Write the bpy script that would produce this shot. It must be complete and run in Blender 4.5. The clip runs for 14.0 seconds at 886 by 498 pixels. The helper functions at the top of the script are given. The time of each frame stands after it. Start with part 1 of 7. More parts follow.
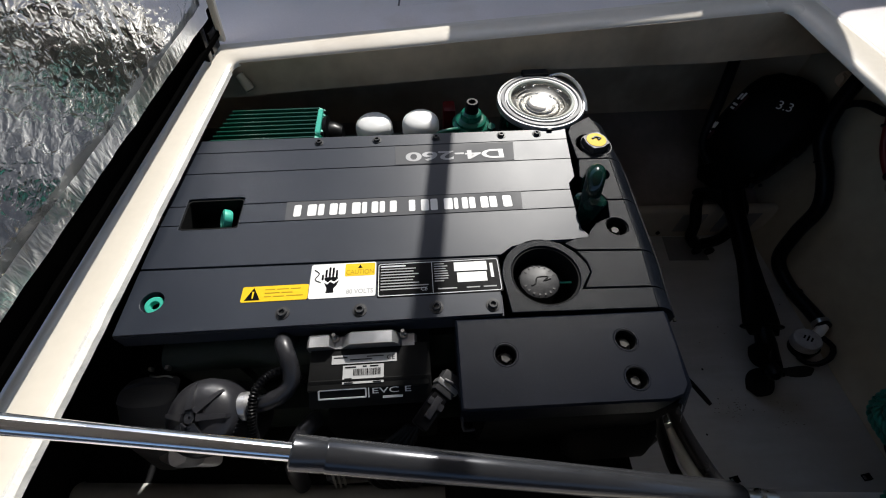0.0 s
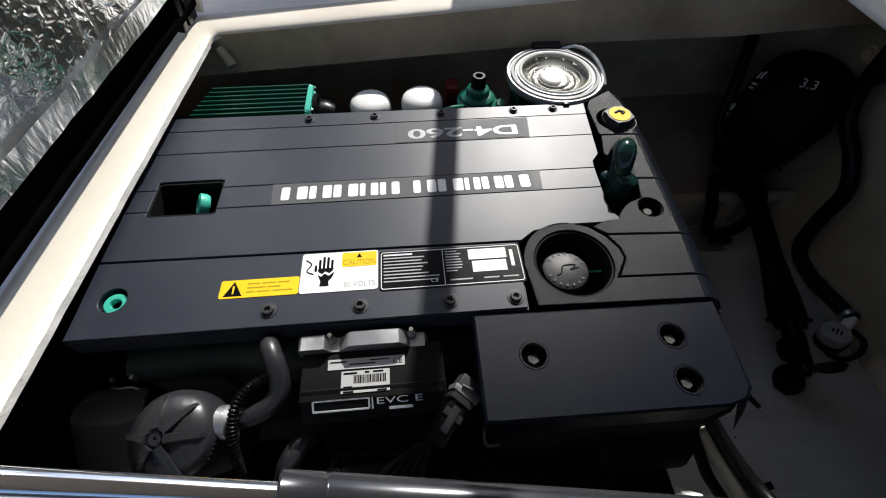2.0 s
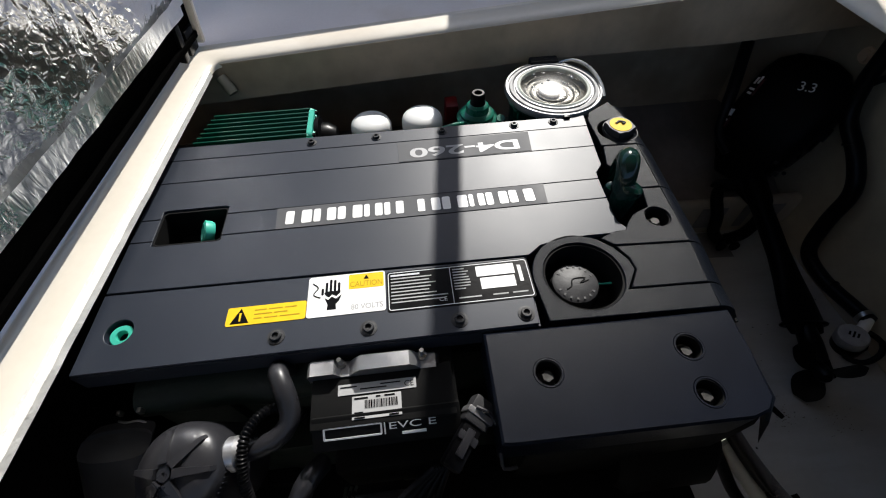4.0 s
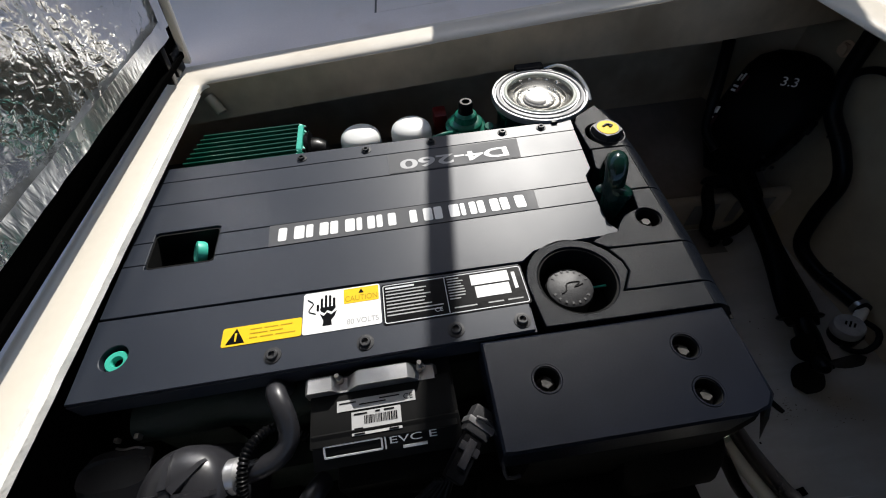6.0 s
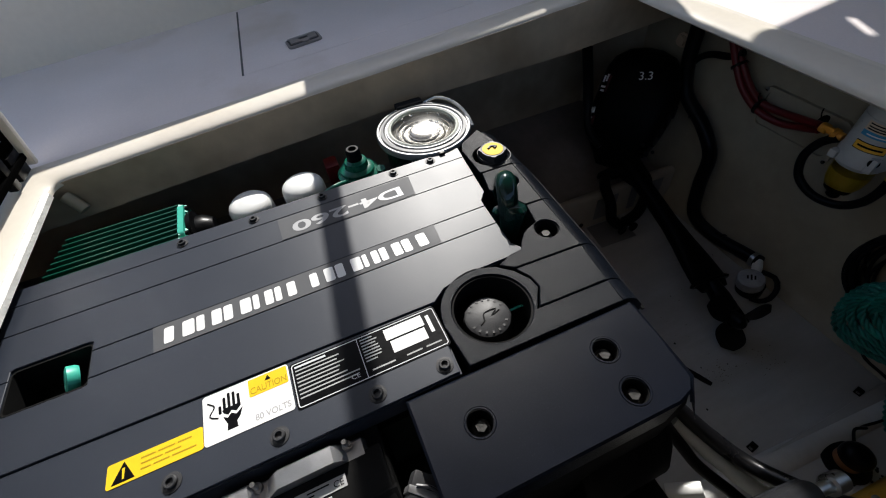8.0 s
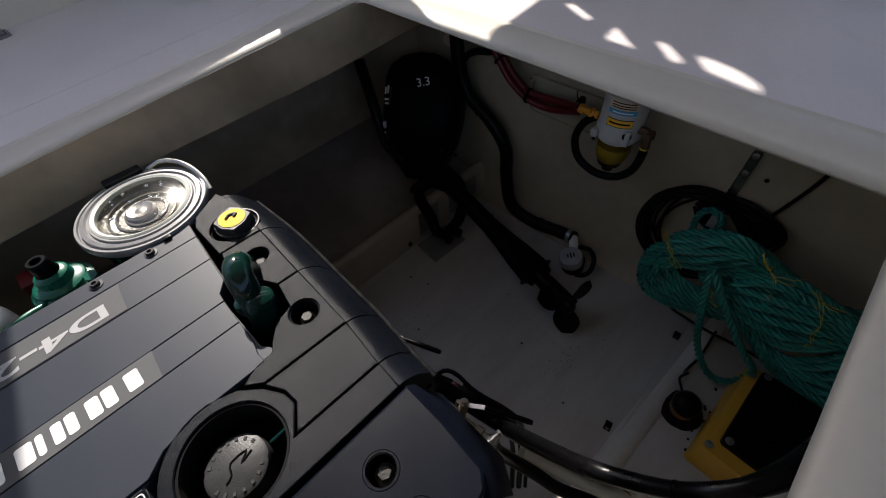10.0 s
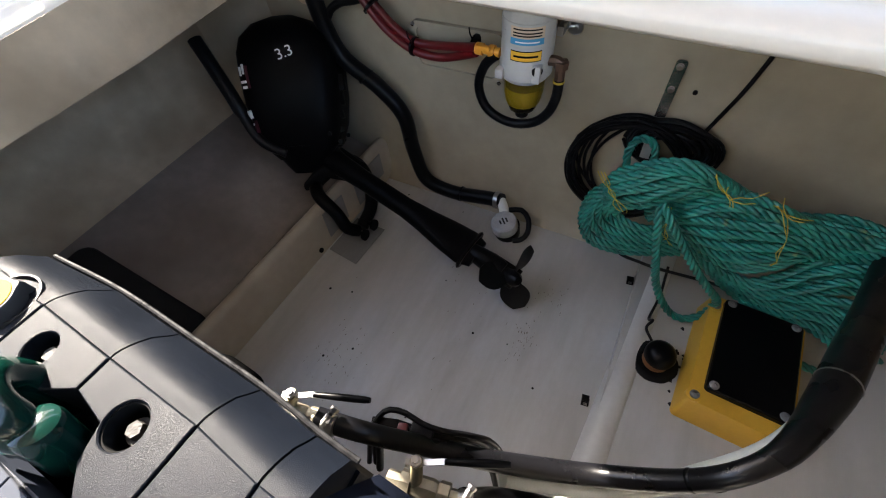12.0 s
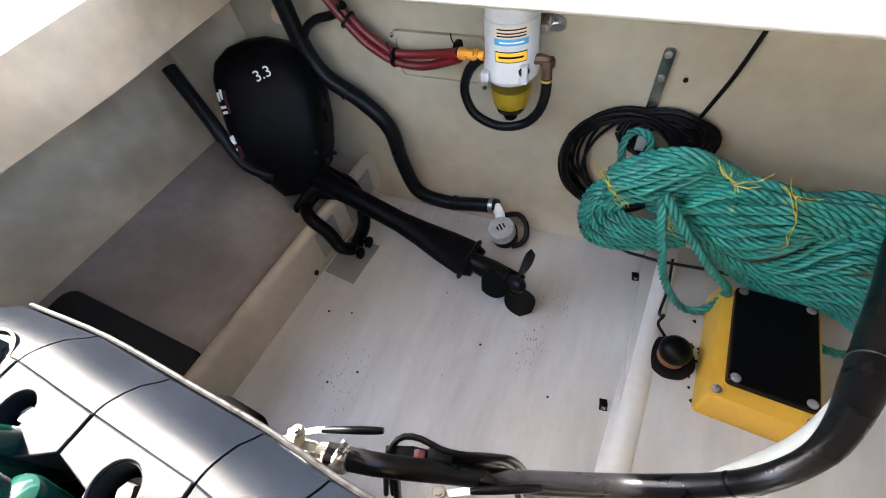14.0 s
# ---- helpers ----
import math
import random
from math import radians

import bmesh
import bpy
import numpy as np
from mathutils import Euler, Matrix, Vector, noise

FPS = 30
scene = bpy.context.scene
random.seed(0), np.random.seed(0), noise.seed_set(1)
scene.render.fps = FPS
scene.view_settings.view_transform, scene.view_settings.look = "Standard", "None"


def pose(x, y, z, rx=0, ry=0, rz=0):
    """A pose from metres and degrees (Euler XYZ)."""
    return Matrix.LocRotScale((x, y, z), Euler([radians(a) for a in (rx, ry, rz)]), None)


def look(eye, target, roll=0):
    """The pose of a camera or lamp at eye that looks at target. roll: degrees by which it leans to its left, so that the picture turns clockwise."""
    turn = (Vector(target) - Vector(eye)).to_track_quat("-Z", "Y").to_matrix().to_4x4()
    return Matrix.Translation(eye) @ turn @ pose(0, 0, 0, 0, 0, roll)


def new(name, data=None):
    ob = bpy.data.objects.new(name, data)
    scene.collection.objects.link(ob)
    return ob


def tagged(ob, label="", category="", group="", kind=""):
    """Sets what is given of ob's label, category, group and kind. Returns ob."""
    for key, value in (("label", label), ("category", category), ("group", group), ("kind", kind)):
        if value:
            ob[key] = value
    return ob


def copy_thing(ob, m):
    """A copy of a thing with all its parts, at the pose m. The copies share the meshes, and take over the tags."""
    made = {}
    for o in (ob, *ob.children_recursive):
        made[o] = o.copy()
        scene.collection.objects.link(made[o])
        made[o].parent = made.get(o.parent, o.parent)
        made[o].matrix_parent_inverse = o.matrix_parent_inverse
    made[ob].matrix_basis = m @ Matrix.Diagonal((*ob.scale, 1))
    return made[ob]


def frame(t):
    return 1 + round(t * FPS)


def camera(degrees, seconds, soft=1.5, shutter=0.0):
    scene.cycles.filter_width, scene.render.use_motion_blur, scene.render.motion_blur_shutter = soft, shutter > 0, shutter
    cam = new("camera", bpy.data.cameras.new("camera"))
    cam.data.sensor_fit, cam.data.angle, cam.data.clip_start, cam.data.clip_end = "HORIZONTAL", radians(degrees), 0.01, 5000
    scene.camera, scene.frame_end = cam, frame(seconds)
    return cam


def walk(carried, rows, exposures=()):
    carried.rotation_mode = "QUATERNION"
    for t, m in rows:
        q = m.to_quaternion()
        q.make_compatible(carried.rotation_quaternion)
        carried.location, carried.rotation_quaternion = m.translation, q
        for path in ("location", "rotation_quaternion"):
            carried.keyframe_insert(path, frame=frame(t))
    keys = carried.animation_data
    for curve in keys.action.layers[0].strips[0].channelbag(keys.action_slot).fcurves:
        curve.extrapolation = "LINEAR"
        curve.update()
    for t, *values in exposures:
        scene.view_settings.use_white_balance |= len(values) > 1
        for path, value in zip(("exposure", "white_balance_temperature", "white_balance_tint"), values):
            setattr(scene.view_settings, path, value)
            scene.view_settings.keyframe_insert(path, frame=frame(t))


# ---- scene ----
cam = camera(93.8, 14.0, soft=1.1)
SKY, SUN = 0.125, 5.5
EXPOSURES = [(0.0, 0.2, 6300, 10), (1.5, 0.3, 6300, 10), (8.0, 0.32, 6300, 10), (9.2, 0.4, 6400, 12), (11.3, 1.9, 7000, 14), (12.0, 3.05, 7000, 12), (12.5, 3.34, 6900, 12), (13.0, 3.63, 6900, 12), (13.5, 3.9, 6900, 12), (14.0, 4.40, 6900, 12)]
PATH = [
    (0, (-0.034, -0.11, 1.198), (0.048, 1.034, -0.441), 0.4),
    (0.5, (-0.031, -0.106, 1.182), (0.059, 1.04, -0.455), 0.7),
    (1, (-0.043, -0.093, 1.158), (0.057, 1.043, -0.485), 1.5),
    (1.5, (-0.055, -0.079, 1.13), (0.055, 1.07, -0.503), 1.4),
    (2, (-0.061, -0.072, 1.106), (0.059, 1.072, -0.529), 1.2),
    (2.5, (-0.064, -0.066, 1.105), (0.046, 1.094, -0.521), 0.2),
    (3, (-0.067, -0.064, 1.104), (0.043, 1.119, -0.505), -0.4),
    (5.5, (-0.061, -0.066, 1.103), (0.054, 1.155, -0.477), -3.6),
    (6, (-0.06, -0.062, 1.107), (0.07, 1.167, -0.465), -3.6),
    (6.5, (-0.058, -0.06, 1.108), (0.105, 1.172, -0.459), -3.4),
    (7, (-0.052, -0.056, 1.105), (0.166, 1.226, -0.415), -6.1),
    (7.5, (-0.038, -0.054, 1.106), (0.266, 1.226, -0.401), -5.9),
    (8, (0.004, -0.042, 1.101), (0.436, 1.21, -0.397), -6.6),
    (8.5, (0.059, -0.03, 1.103), (0.613, 1.182, -0.388), -6.4),
    (9, (0.129, -0.025, 1.099), (0.829, 1.105, -0.396), -5.6),
    (9.2, (0.155, -0.025, 1.094), (0.899, 1.077, -0.4), -5.3),
    (11.3, (0.349, 0.037, 0.969), (1.34, 0.747, -0.616), -4.2),
    (11.5, (0.355, 0.042, 0.957), (1.354, 0.736, -0.631), -4.4),
    (12, (0.374, 0.049, 0.932), (1.371, 0.706, -0.673), -7.4),
    (12.5, (0.384, 0.066, 0.907), (1.401, 0.723, -0.685), -9.4),
    (13, (0.389, 0.069, 0.907), (1.427, 0.73, -0.669), -10.5),
    (13.5, (0.392, 0.068, 0.911), (1.437, 0.72, -0.665), -10.4),
    (14, (0.385, 0.069, 0.911), (1.434, 0.714, -0.665), -10.9),
]
walk(cam, [(t, look(eye, target, roll)) for t, eye, target, roll in PATH], EXPOSURES)

# ---- world and sun ----
SUN_DIR = Vector((0.38, 1.0, 0.82)).normalized()
world = bpy.data.worlds.new("world")
scene.world = world
world.use_nodes = True
wn = world.node_tree.nodes
sky = wn.new("ShaderNodeTexSky")
sky.sky_type, sky.sun_disc = "NISHITA", False
sky.sun_elevation = math.asin(SUN_DIR.z)
sky.sun_rotation = math.atan2(SUN_DIR.x, SUN_DIR.y)
world.node_tree.links.new(sky.outputs[0], wn["Background"].inputs[0])
wn["Background"].inputs[1].default_value = SKY
lamp = bpy.data.lights.new("sun", "SUN")
lamp.energy, lamp.angle, lamp.color = SUN, radians(0.5), (1.0, 0.95, 0.87)
new("sun", lamp).matrix_world = look(SUN_DIR * 8, (0, 0, 0))


# ---- materials ----
def mat(name, color, rough=0.5, metal=0.0, vary=0.15, scale=8.0, fine=120.0, bump=0.05, spec=0.5, stain=None, stain_at=0.6, soft=0.16, coat=0.0, fleck=0.0, streak=None, uneven=0.22):
    """Principled paint with a coarse and a fine variation, a little relief and, if given, stains of another colour."""
    m = bpy.data.materials.new(name)
    m.use_nodes = True
    n, l = m.node_tree.nodes, m.node_tree.links
    p = n["Principled BSDF"]
    p.inputs["Metallic"].default_value, p.inputs["Specular IOR Level"].default_value = metal, spec
    p.inputs["Coat Weight"].default_value = coat
    at = n.new("ShaderNodeTexCoord")
    big, small = n.new("ShaderNodeTexNoise"), n.new("ShaderNodeTexNoise")
    big.inputs["Scale"].default_value, small.inputs["Scale"].default_value = scale, fine
    big.inputs["Detail"].default_value, small.inputs["Detail"].default_value = 6, 3
    for tex in (big, small):
        l.new(at.outputs["Object"], tex.inputs["Vector"])
    both = n.new("ShaderNodeMath")
    both.operation = "MULTIPLY_ADD"
    l.new(small.outputs[0], both.inputs[0])
    both.inputs[1].default_value = 0.5
    l.new(big.outputs[0], both.inputs[2])
    ramp = n.new("ShaderNodeMapRange")
    ramp.inputs[1].default_value, ramp.inputs[2].default_value = 0.45, 1.05
    ramp.inputs[3].default_value, ramp.inputs[4].default_value = 1 - vary, 1 + vary
    l.new(both.outputs[0], ramp.inputs[0])
    tone = n.new("ShaderNodeVectorMath")
    tone.operation = "SCALE"
    tone.inputs[0].default_value = color[:3]
    l.new(ramp.outputs[0], tone.inputs["Scale"])
    out = tone.outputs[0]
    if stain:
        mix, spot = n.new("ShaderNodeMix"), n.new("ShaderNodeTexNoise")
        mix.data_type = "RGBA"
        spot.inputs["Scale"].default_value, spot.inputs["Detail"].default_value = scale * 0.6, 8 if soft < 0.2 else 3
        l.new(at.outputs["Object"], spot.inputs["Vector"])
        gate = n.new("ShaderNodeMapRange")
        gate.inputs[1].default_value, gate.inputs[2].default_value = stain_at, stain_at + soft
        l.new(spot.outputs[0], gate.inputs[0])
        l.new(gate.outputs[0], mix.inputs[0])
        l.new(out, mix.inputs[6])
        mix.inputs[7].default_value = (*stain, 1)
        out = mix.outputs[2]
    if streak:
        lay, run, gate, mix = n.new("ShaderNodeMapping"), n.new("ShaderNodeTexNoise"), n.new("ShaderNodeMapRange"), n.new("ShaderNodeMix")
        lay.inputs["Scale"].default_value = (1.0, 4.5, 3.0)
        lay.inputs["Rotation"].default_value = (0, 0, 0.12)
        run.inputs["Scale"].default_value, run.inputs["Detail"].default_value, run.inputs["Roughness"].default_value = 2.6, 7, 0.62
        l.new(at.outputs["Object"], lay.inputs["Vector"])
        l.new(lay.outputs[0], run.inputs["Vector"])
        gate.inputs[1].default_value, gate.inputs[2].default_value, gate.inputs[4].default_value = 0.36, 0.76, 0.9
        l.new(run.outputs[0], gate.inputs[0])
        mix.data_type = "RGBA"
        l.new(gate.outputs[0], mix.inputs[0])
        l.new(out, mix.inputs[6])
        mix.inputs[7].default_value = (*streak, 1)
        out = mix.outputs[2]
    if fleck:
        grit, lift, mix = n.new("ShaderNodeTexNoise"), n.new("ShaderNodeMapRange"), n.new("ShaderNodeMix")
        grit.inputs["Scale"].default_value, grit.inputs["Detail"].default_value = 650, 2
        l.new(at.outputs["Object"], grit.inputs["Vector"])
        lift.inputs[1].default_value, lift.inputs[2].default_value, lift.inputs[4].default_value = 0.62, 0.72, fleck
        l.new(grit.outputs[0], lift.inputs[0])
        patch = n.new("ShaderNodeMath")
        patch.operation = "MULTIPLY"
        l.new(lift.outputs[0], patch.inputs[0])
        l.new(big.outputs[0], patch.inputs[1])
        mix.data_type = "RGBA"
        l.new(patch.outputs[0], mix.inputs[0])
        l.new(out, mix.inputs[6])
        mix.inputs[7].default_value = (0.30, 0.30, 0.30, 1)
        out = mix.outputs[2]
    l.new(out, p.inputs["Base Color"])
    rr = n.new("ShaderNodeMapRange")
    rr.inputs[1].default_value, rr.inputs[2].default_value = 0.3, 0.8
    rr.inputs[3].default_value, rr.inputs[4].default_value = max(0.02, rough * (1 - uneven)), min(1, rough * (1 + uneven))
    l.new(big.outputs[0], rr.inputs[0])
    l.new(rr.outputs[0], p.inputs["Roughness"])
    if bump:
        b = n.new("ShaderNodeBump")
        b.inputs["Strength"].default_value, b.inputs["Distance"].default_value = bump, 0.004
        l.new(both.outputs[0], b.inputs["Height"])
        l.new(b.outputs[0], p.inputs["Normal"])
    return m


def foil_material(name, color, rough, layers, deep):
    """Crumpled aluminium foil: a mirror broken by ripples over broad swells; layers of (scale, share, stretch)."""
    m = mat(name, color, rough, 1.0, 0.05, 9, 60, 0)
    n, l = m.node_tree.nodes, m.node_tree.links
    at, total = n.new("ShaderNodeTexCoord"), None
    for scale, share, stretch in layers:
        lay, tex, add = n.new("ShaderNodeMapping"), n.new("ShaderNodeTexNoise"), n.new("ShaderNodeMath")
        lay.inputs["Scale"].default_value = stretch
        lay.inputs["Rotation"].default_value = (0.2, 0, 0)
        tex.inputs["Scale"].default_value, tex.inputs["Detail"].default_value, tex.inputs["Distortion"].default_value = scale, 2.0, 0.5
        l.new(at.outputs["Object"], lay.inputs["Vector"])
        l.new(lay.outputs[0], tex.inputs["Vector"])
        add.operation = "MULTIPLY_ADD"
        add.inputs[1].default_value, add.inputs[2].default_value = share, 0.0
        l.new(tex.outputs[0], add.inputs[0])
        if total:
            l.new(total, add.inputs[2])
        total = add.outputs[0]
    b = n.new("ShaderNodeBump")
    b.inputs["Strength"].default_value, b.inputs["Distance"].default_value = 1.0, deep
    l.new(total, b.inputs["Height"])
    l.new(b.outputs[0], n["Principled BSDF"].inputs["Normal"])
    return m


def pane_material(name, tint, rough, share):
    """A thin clear shell: what lies behind it shows through, with a little gloss."""
    m = bpy.data.materials.new(name)
    m.use_nodes = True
    n, l = m.node_tree.nodes, m.node_tree.links
    clear, gloss, mix = n.new("ShaderNodeBsdfTransparent"), n.new("ShaderNodeBsdfGlossy"), n.new("ShaderNodeMixShader")
    clear.inputs[0].default_value = (*tint, 1)
    gloss.inputs["Roughness"].default_value, mix.inputs[0].default_value = rough, share
    l.new(clear.outputs[0], mix.inputs[1])
    l.new(gloss.outputs[0], mix.inputs[2])
    l.new(mix.outputs[0], n["Material Output"].inputs[0])
    return m


def clear_material(name, color, rough=0.05):
    m = bpy.data.materials.new(name)
    m.use_nodes = True
    p = m.node_tree.nodes["Principled BSDF"]
    p.inputs["Base Color"].default_value = (*color, 1)
    p.inputs["Transmission Weight"].default_value, p.inputs["Roughness"].default_value, p.inputs["IOR"].default_value = 1.0, rough, 1.45
    return m


GELCOAT = mat("gelcoat", (0.74, 0.685, 0.595), 0.35, vary=0.06, scale=3, fine=60, bump=0.05, stain=(0.5, 0.42, 0.33), stain_at=0.66)
DECK = mat("deck_paint", (0.87, 0.80, 0.79), 0.42, vary=0.07, scale=4, fine=200, bump=0.12, stain=(0.70, 0.61, 0.53), stain_at=0.60)
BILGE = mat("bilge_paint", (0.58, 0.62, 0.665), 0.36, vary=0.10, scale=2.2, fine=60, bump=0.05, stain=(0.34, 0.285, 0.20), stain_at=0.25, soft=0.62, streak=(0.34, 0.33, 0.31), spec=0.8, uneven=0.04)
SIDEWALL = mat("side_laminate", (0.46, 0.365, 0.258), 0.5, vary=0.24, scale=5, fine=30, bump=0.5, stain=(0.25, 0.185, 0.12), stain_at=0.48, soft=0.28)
STRINGER = mat("stringer_paint", (0.38, 0.33, 0.26), 0.45, vary=0.15, scale=6, fine=40, bump=0.35, stain=(0.27, 0.19, 0.12), stain_at=0.52, soft=0.35)
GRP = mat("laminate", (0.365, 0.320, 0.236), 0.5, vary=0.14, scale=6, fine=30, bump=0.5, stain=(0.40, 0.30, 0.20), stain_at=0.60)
EDGE = mat("cut_edge", (0.76, 0.75, 0.71), 0.6, vary=0.12, scale=20, fine=160, bump=0.45)
FOIL = foil_material("foil", (0.90, 0.92, 0.94), 0.19, ((7.0, 1.0, (1, 1, 1)), (42.0, 0.50, (1.2, 1.3, 1.5))), 0.0060)
TAPE = foil_material("foil_tape", (0.84, 0.86, 0.88), 0.30, ((12.0, 0.8, (1, 1, 1)), (55.0, 0.30, (1, 1.6, 0.6))), 0.007)
# matt black of pad and hinge block; also paints shade round the engine
RUBBERSHADE = mat("rubber_and_shade_black", (0.012, 0.012, 0.013), 0.9, vary=0.3, bump=0.3, spec=0.1)
COVER = mat("cover_plastic", (0.0165, 0.0210, 0.0320), 0.46, spec=0.42, vary=0.12, scale=7, fine=900, bump=0.06, fleck=0.05, uneven=0.06)
GUARD = mat("guard_plastic", (0.0040, 0.0054, 0.0086), 0.36, spec=0.11, vary=0.3, scale=9, fine=1700, bump=0.30, fleck=0.04)
SERVICE = mat("service_plastic", (0.0034, 0.0048, 0.0095), 0.34, spec=0.10, vary=0.3, scale=9, fine=1700, bump=0.26, fleck=0.07, uneven=0.1)
BLACK = mat("black_plastic", (0.0025, 0.0025, 0.003), 0.36, spec=0.10, vary=0.2, scale=20, bump=0.1)
RUBBER = mat("black_rubber", (0.004, 0.004, 0.005), 0.36, spec=0.15, vary=0.25, scale=18, fine=220, bump=0.1)
HOSE = mat("smooth_hose", (0.004, 0.004, 0.005), 0.30, spec=0.38, vary=0.25, scale=14, fine=160, bump=0.08)
GREYHOSE = mat("grey_hose", (0.018, 0.018, 0.021), 0.33, vary=0.12, scale=18, bump=0.06)
PANEL = mat("letter_panel", (0.085, 0.087, 0.093), 0.62, vary=0.06, scale=9, bump=0.02, spec=0.2)
WHITE = mat("white_print", (0.80, 0.80, 0.79), 0.4, vary=0.04, bump=0.0)
SILVER = mat("silver_print", (0.62, 0.63, 0.65), 0.35, vary=0.04, bump=0.0)
YELLOW = mat("yellow_label", (0.80, 0.52, 0.015), 0.55, vary=0.05, bump=0.0, spec=0.15)
GREEN = mat("engine_green", (0.007, 0.130, 0.085), 0.32, vary=0.2, scale=16, bump=0.08)
MINT = mat("bright_green", (0.045, 0.42, 0.31), 0.4, vary=0.1, bump=0.03)
DARKGREEN = mat("dark_green", (0.0015, 0.018, 0.0135), 0.12, vary=0.2, scale=12, bump=0.1)
BLOCK = mat("engine_block", (0.005, 0.014, 0.011), 0.6, vary=0.4, scale=18, bump=0.3)
FILTER = mat("filter_white", (0.80, 0.80, 0.78), 0.35, vary=0.03, bump=0.02)
STEEL = mat("steel", (0.40, 0.39, 0.375), 0.32, 1.0, 0.08, 40, 300, 0.03)
ZINC = mat("zinc_bolt", (0.055, 0.054, 0.052), 0.55, 0.3, 0.35, 90, 400, 0.3, spec=0.2)
# grey hull bottom with dark stains; part of its darkness is painted shade
SIDEPAINTSHADE = mat("side_paint_and_shade", (0.235, 0.203, 0.180), 0.50, vary=0.22, scale=5, fine=40, bump=0.25, stain=(0.115, 0.093, 0.078), stain_at=0.46, soft=0.30)
# black without gloss, so lid foot and guard flange look unlit
UNLITBLACK = mat("unlit_black", (0.002, 0.002, 0.002), 0.9, vary=0.2, bump=0.1, spec=0.0)
# dark grey chosen so the added near wall bounces little sun
BLOCKERGREY = mat("blocker_grey", (0.10, 0.10, 0.105), 0.6, vary=0.1, bump=0.05)
# near-black: shade in wells and under covers put into the colour
DEEPSHADE = mat("deep_shade_black", (0.004, 0.004, 0.004), 0.8, vary=0.2, bump=0.05, spec=0.15)
CHROME = mat("polished_rod", (0.75, 0.76, 0.78), 0.10, 1.0, 0.03, 30, 200, 0.0)
TUBE = mat("strut_tube", (0.050, 0.052, 0.058), 0.22, 0.6, 0.08, 30, 200, 0.01)
BRASS = mat("brass", (0.46, 0.41, 0.31), 0.42, 0.8, 0.12, 40, 300, 0.05)
ALLOY = mat("cast_alloy", (0.52, 0.52, 0.53), 0.40, 0.9, 0.10, 40, 700, 0.03)
ROPE = mat("rope_green", (0.003, 0.175, 0.140), 0.34, vary=0.5, scale=30, fine=700, bump=0.30, stain=(0.40, 0.40, 0.12), stain_at=0.665, soft=0.10, fleck=0.2, spec=0.6)
PUMPCAP = mat("aged_white_plastic", (0.36, 0.36, 0.37), 0.45, vary=0.3, scale=40, fine=500, bump=0.1)
TWINE = mat("yellow_twine", (0.50, 0.36, 0.04), 0.6, vary=0.15, bump=0.1)
BOXYEL = mat("yellow_box", (0.60, 0.34, 0.04), 0.42, vary=0.08, scale=9, bump=0.05, stain=(0.36, 0.20, 0.04), stain_at=0.68)
REDHOSE = mat("red_hose", (0.125, 0.006, 0.008), 0.4, vary=0.15, bump=0.05)
COWL = mat("cowl_gloss", (0.0025, 0.0025, 0.003), 0.42, vary=0.2, scale=14, bump=0.03, spec=0.05)
CANISTER = mat("canister_paint", (0.48, 0.48, 0.465), 0.32, vary=0.08, scale=12, bump=0.03)
STRIP = mat("strip_paint", (0.56, 0.555, 0.535), 0.36, vary=0.12, scale=6, fine=60, bump=0.2, stain=(0.40, 0.33, 0.24), stain_at=0.60, soft=0.3)
STAINLESS = mat("stainless", (0.52, 0.51, 0.49), 0.20, 0.97, 0.2, 40, 300, 0.25)
ORANGE = mat("orange_fitting", (0.72, 0.30, 0.03), 0.4, vary=0.12, bump=0.05)
FUEL = clear_material("fuel_bowl", (0.86, 0.76, 0.30), 0.08)
CLEAR = clear_material("clear_lid", (0.93, 0.92, 0.86), 0.04)
LIDPANE = pane_material("lid_pane", (0.96, 0.95, 0.92), 0.16, 0.05)
BLUE = mat("label_blue", (0.05, 0.30, 0.55), 0.4, vary=0.05, bump=0.0)
GREYPATCH = mat("grey_patch", (0.20, 0.20, 0.195), 0.6, vary=0.12, scale=20, bump=0.2)
TAN = mat("tan_tube", (0.60, 0.46, 0.33), 0.5, vary=0.1, bump=0.05)
# dull tone of the added roof that keeps skylight off the bay
BLOCKERROOF = mat("blocker_roof_dull", (0.34, 0.305, 0.265), 0.8, vary=0.1, scale=6, fine=300, bump=0.1)
# engine green darkened to put the shade between the fins into it
FINSHADE = mat("fin_shade_green", (0.003, 0.055, 0.036), 0.35, vary=0.2, scale=16, bump=0.08)
MODELGREY = mat("grey_print", (0.36, 0.36, 0.37), 0.45, vary=0.04, bump=0.0)
TARNISH = mat("tarnished_pipe", (0.10, 0.055, 0.035), 0.5, 0.3, 0.3, 40, 200, 0.2)
RINGSTEEL = mat("ring_steel", (0.20, 0.20, 0.205), 0.48, 0.25, 0.12, 40, 300, 0.08)
BASKET = mat("basket_metal", (0.17, 0.165, 0.15), 0.40, 0.15, 0.5, 40, 160, 0.6)
CAPGREY = mat("cap_plastic", (0.026, 0.026, 0.028), 0.5, vary=0.15, scale=30, fine=500, bump=0.15, spec=0.35)
LATCHGREY = mat("latch_metal", (0.26, 0.245, 0.24), 0.42, 0.4, 0.15, 40, 300, 0.1)
SEAM = mat("seam_rubber", (0.10, 0.095, 0.095), 0.6, vary=0.1, bump=0.05)
RIMBLACK = mat("worn_rim", (0.013, 0.013, 0.014), 0.45, vary=0.6, scale=60, bump=0.15, spec=0.12, uneven=0.4)
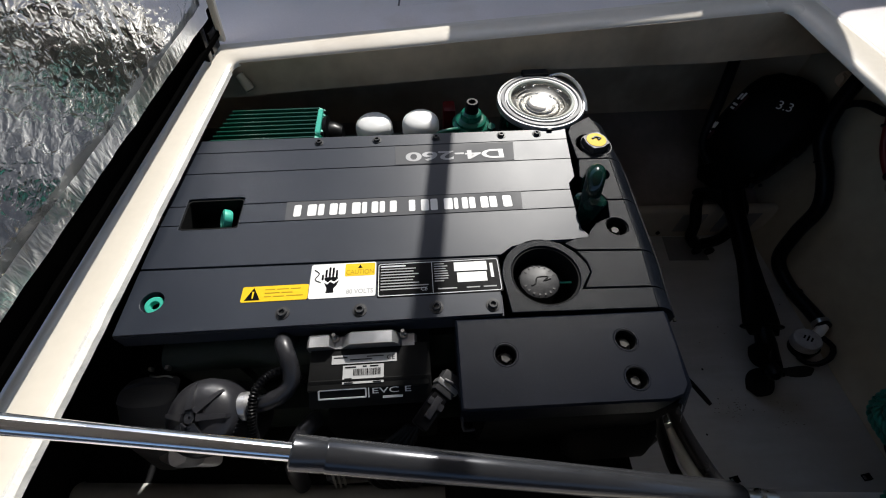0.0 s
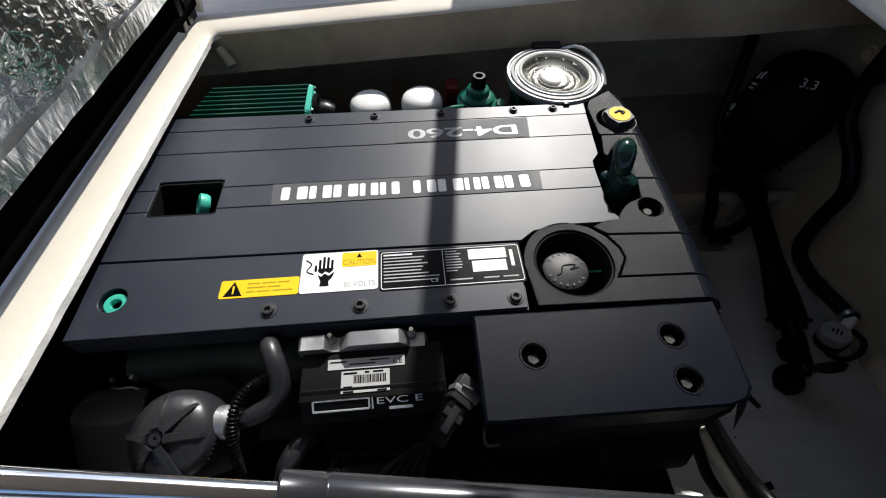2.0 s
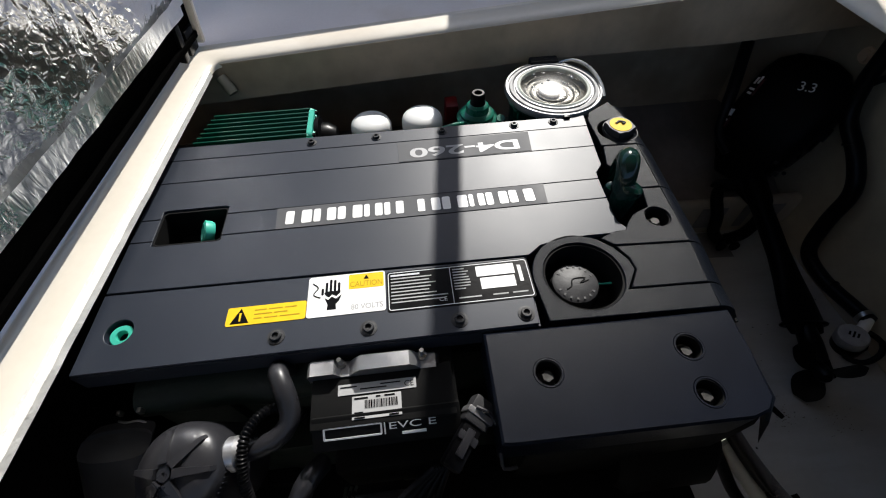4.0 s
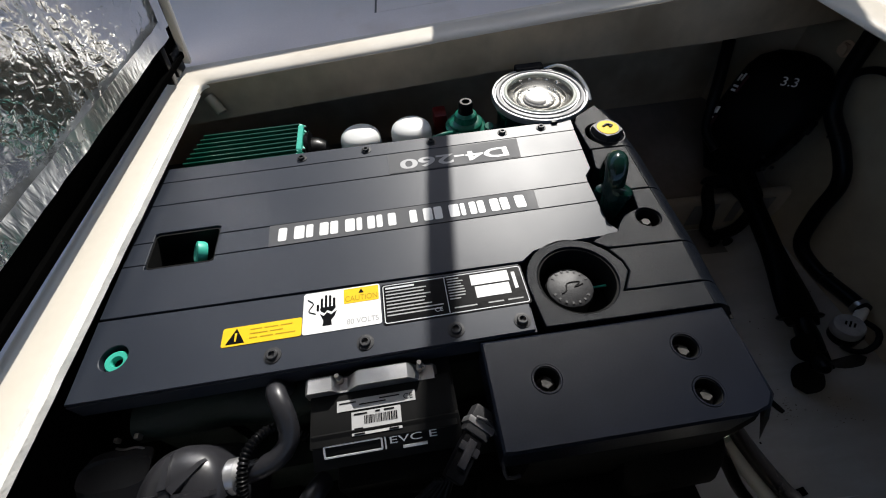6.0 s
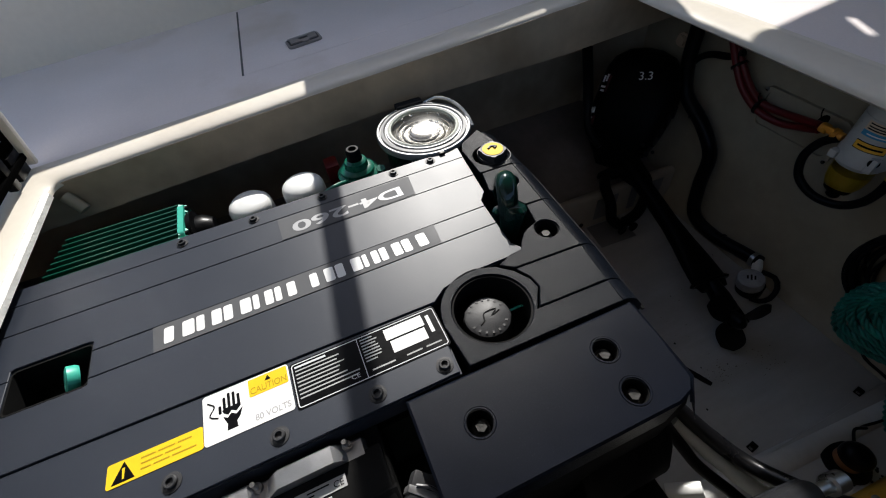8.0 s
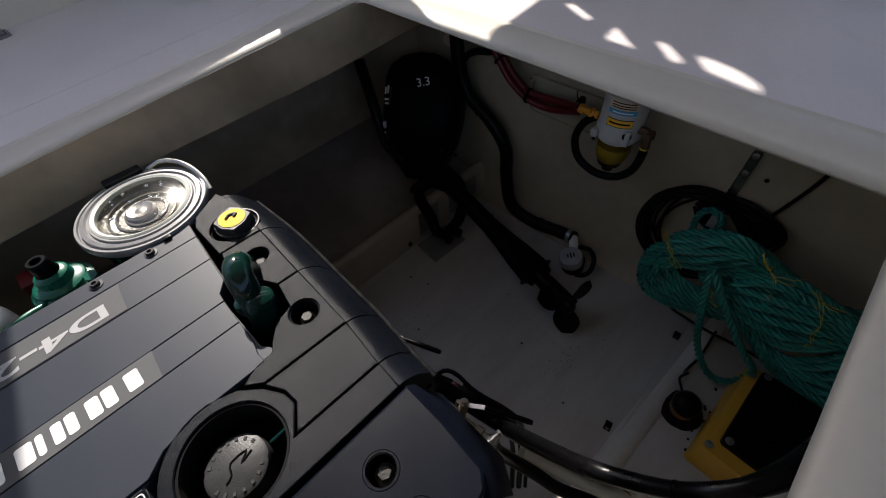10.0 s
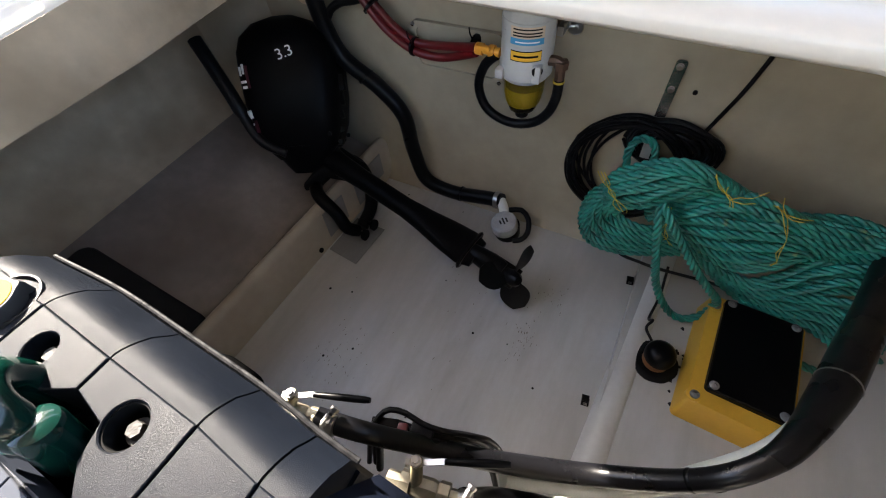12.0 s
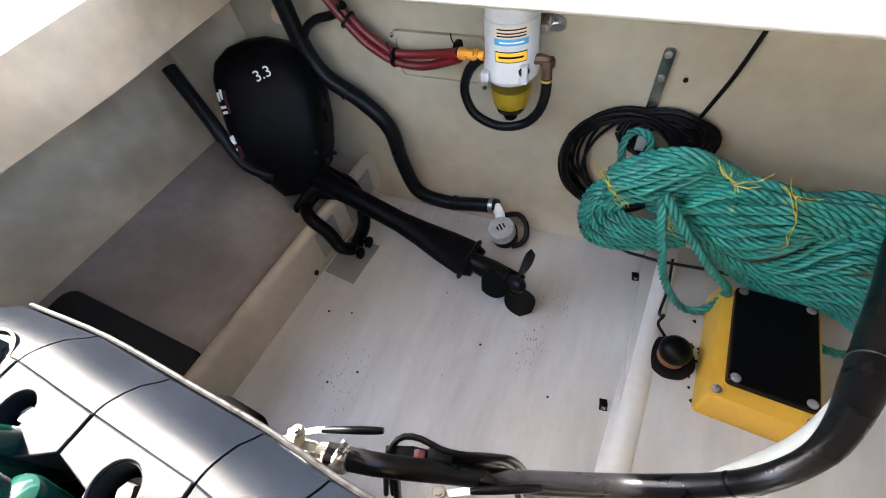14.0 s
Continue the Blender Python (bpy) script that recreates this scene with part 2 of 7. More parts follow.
LABELGREY = mat("label_grey", (0.40, 0.40, 0.40), 0.6, vary=0.05, bump=0.0, spec=0.2)
GRIME = mat("grime", (0.12, 0.095, 0.07), 0.8, vary=0.3, bump=0.0)
OCHRE = mat("ochre_print", (0.42, 0.27, 0.012), 0.6, vary=0.05, bump=0.0, spec=0.15)
COPPER = mat("rust_copper", (0.36, 0.17, 0.08), 0.45, 0.4, 0.3, 40, 200, 0.2)
DECALRED = mat("decal_red", (0.06, 0.008, 0.014), 0.4, vary=0.1, bump=0.0)
BRAID = mat("braided_hose", (0.62, 0.64, 0.58), 0.4, vary=0.1, scale=30, fine=500, bump=0.2)


# ---- mesh tools ----
def finish(bm, smooth=40):
    bmesh.ops.recalc_face_normals(bm, faces=bm.faces)
    lim = radians(smooth)
    for f in bm.faces:
        f.smooth = True
    for e in bm.edges:
        if len(e.link_faces) == 2 and e.calc_face_angle(0) > lim:
            e.smooth = False
    return bm


def mesh_of(name, bm, material, smooth=40):
    finish(bm, smooth)
    me = bpy.data.meshes.new(name)
    bm.to_mesh(me)
    bm.free()
    me.materials.append(material)
    return me


def frame_matrix(a, b):
    """A turn that lays x along the cross of a and b, y along b, z along a."""
    a, b = Vector(a).normalized(), Vector(b)
    b = (b - a * a.dot(b)).normalized()
    return Matrix((b.cross(a), b, a)).transposed().to_4x4()


def part(name, bm, material, parent=None, label="", smooth=40):
    ob = new(name, mesh_of(name, bm, material, smooth))
    ob.parent = parent
    return tagged(ob, label)


def thing(name, label, category, group=""):
    ob = new(name)
    ob.empty_display_size = 0.02
    return tagged(ob, label, category, group)


def solid(name, bm, material, label, category, kind="", group=""):
    return tagged(part(name, bm, material), label, category, group, kind)


def box(bm, x0, x1, y0, y1, z0, z1, bevel=0.0, m=None, seg=2):
    r = bmesh.ops.create_cube(bm, size=1)
    vs = r["verts"]
    for v in vs:
        v.co = Vector(((x0 + x1) / 2 + v.co.x * (x1 - x0), (y0 + y1) / 2 + v.co.y * (y1 - y0), (z0 + z1) / 2 + v.co.z * (z1 - z0)))
    if m is not None:
        bmesh.ops.transform(bm, matrix=m, verts=vs)
    if bevel:
        es = list({e for v in vs for e in v.link_edges})
        bmesh.ops.bevel(bm, geom=es, offset=bevel, segments=seg, affect="EDGES", profile=0.6)
    return bm


def frame_of(axis):
    a = Vector(axis).normalized()
    h = Vector((0, 0, 1)) if abs(a.z) < 0.9 else Vector((1, 0, 0))
    u = h.cross(a).normalized()
    return u, a.cross(u).normalized(), a


def lathe(bm, profile, base=(0, 0, 0), axis=(0, 0, 1), n=32, wobble=None, caps=True):
    """Turn a profile of (radius, height) about an axis."""
    u, v, a = frame_of(axis)
    o = Vector(base)
    rings = []
    for r, h in profile:
        if r < 1e-6:
            rings.append([bm.verts.new(o + a * h)])
            continue
        ring = []
        for i in range(n):
            t = 2 * math.pi * i / n
            k = wobble(i, h) if wobble else 1.0
            ring.append(bm.verts.new(o + a * h + (u * math.cos(t) + v * math.sin(t)) * r * k))
        rings.append(ring)
    for p, q in zip(rings, rings[1:]):
        for i in range(n):
            j = (i + 1) % n
            if len(p) == 1 and len(q) == 1:
                break
            if len(p) == 1:
                bm.faces.new((p[0], q[i], q[j]))
            elif len(q) == 1:
                bm.faces.new((p[i], q[0], p[j]))
            else:
                bm.faces.new((p[i], q[i], q[j], p[j]))
    for ring in (rings[0], rings[-1]) if caps and abs(profile[0][1] - profile[-1][1]) > 1e-6 else ():
        if len(ring) > 2:
            bm.faces.new(ring)
    return bm


def spline(pts, step=0.012):
    """A smooth line through the points, at even steps."""
    P = [Vector(p) for p in pts]
    P = [P[0] * 2 - P[1]] + P + [P[-1] * 2 - P[-2]]
    out = []
    for i in range(1, len(P) - 2):
        a, b, c, d = P[i - 1:i + 3]
        k = max(2, int((c - b).length / step))
        for j in range(k):
            t = j / k
            out.append(0.5 * (2 * b + (c - a) * t + (2 * a - 5 * b + 4 * c - d) * t * t + (3 * b - a - 3 * c + d) * t ** 3))
    out.append(P[-2])
    return out


def sweep(bm, line, radius, sides=12, ribs=0.0, pitch=0.006, twist=0.0, lobes=0, depth=0.0, cap=True):
    """A tube along a line. ribs: depth of rings; lobes and twist: strands laid round it, turns a metre."""
    up, prev, rings, run = None, None, [], 0.0
    for i, p in enumerate(line):
        d = (line[min(i + 1, len(line) - 1)] - line[max(i - 1, 0)]).normalized()
        if up is None:
            up = frame_of(d)[0]
        else:
            run += (p - prev).length
        up = (up - d * up.dot(d)).normalized()
        side = d.cross(up)
        r = radius(i / (len(line) - 1)) if callable(radius) else radius
        if ribs:
            r += ribs * math.sin(2 * math.pi * run / pitch)
        ring = []
        for k in range(sides):
            t = 2 * math.pi * k / sides
            rr = r
            if lobes:
                rr = r * (1 - depth + depth * abs(math.cos(lobes * 0.5 * (t - 2 * math.pi * twist * run))) ** 0.55)
            ring.append(bm.verts.new(p + (up * math.cos(t) + side * math.sin(t)) * rr))
        rings.append(ring)
        prev = p
    for p, q in zip(rings, rings[1:]):
        for i in range(sides):
            j = (i + 1) % sides
            bm.faces.new((p[i], p[j], q[j], q[i]))
    if cap:
        bm.faces.new(rings[0][::-1])
        bm.faces.new(rings[-1])
    return bm


def laid_rope(bm, pts, strand=0.0049, off=0.0043, turns=21.0, step=0.0040, sides=8):
    """A rope of three strands laid round one another along a line."""
    line = spline(pts, step)
    up, prev, run, rings = None, None, 0.0, [[], [], []]
    for i, p in enumerate(line):
        d = (line[min(i + 1, len(line) - 1)] - line[max(i - 1, 0)]).normalized()
        if up is None:
            up = frame_of(d)[0]
        else:
            run += (p - prev).length
        up = (up - d * up.dot(d)).normalized()
        side = d.cross(up)
        for k in range(3):
            f = 2 * math.pi * (k / 3 + turns * run)
            c = p + (up * math.cos(f) + side * math.sin(f)) * off
            rings[k].append([bm.verts.new(c + (up * math.cos(t) + side * math.sin(t)) * strand) for t in [2 * math.pi * j / sides for j in range(sides)]])
        prev = p
    for ring in rings:
        for p, q in zip(ring, ring[1:]):
            for i in range(sides):
                j = (i + 1) % sides
                bm.faces.new((p[i], p[j], q[j], q[i]))
        bm.faces.new(ring[0][::-1])
        bm.faces.new(ring[-1])
    return bm


def tube(bm, pts, radius, sides=14, step=0.012, **more):
    return sweep(bm, spline(pts, step), radius, sides, **more)


def rounded(x0, x1, y0, y1, r, n=5):
    pts = []
    for cx, cy, a0 in ((x1 - r, y1 - r, 0), (x0 + r, y1 - r, 90), (x0 + r, y0 + r, 180), (x1 - r, y0 + r, 270)):
        for i in range(n + 1):
            a = radians(a0 + 90 * i / n)
            pts.append((cx + r * math.cos(a), cy + r * math.sin(a)))
    return pts


def circle(cx, cy, r, n=32):
    return [(cx + r * math.cos(2 * math.pi * i / n), cy + r * math.sin(2 * math.pi * i / n)) for i in range(n)]


def plate(bm, outline, z0, z1, holes=(), m=None, edge=0.0):
    """A plate of that outline between two heights, with holes through it and a small chamfer on its upper edge."""
    made, loops = [], []

    def inset(loop, d):
        out, n = [], len(loop)
        for i in range(n):
            a, b, c = Vector(loop[i - 1]), Vector(loop[i]), Vector(loop[(i + 1) % n])
            e, f = (b - a).normalized(), (c - b).normalized()
            k = Vector((-(e.y + f.y), e.x + f.x))
            k = k.normalized() if k.length > 1e-6 else Vector((-e.y, e.x))
            out.append(b + k * (d / max(0.5, k.dot(Vector((-e.y, e.x))))))
        return out
    for h, loop in enumerate([outline, *holes]):
        area = sum(loop[i - 1][0] * loop[i][1] - loop[i][0] * loop[i - 1][1] for i in range(len(loop)))
        loop = loop if (area > 0) == (h == 0) else loop[::-1]
        rows = [[bm.verts.new((*p, z0)) for p in loop]]
        if edge:
            rows.append([bm.verts.new((*p, z1 - edge)) for p in loop])
            rows.append([bm.verts.new((*p, z1)) for p in inset(loop, edge)])
        else:
            rows.append([bm.verts.new((*p, z1)) for p in loop])
        for p, q in zip(rows, rows[1:]):
            for i in range(len(p)):
                bm.faces.new((p[i - 1], p[i], q[i], q[i - 1]))
        loops.append((rows[0], rows[-1]))
        made += [v for r in rows for v in r]
    for k in (0, 1):
        es = []
        for pair in loops:
            ring = pair[k]
            for i in range(len(ring)):
                e = bm.edges.get((ring[i - 1], ring[i])) or bm.edges.new((ring[i - 1], ring[i]))
                es.append(e)
        bmesh.ops.triangle_fill(bm, edges=es, use_beauty=True, use_dissolve=False)
    if m is not None:
        bmesh.ops.transform(bm, matrix=m, verts=made)
    return bm


def loft(bm, sections, n=28, power=2.6):
    """A skin over rounded sections: (centre, u, v, half width along u, half width along v)."""
    rings = []
    for c, u, v, a, b in sections:
        ring = []
        for i in range(n):
            t = 2 * math.pi * i / n
            x, y = math.cos(t), math.sin(t)
            x, y = math.copysign(abs(x) ** (2 / power), x), math.copysign(abs(y) ** (2 / power), y)
            ring.append(bm.verts.new(Vector(c) + Vector(u) * (x * a) + Vector(v) * (y * b)))
        rings.append(ring)
    for p, q in zip(rings, rings[1:]):
        for i in range(n):
            j = (i + 1) % n
            bm.faces.new((p[i], p[j], q[j], q[i]))
    bm.faces.new(rings[0][::-1])
    bm.faces.new(rings[-1])
    return bm


def words(bm, text, height, m, deep=0.0006, wide=None, bold=0.0):
    """Lettering in the built-in font, its middle at the origin of m."""
    cu = bpy.data.curves.new("lettering", "FONT")
    cu.body, cu.size, cu.extrude, cu.align_x, cu.align_y = text, 1.0, 0.0, "CENTER", "CENTER"
    cu.offset = bold
    ob = bpy.data.objects.new("lettering", cu)
    scene.collection.objects.link(ob)
    bpy.context.view_layer.update()
    me = bpy.data.meshes.new_from_object(ob.evaluated_get(bpy.context.evaluated_depsgraph_get()))
    bpy.data.objects.remove(ob)
    bpy.data.curves.remove(cu)
    co = np.array([v.co[:] for v in me.vertices])
    lo, hi = co.min(0), co.max(0)
    sy = height / (hi[1] - lo[1])
    sx = wide / (hi[0] - lo[0]) if wide else sy
    mid = (lo + hi) / 2
    vs = [bm.verts.new(m @ Vector(((c[0] - mid[0]) * sx, (c[1] - mid[1]) * sy, deep))) for c in co]
    for p in me.polygons:
        try:
            bm.faces.new([vs[i] for i in p.vertices])
        except ValueError:
            pass
    bpy.data.meshes.remove(me)
    return bm


def B():
    return bmesh.new()

# ---- the boat: deck, coaming, bay ----
XZ = Matrix(((1, 0, 0, 0), (0, 0, 1, 0), (0, 1, 0, 0), (0, 0, 0, 1)))
YZ = Matrix(((0, 0, 1, 0), (1, 0, 0, 0), (0, 1, 0, 0), (0, 0, 0, 1)))
CORNERS = [Vector(c) for c in ((-0.478, 0.872), (-0.545, -0.150), (0.888, -0.150), (0.888, 0.895))]


def rise(x):
    """The deck climbs a little towards the bow."""
    return 0.63 + 0.055 * (x + 0.5)


def opening(out, radius, n=7):
    """The hatch opening, let out by so much, with rounded corners."""
    lines = []
    for i in range(4):
        a, b = CORNERS[i], CORNERS[(i + 1) % 4]
        d = (b - a).normalized()
        lines.append((a + Vector((d.y, -d.x)) * out, d))
    cs = []
    for i in range(4):
        (p, d), (q, e) = lines[i - 1], lines[i]
        cs.append(p + d * ((q - p).cross(e) / d.cross(e)))
    pts = []
    for i in range(4):
        c = cs[i]
        a, b = c + (cs[i - 1] - c).normalized() * radius, c + (cs[(i + 1) % 4] - c).normalized() * radius
        for k in range(n + 1):
            t = k / n
            pts.append(a * (1 - t) ** 2 + c * 2 * t * (1 - t) + b * t * t)
    return pts


def sheared(bm):
    for v in bm.verts:
        v.co.z += rise(v.co.x)
    return bm


def lip(p):
    """How far the inner lip hangs down: thin aft, and forward towards the far corner."""
    if p.x < -0.44:
        return -0.012
    if p.x > 0.80:
        return -0.030 + 0.022 * min(1.0, max(0.0, (p.y + 0.10) / 0.46))
    return -0.030


def coaming():
    bm = B()
    rows = []
    for out, h, r in ((0.034, -0.030, 0.05), (0.006, -0.030, 0.026), (0.0, -0.022, 0.024), (0.0, -0.008, 0.024), (0.0012, -0.0035, 0.024), (0.004, -0.0005, 0.024), (0.010, 0.0020, 0.024), (0.018, 0.0040, 0.026),
                      (0.028, 0.0052, 0.028), (0.040, 0.0056, 0.03), (0.052, 0.0050, 0.03), (0.062, 0.0036, 0.026), (0.070, 0.0016, 0.02), (0.0755, 0.0008, 0.014), (0.078, 0.0020, 0.010), (0.080, 0.0029, 0.008), (0.082, 0.0030, 0.004)):
        rows.append([bm.verts.new((p.x, p.y, max(h, lip(p)))) for p in opening(out, r)])
    for p, q in zip(rows, rows[1:]):
        for i in range(len(p)):
            bm.faces.new((p[i - 1], p[i], q[i], q[i - 1]))
    return solid("coaming", sheared(bm), GELCOAT, "cream gelcoat coaming round the open engine hatch", "coaming", "structure")


def deck():
    c = opening(0.082, 0.0001, 1)[::2]
    bl, fl, fr, br = [(p.x, p.y) for p in c]
    for name, outline in (("deck_side", [(-3, bl[1]), bl, br, (3, br[1]), (3, 1.80), (-3, 1.80)]), ("deck_forward", [fr, (3, fr[1]), (3, br[1]), br]),
                          ("deck_near", [(-3, -1.8), (3, -1.8), (3, fr[1]), (-3, fl[1])]), ("deck_aft", [(-3, fl[1]), fl, bl, (-3, bl[1])])):
        bm = plate(B(), outline, -0.030, 0.0030)
        solid(name, sheared(bm), DECK, "grey-white painted cockpit deck with faint stains", "deck", "structure")


def extruded(name, outline, y0, y1, material, label, category, along="y"):
    return solid(name, plate(B(), outline, y0, y1, m=XZ if along == "y" else YZ), material, label, category, "structure")


def bay():
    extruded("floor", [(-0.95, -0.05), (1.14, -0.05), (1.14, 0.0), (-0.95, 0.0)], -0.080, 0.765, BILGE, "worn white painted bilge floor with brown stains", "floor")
    extruded("floor_side", [(0.76, -0.05), (1.30, -0.05), (1.30, 0.26), (1.16, 0.215), (0.95, 0.13), (0.79, 0.065), (0.76, 0.065)], -0.95, 1.172, SIDEPAINTSHADE,
             "grey hull bottom rising behind the stringer, partly darkened for shade", "floor", "x")
    # black sheets added where floor and ledge lie in the engine's shade
    solid("floor_shade_sheet", plate(B(), [(-0.91, -0.045), (0.28, -0.045), (0.28, 0.712), (-0.91, 0.712)], 0.0, 0.018, edge=0.003), RUBBERSHADE, "black sheet put in for the shade on the bilge floor", "lining", "structure")
    solid("ledge_shade_sheet", plate(B(), [(-0.91, -0.46), (0.28, -0.46), (0.28, -0.11), (-0.91, -0.11)], 0.034, 0.050, edge=0.003), RUBBERSHADE, "black sheet put in for the shade on the near ledge", "lining", "structure")
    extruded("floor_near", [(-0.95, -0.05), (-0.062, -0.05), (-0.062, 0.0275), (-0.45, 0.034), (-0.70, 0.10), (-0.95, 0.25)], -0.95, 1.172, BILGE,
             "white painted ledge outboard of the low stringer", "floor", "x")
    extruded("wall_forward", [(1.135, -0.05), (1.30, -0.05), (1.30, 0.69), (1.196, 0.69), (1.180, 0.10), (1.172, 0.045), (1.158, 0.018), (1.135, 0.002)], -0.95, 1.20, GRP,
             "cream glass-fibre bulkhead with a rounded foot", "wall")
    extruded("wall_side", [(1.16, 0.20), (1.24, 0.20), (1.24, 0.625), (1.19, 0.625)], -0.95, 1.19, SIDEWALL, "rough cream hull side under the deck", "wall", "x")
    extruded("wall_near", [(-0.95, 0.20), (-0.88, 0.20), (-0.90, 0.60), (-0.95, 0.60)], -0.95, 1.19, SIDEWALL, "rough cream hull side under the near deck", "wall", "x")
    # aft bulkhead coloured black to carry the shade behind the engine
    extruded("wall_aft", [(-0.98, -0.05), (-0.92, -0.05), (-0.92, 0.59), (-0.98, 0.59)], -0.95, 1.24, RUBBERSHADE, "bulkhead behind the engine, its shade put in as black", "wall")
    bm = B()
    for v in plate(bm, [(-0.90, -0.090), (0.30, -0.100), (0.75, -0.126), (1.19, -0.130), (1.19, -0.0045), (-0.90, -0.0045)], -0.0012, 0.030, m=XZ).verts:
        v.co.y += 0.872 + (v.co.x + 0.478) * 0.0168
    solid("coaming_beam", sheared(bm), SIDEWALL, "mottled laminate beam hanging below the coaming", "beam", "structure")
    # the tall stringer closes in a little towards the bulkhead
    bm = B()
    prof = [(0.716, 0.0), (0.719, 0.02), (0.732, 0.104), (0.735, 0.112), (0.741, 0.118), (0.749, 0.121), (0.757, 0.120), (0.764, 0.114), (0.80, 0.05)]
    for v in plate(bm, prof, -0.95, 1.195, m=YZ).verts:
        v.co.y += splay(v.co.x)
    st = solid("stringer_side", bm, STRINGER, "tall cream laminate stringer with a drilled hole", "stringer", "structure")
    part("limber_hole", lathe(B(), [(0.0, 0.0), (0.0075, 0.0), (0.0075, 0.006), (0.0, 0.006)], (0.797, 0.7215 + splay(0.797), 0.017), (0, -1, 0.15), 16), BLACK, st, "dark drilled hole")
    for x0, x1, z0, z1 in ((0.845, 0.930, 0.024, 0.100), (0.985, 1.015, 0.020, 0.104), (1.055, 1.120, 0.034, 0.100)):
        bm, rings = B(), []
        for out in (-0.0012, 0.0030):
            rings.append([bm.verts.new((x, 0.719 + (z - 0.02) * 0.155 - out + splay(x), z + out * 0.15)) for x, z in ((x0, z0), (x1, z0), (x1 + 0.012, z1), (x0 + 0.012, z1))])
            bm.faces.new(rings[-1])
        lo, hi = rings
        for i in range(4):
            bm.faces.new((lo[i - 1], lo[i], hi[i], hi[i - 1]))
        part("patch", bm, GREYPATCH, st, "grey sanded patch")
    part("patch", plate(B(), [(0.806, 0.628), (0.945, 0.620), (0.950, 0.722), (0.818, 0.729)], 0.0, 0.0012), GREYPATCH, bpy.data.objects["floor"], "grey sanded patch")
    # the low stringer narrows and bears away forward
    bm = B()
    prof = [(-0.042, 0.0), (-0.044, 0.010), (-0.048, 0.021), (-0.054, 0.030), (-0.062, 0.036), (-0.072, 0.038), (-0.082, 0.037), (-0.091, 0.033), (-0.099, 0.028), (-0.110, 0.0)]
    for v in plate(bm, prof, -0.95, 1.180, m=YZ).verts:
        v.co.y -= 0.074 * (v.co.x - 0.575) * (1.0 + 2.6 * min(0.0, v.co.y + 0.072))
    solid("stringer_near", bm, STRIP, "low rounded white painted stringer on the floor", "stringer", "structure")
    # the hull side turns in to meet the bulkhead
    bm = B()
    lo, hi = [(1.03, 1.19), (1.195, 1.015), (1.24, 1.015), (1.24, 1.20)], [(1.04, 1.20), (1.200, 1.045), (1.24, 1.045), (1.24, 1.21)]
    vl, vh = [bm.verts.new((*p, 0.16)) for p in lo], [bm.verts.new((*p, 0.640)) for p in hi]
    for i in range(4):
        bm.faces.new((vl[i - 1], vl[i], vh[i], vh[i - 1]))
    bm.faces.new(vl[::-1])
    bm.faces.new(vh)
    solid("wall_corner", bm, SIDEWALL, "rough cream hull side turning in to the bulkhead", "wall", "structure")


def splay(x):
    """How far the tall stringer leans away from a straight line."""
    return 0.030 - 0.034 * (x - 0.445)


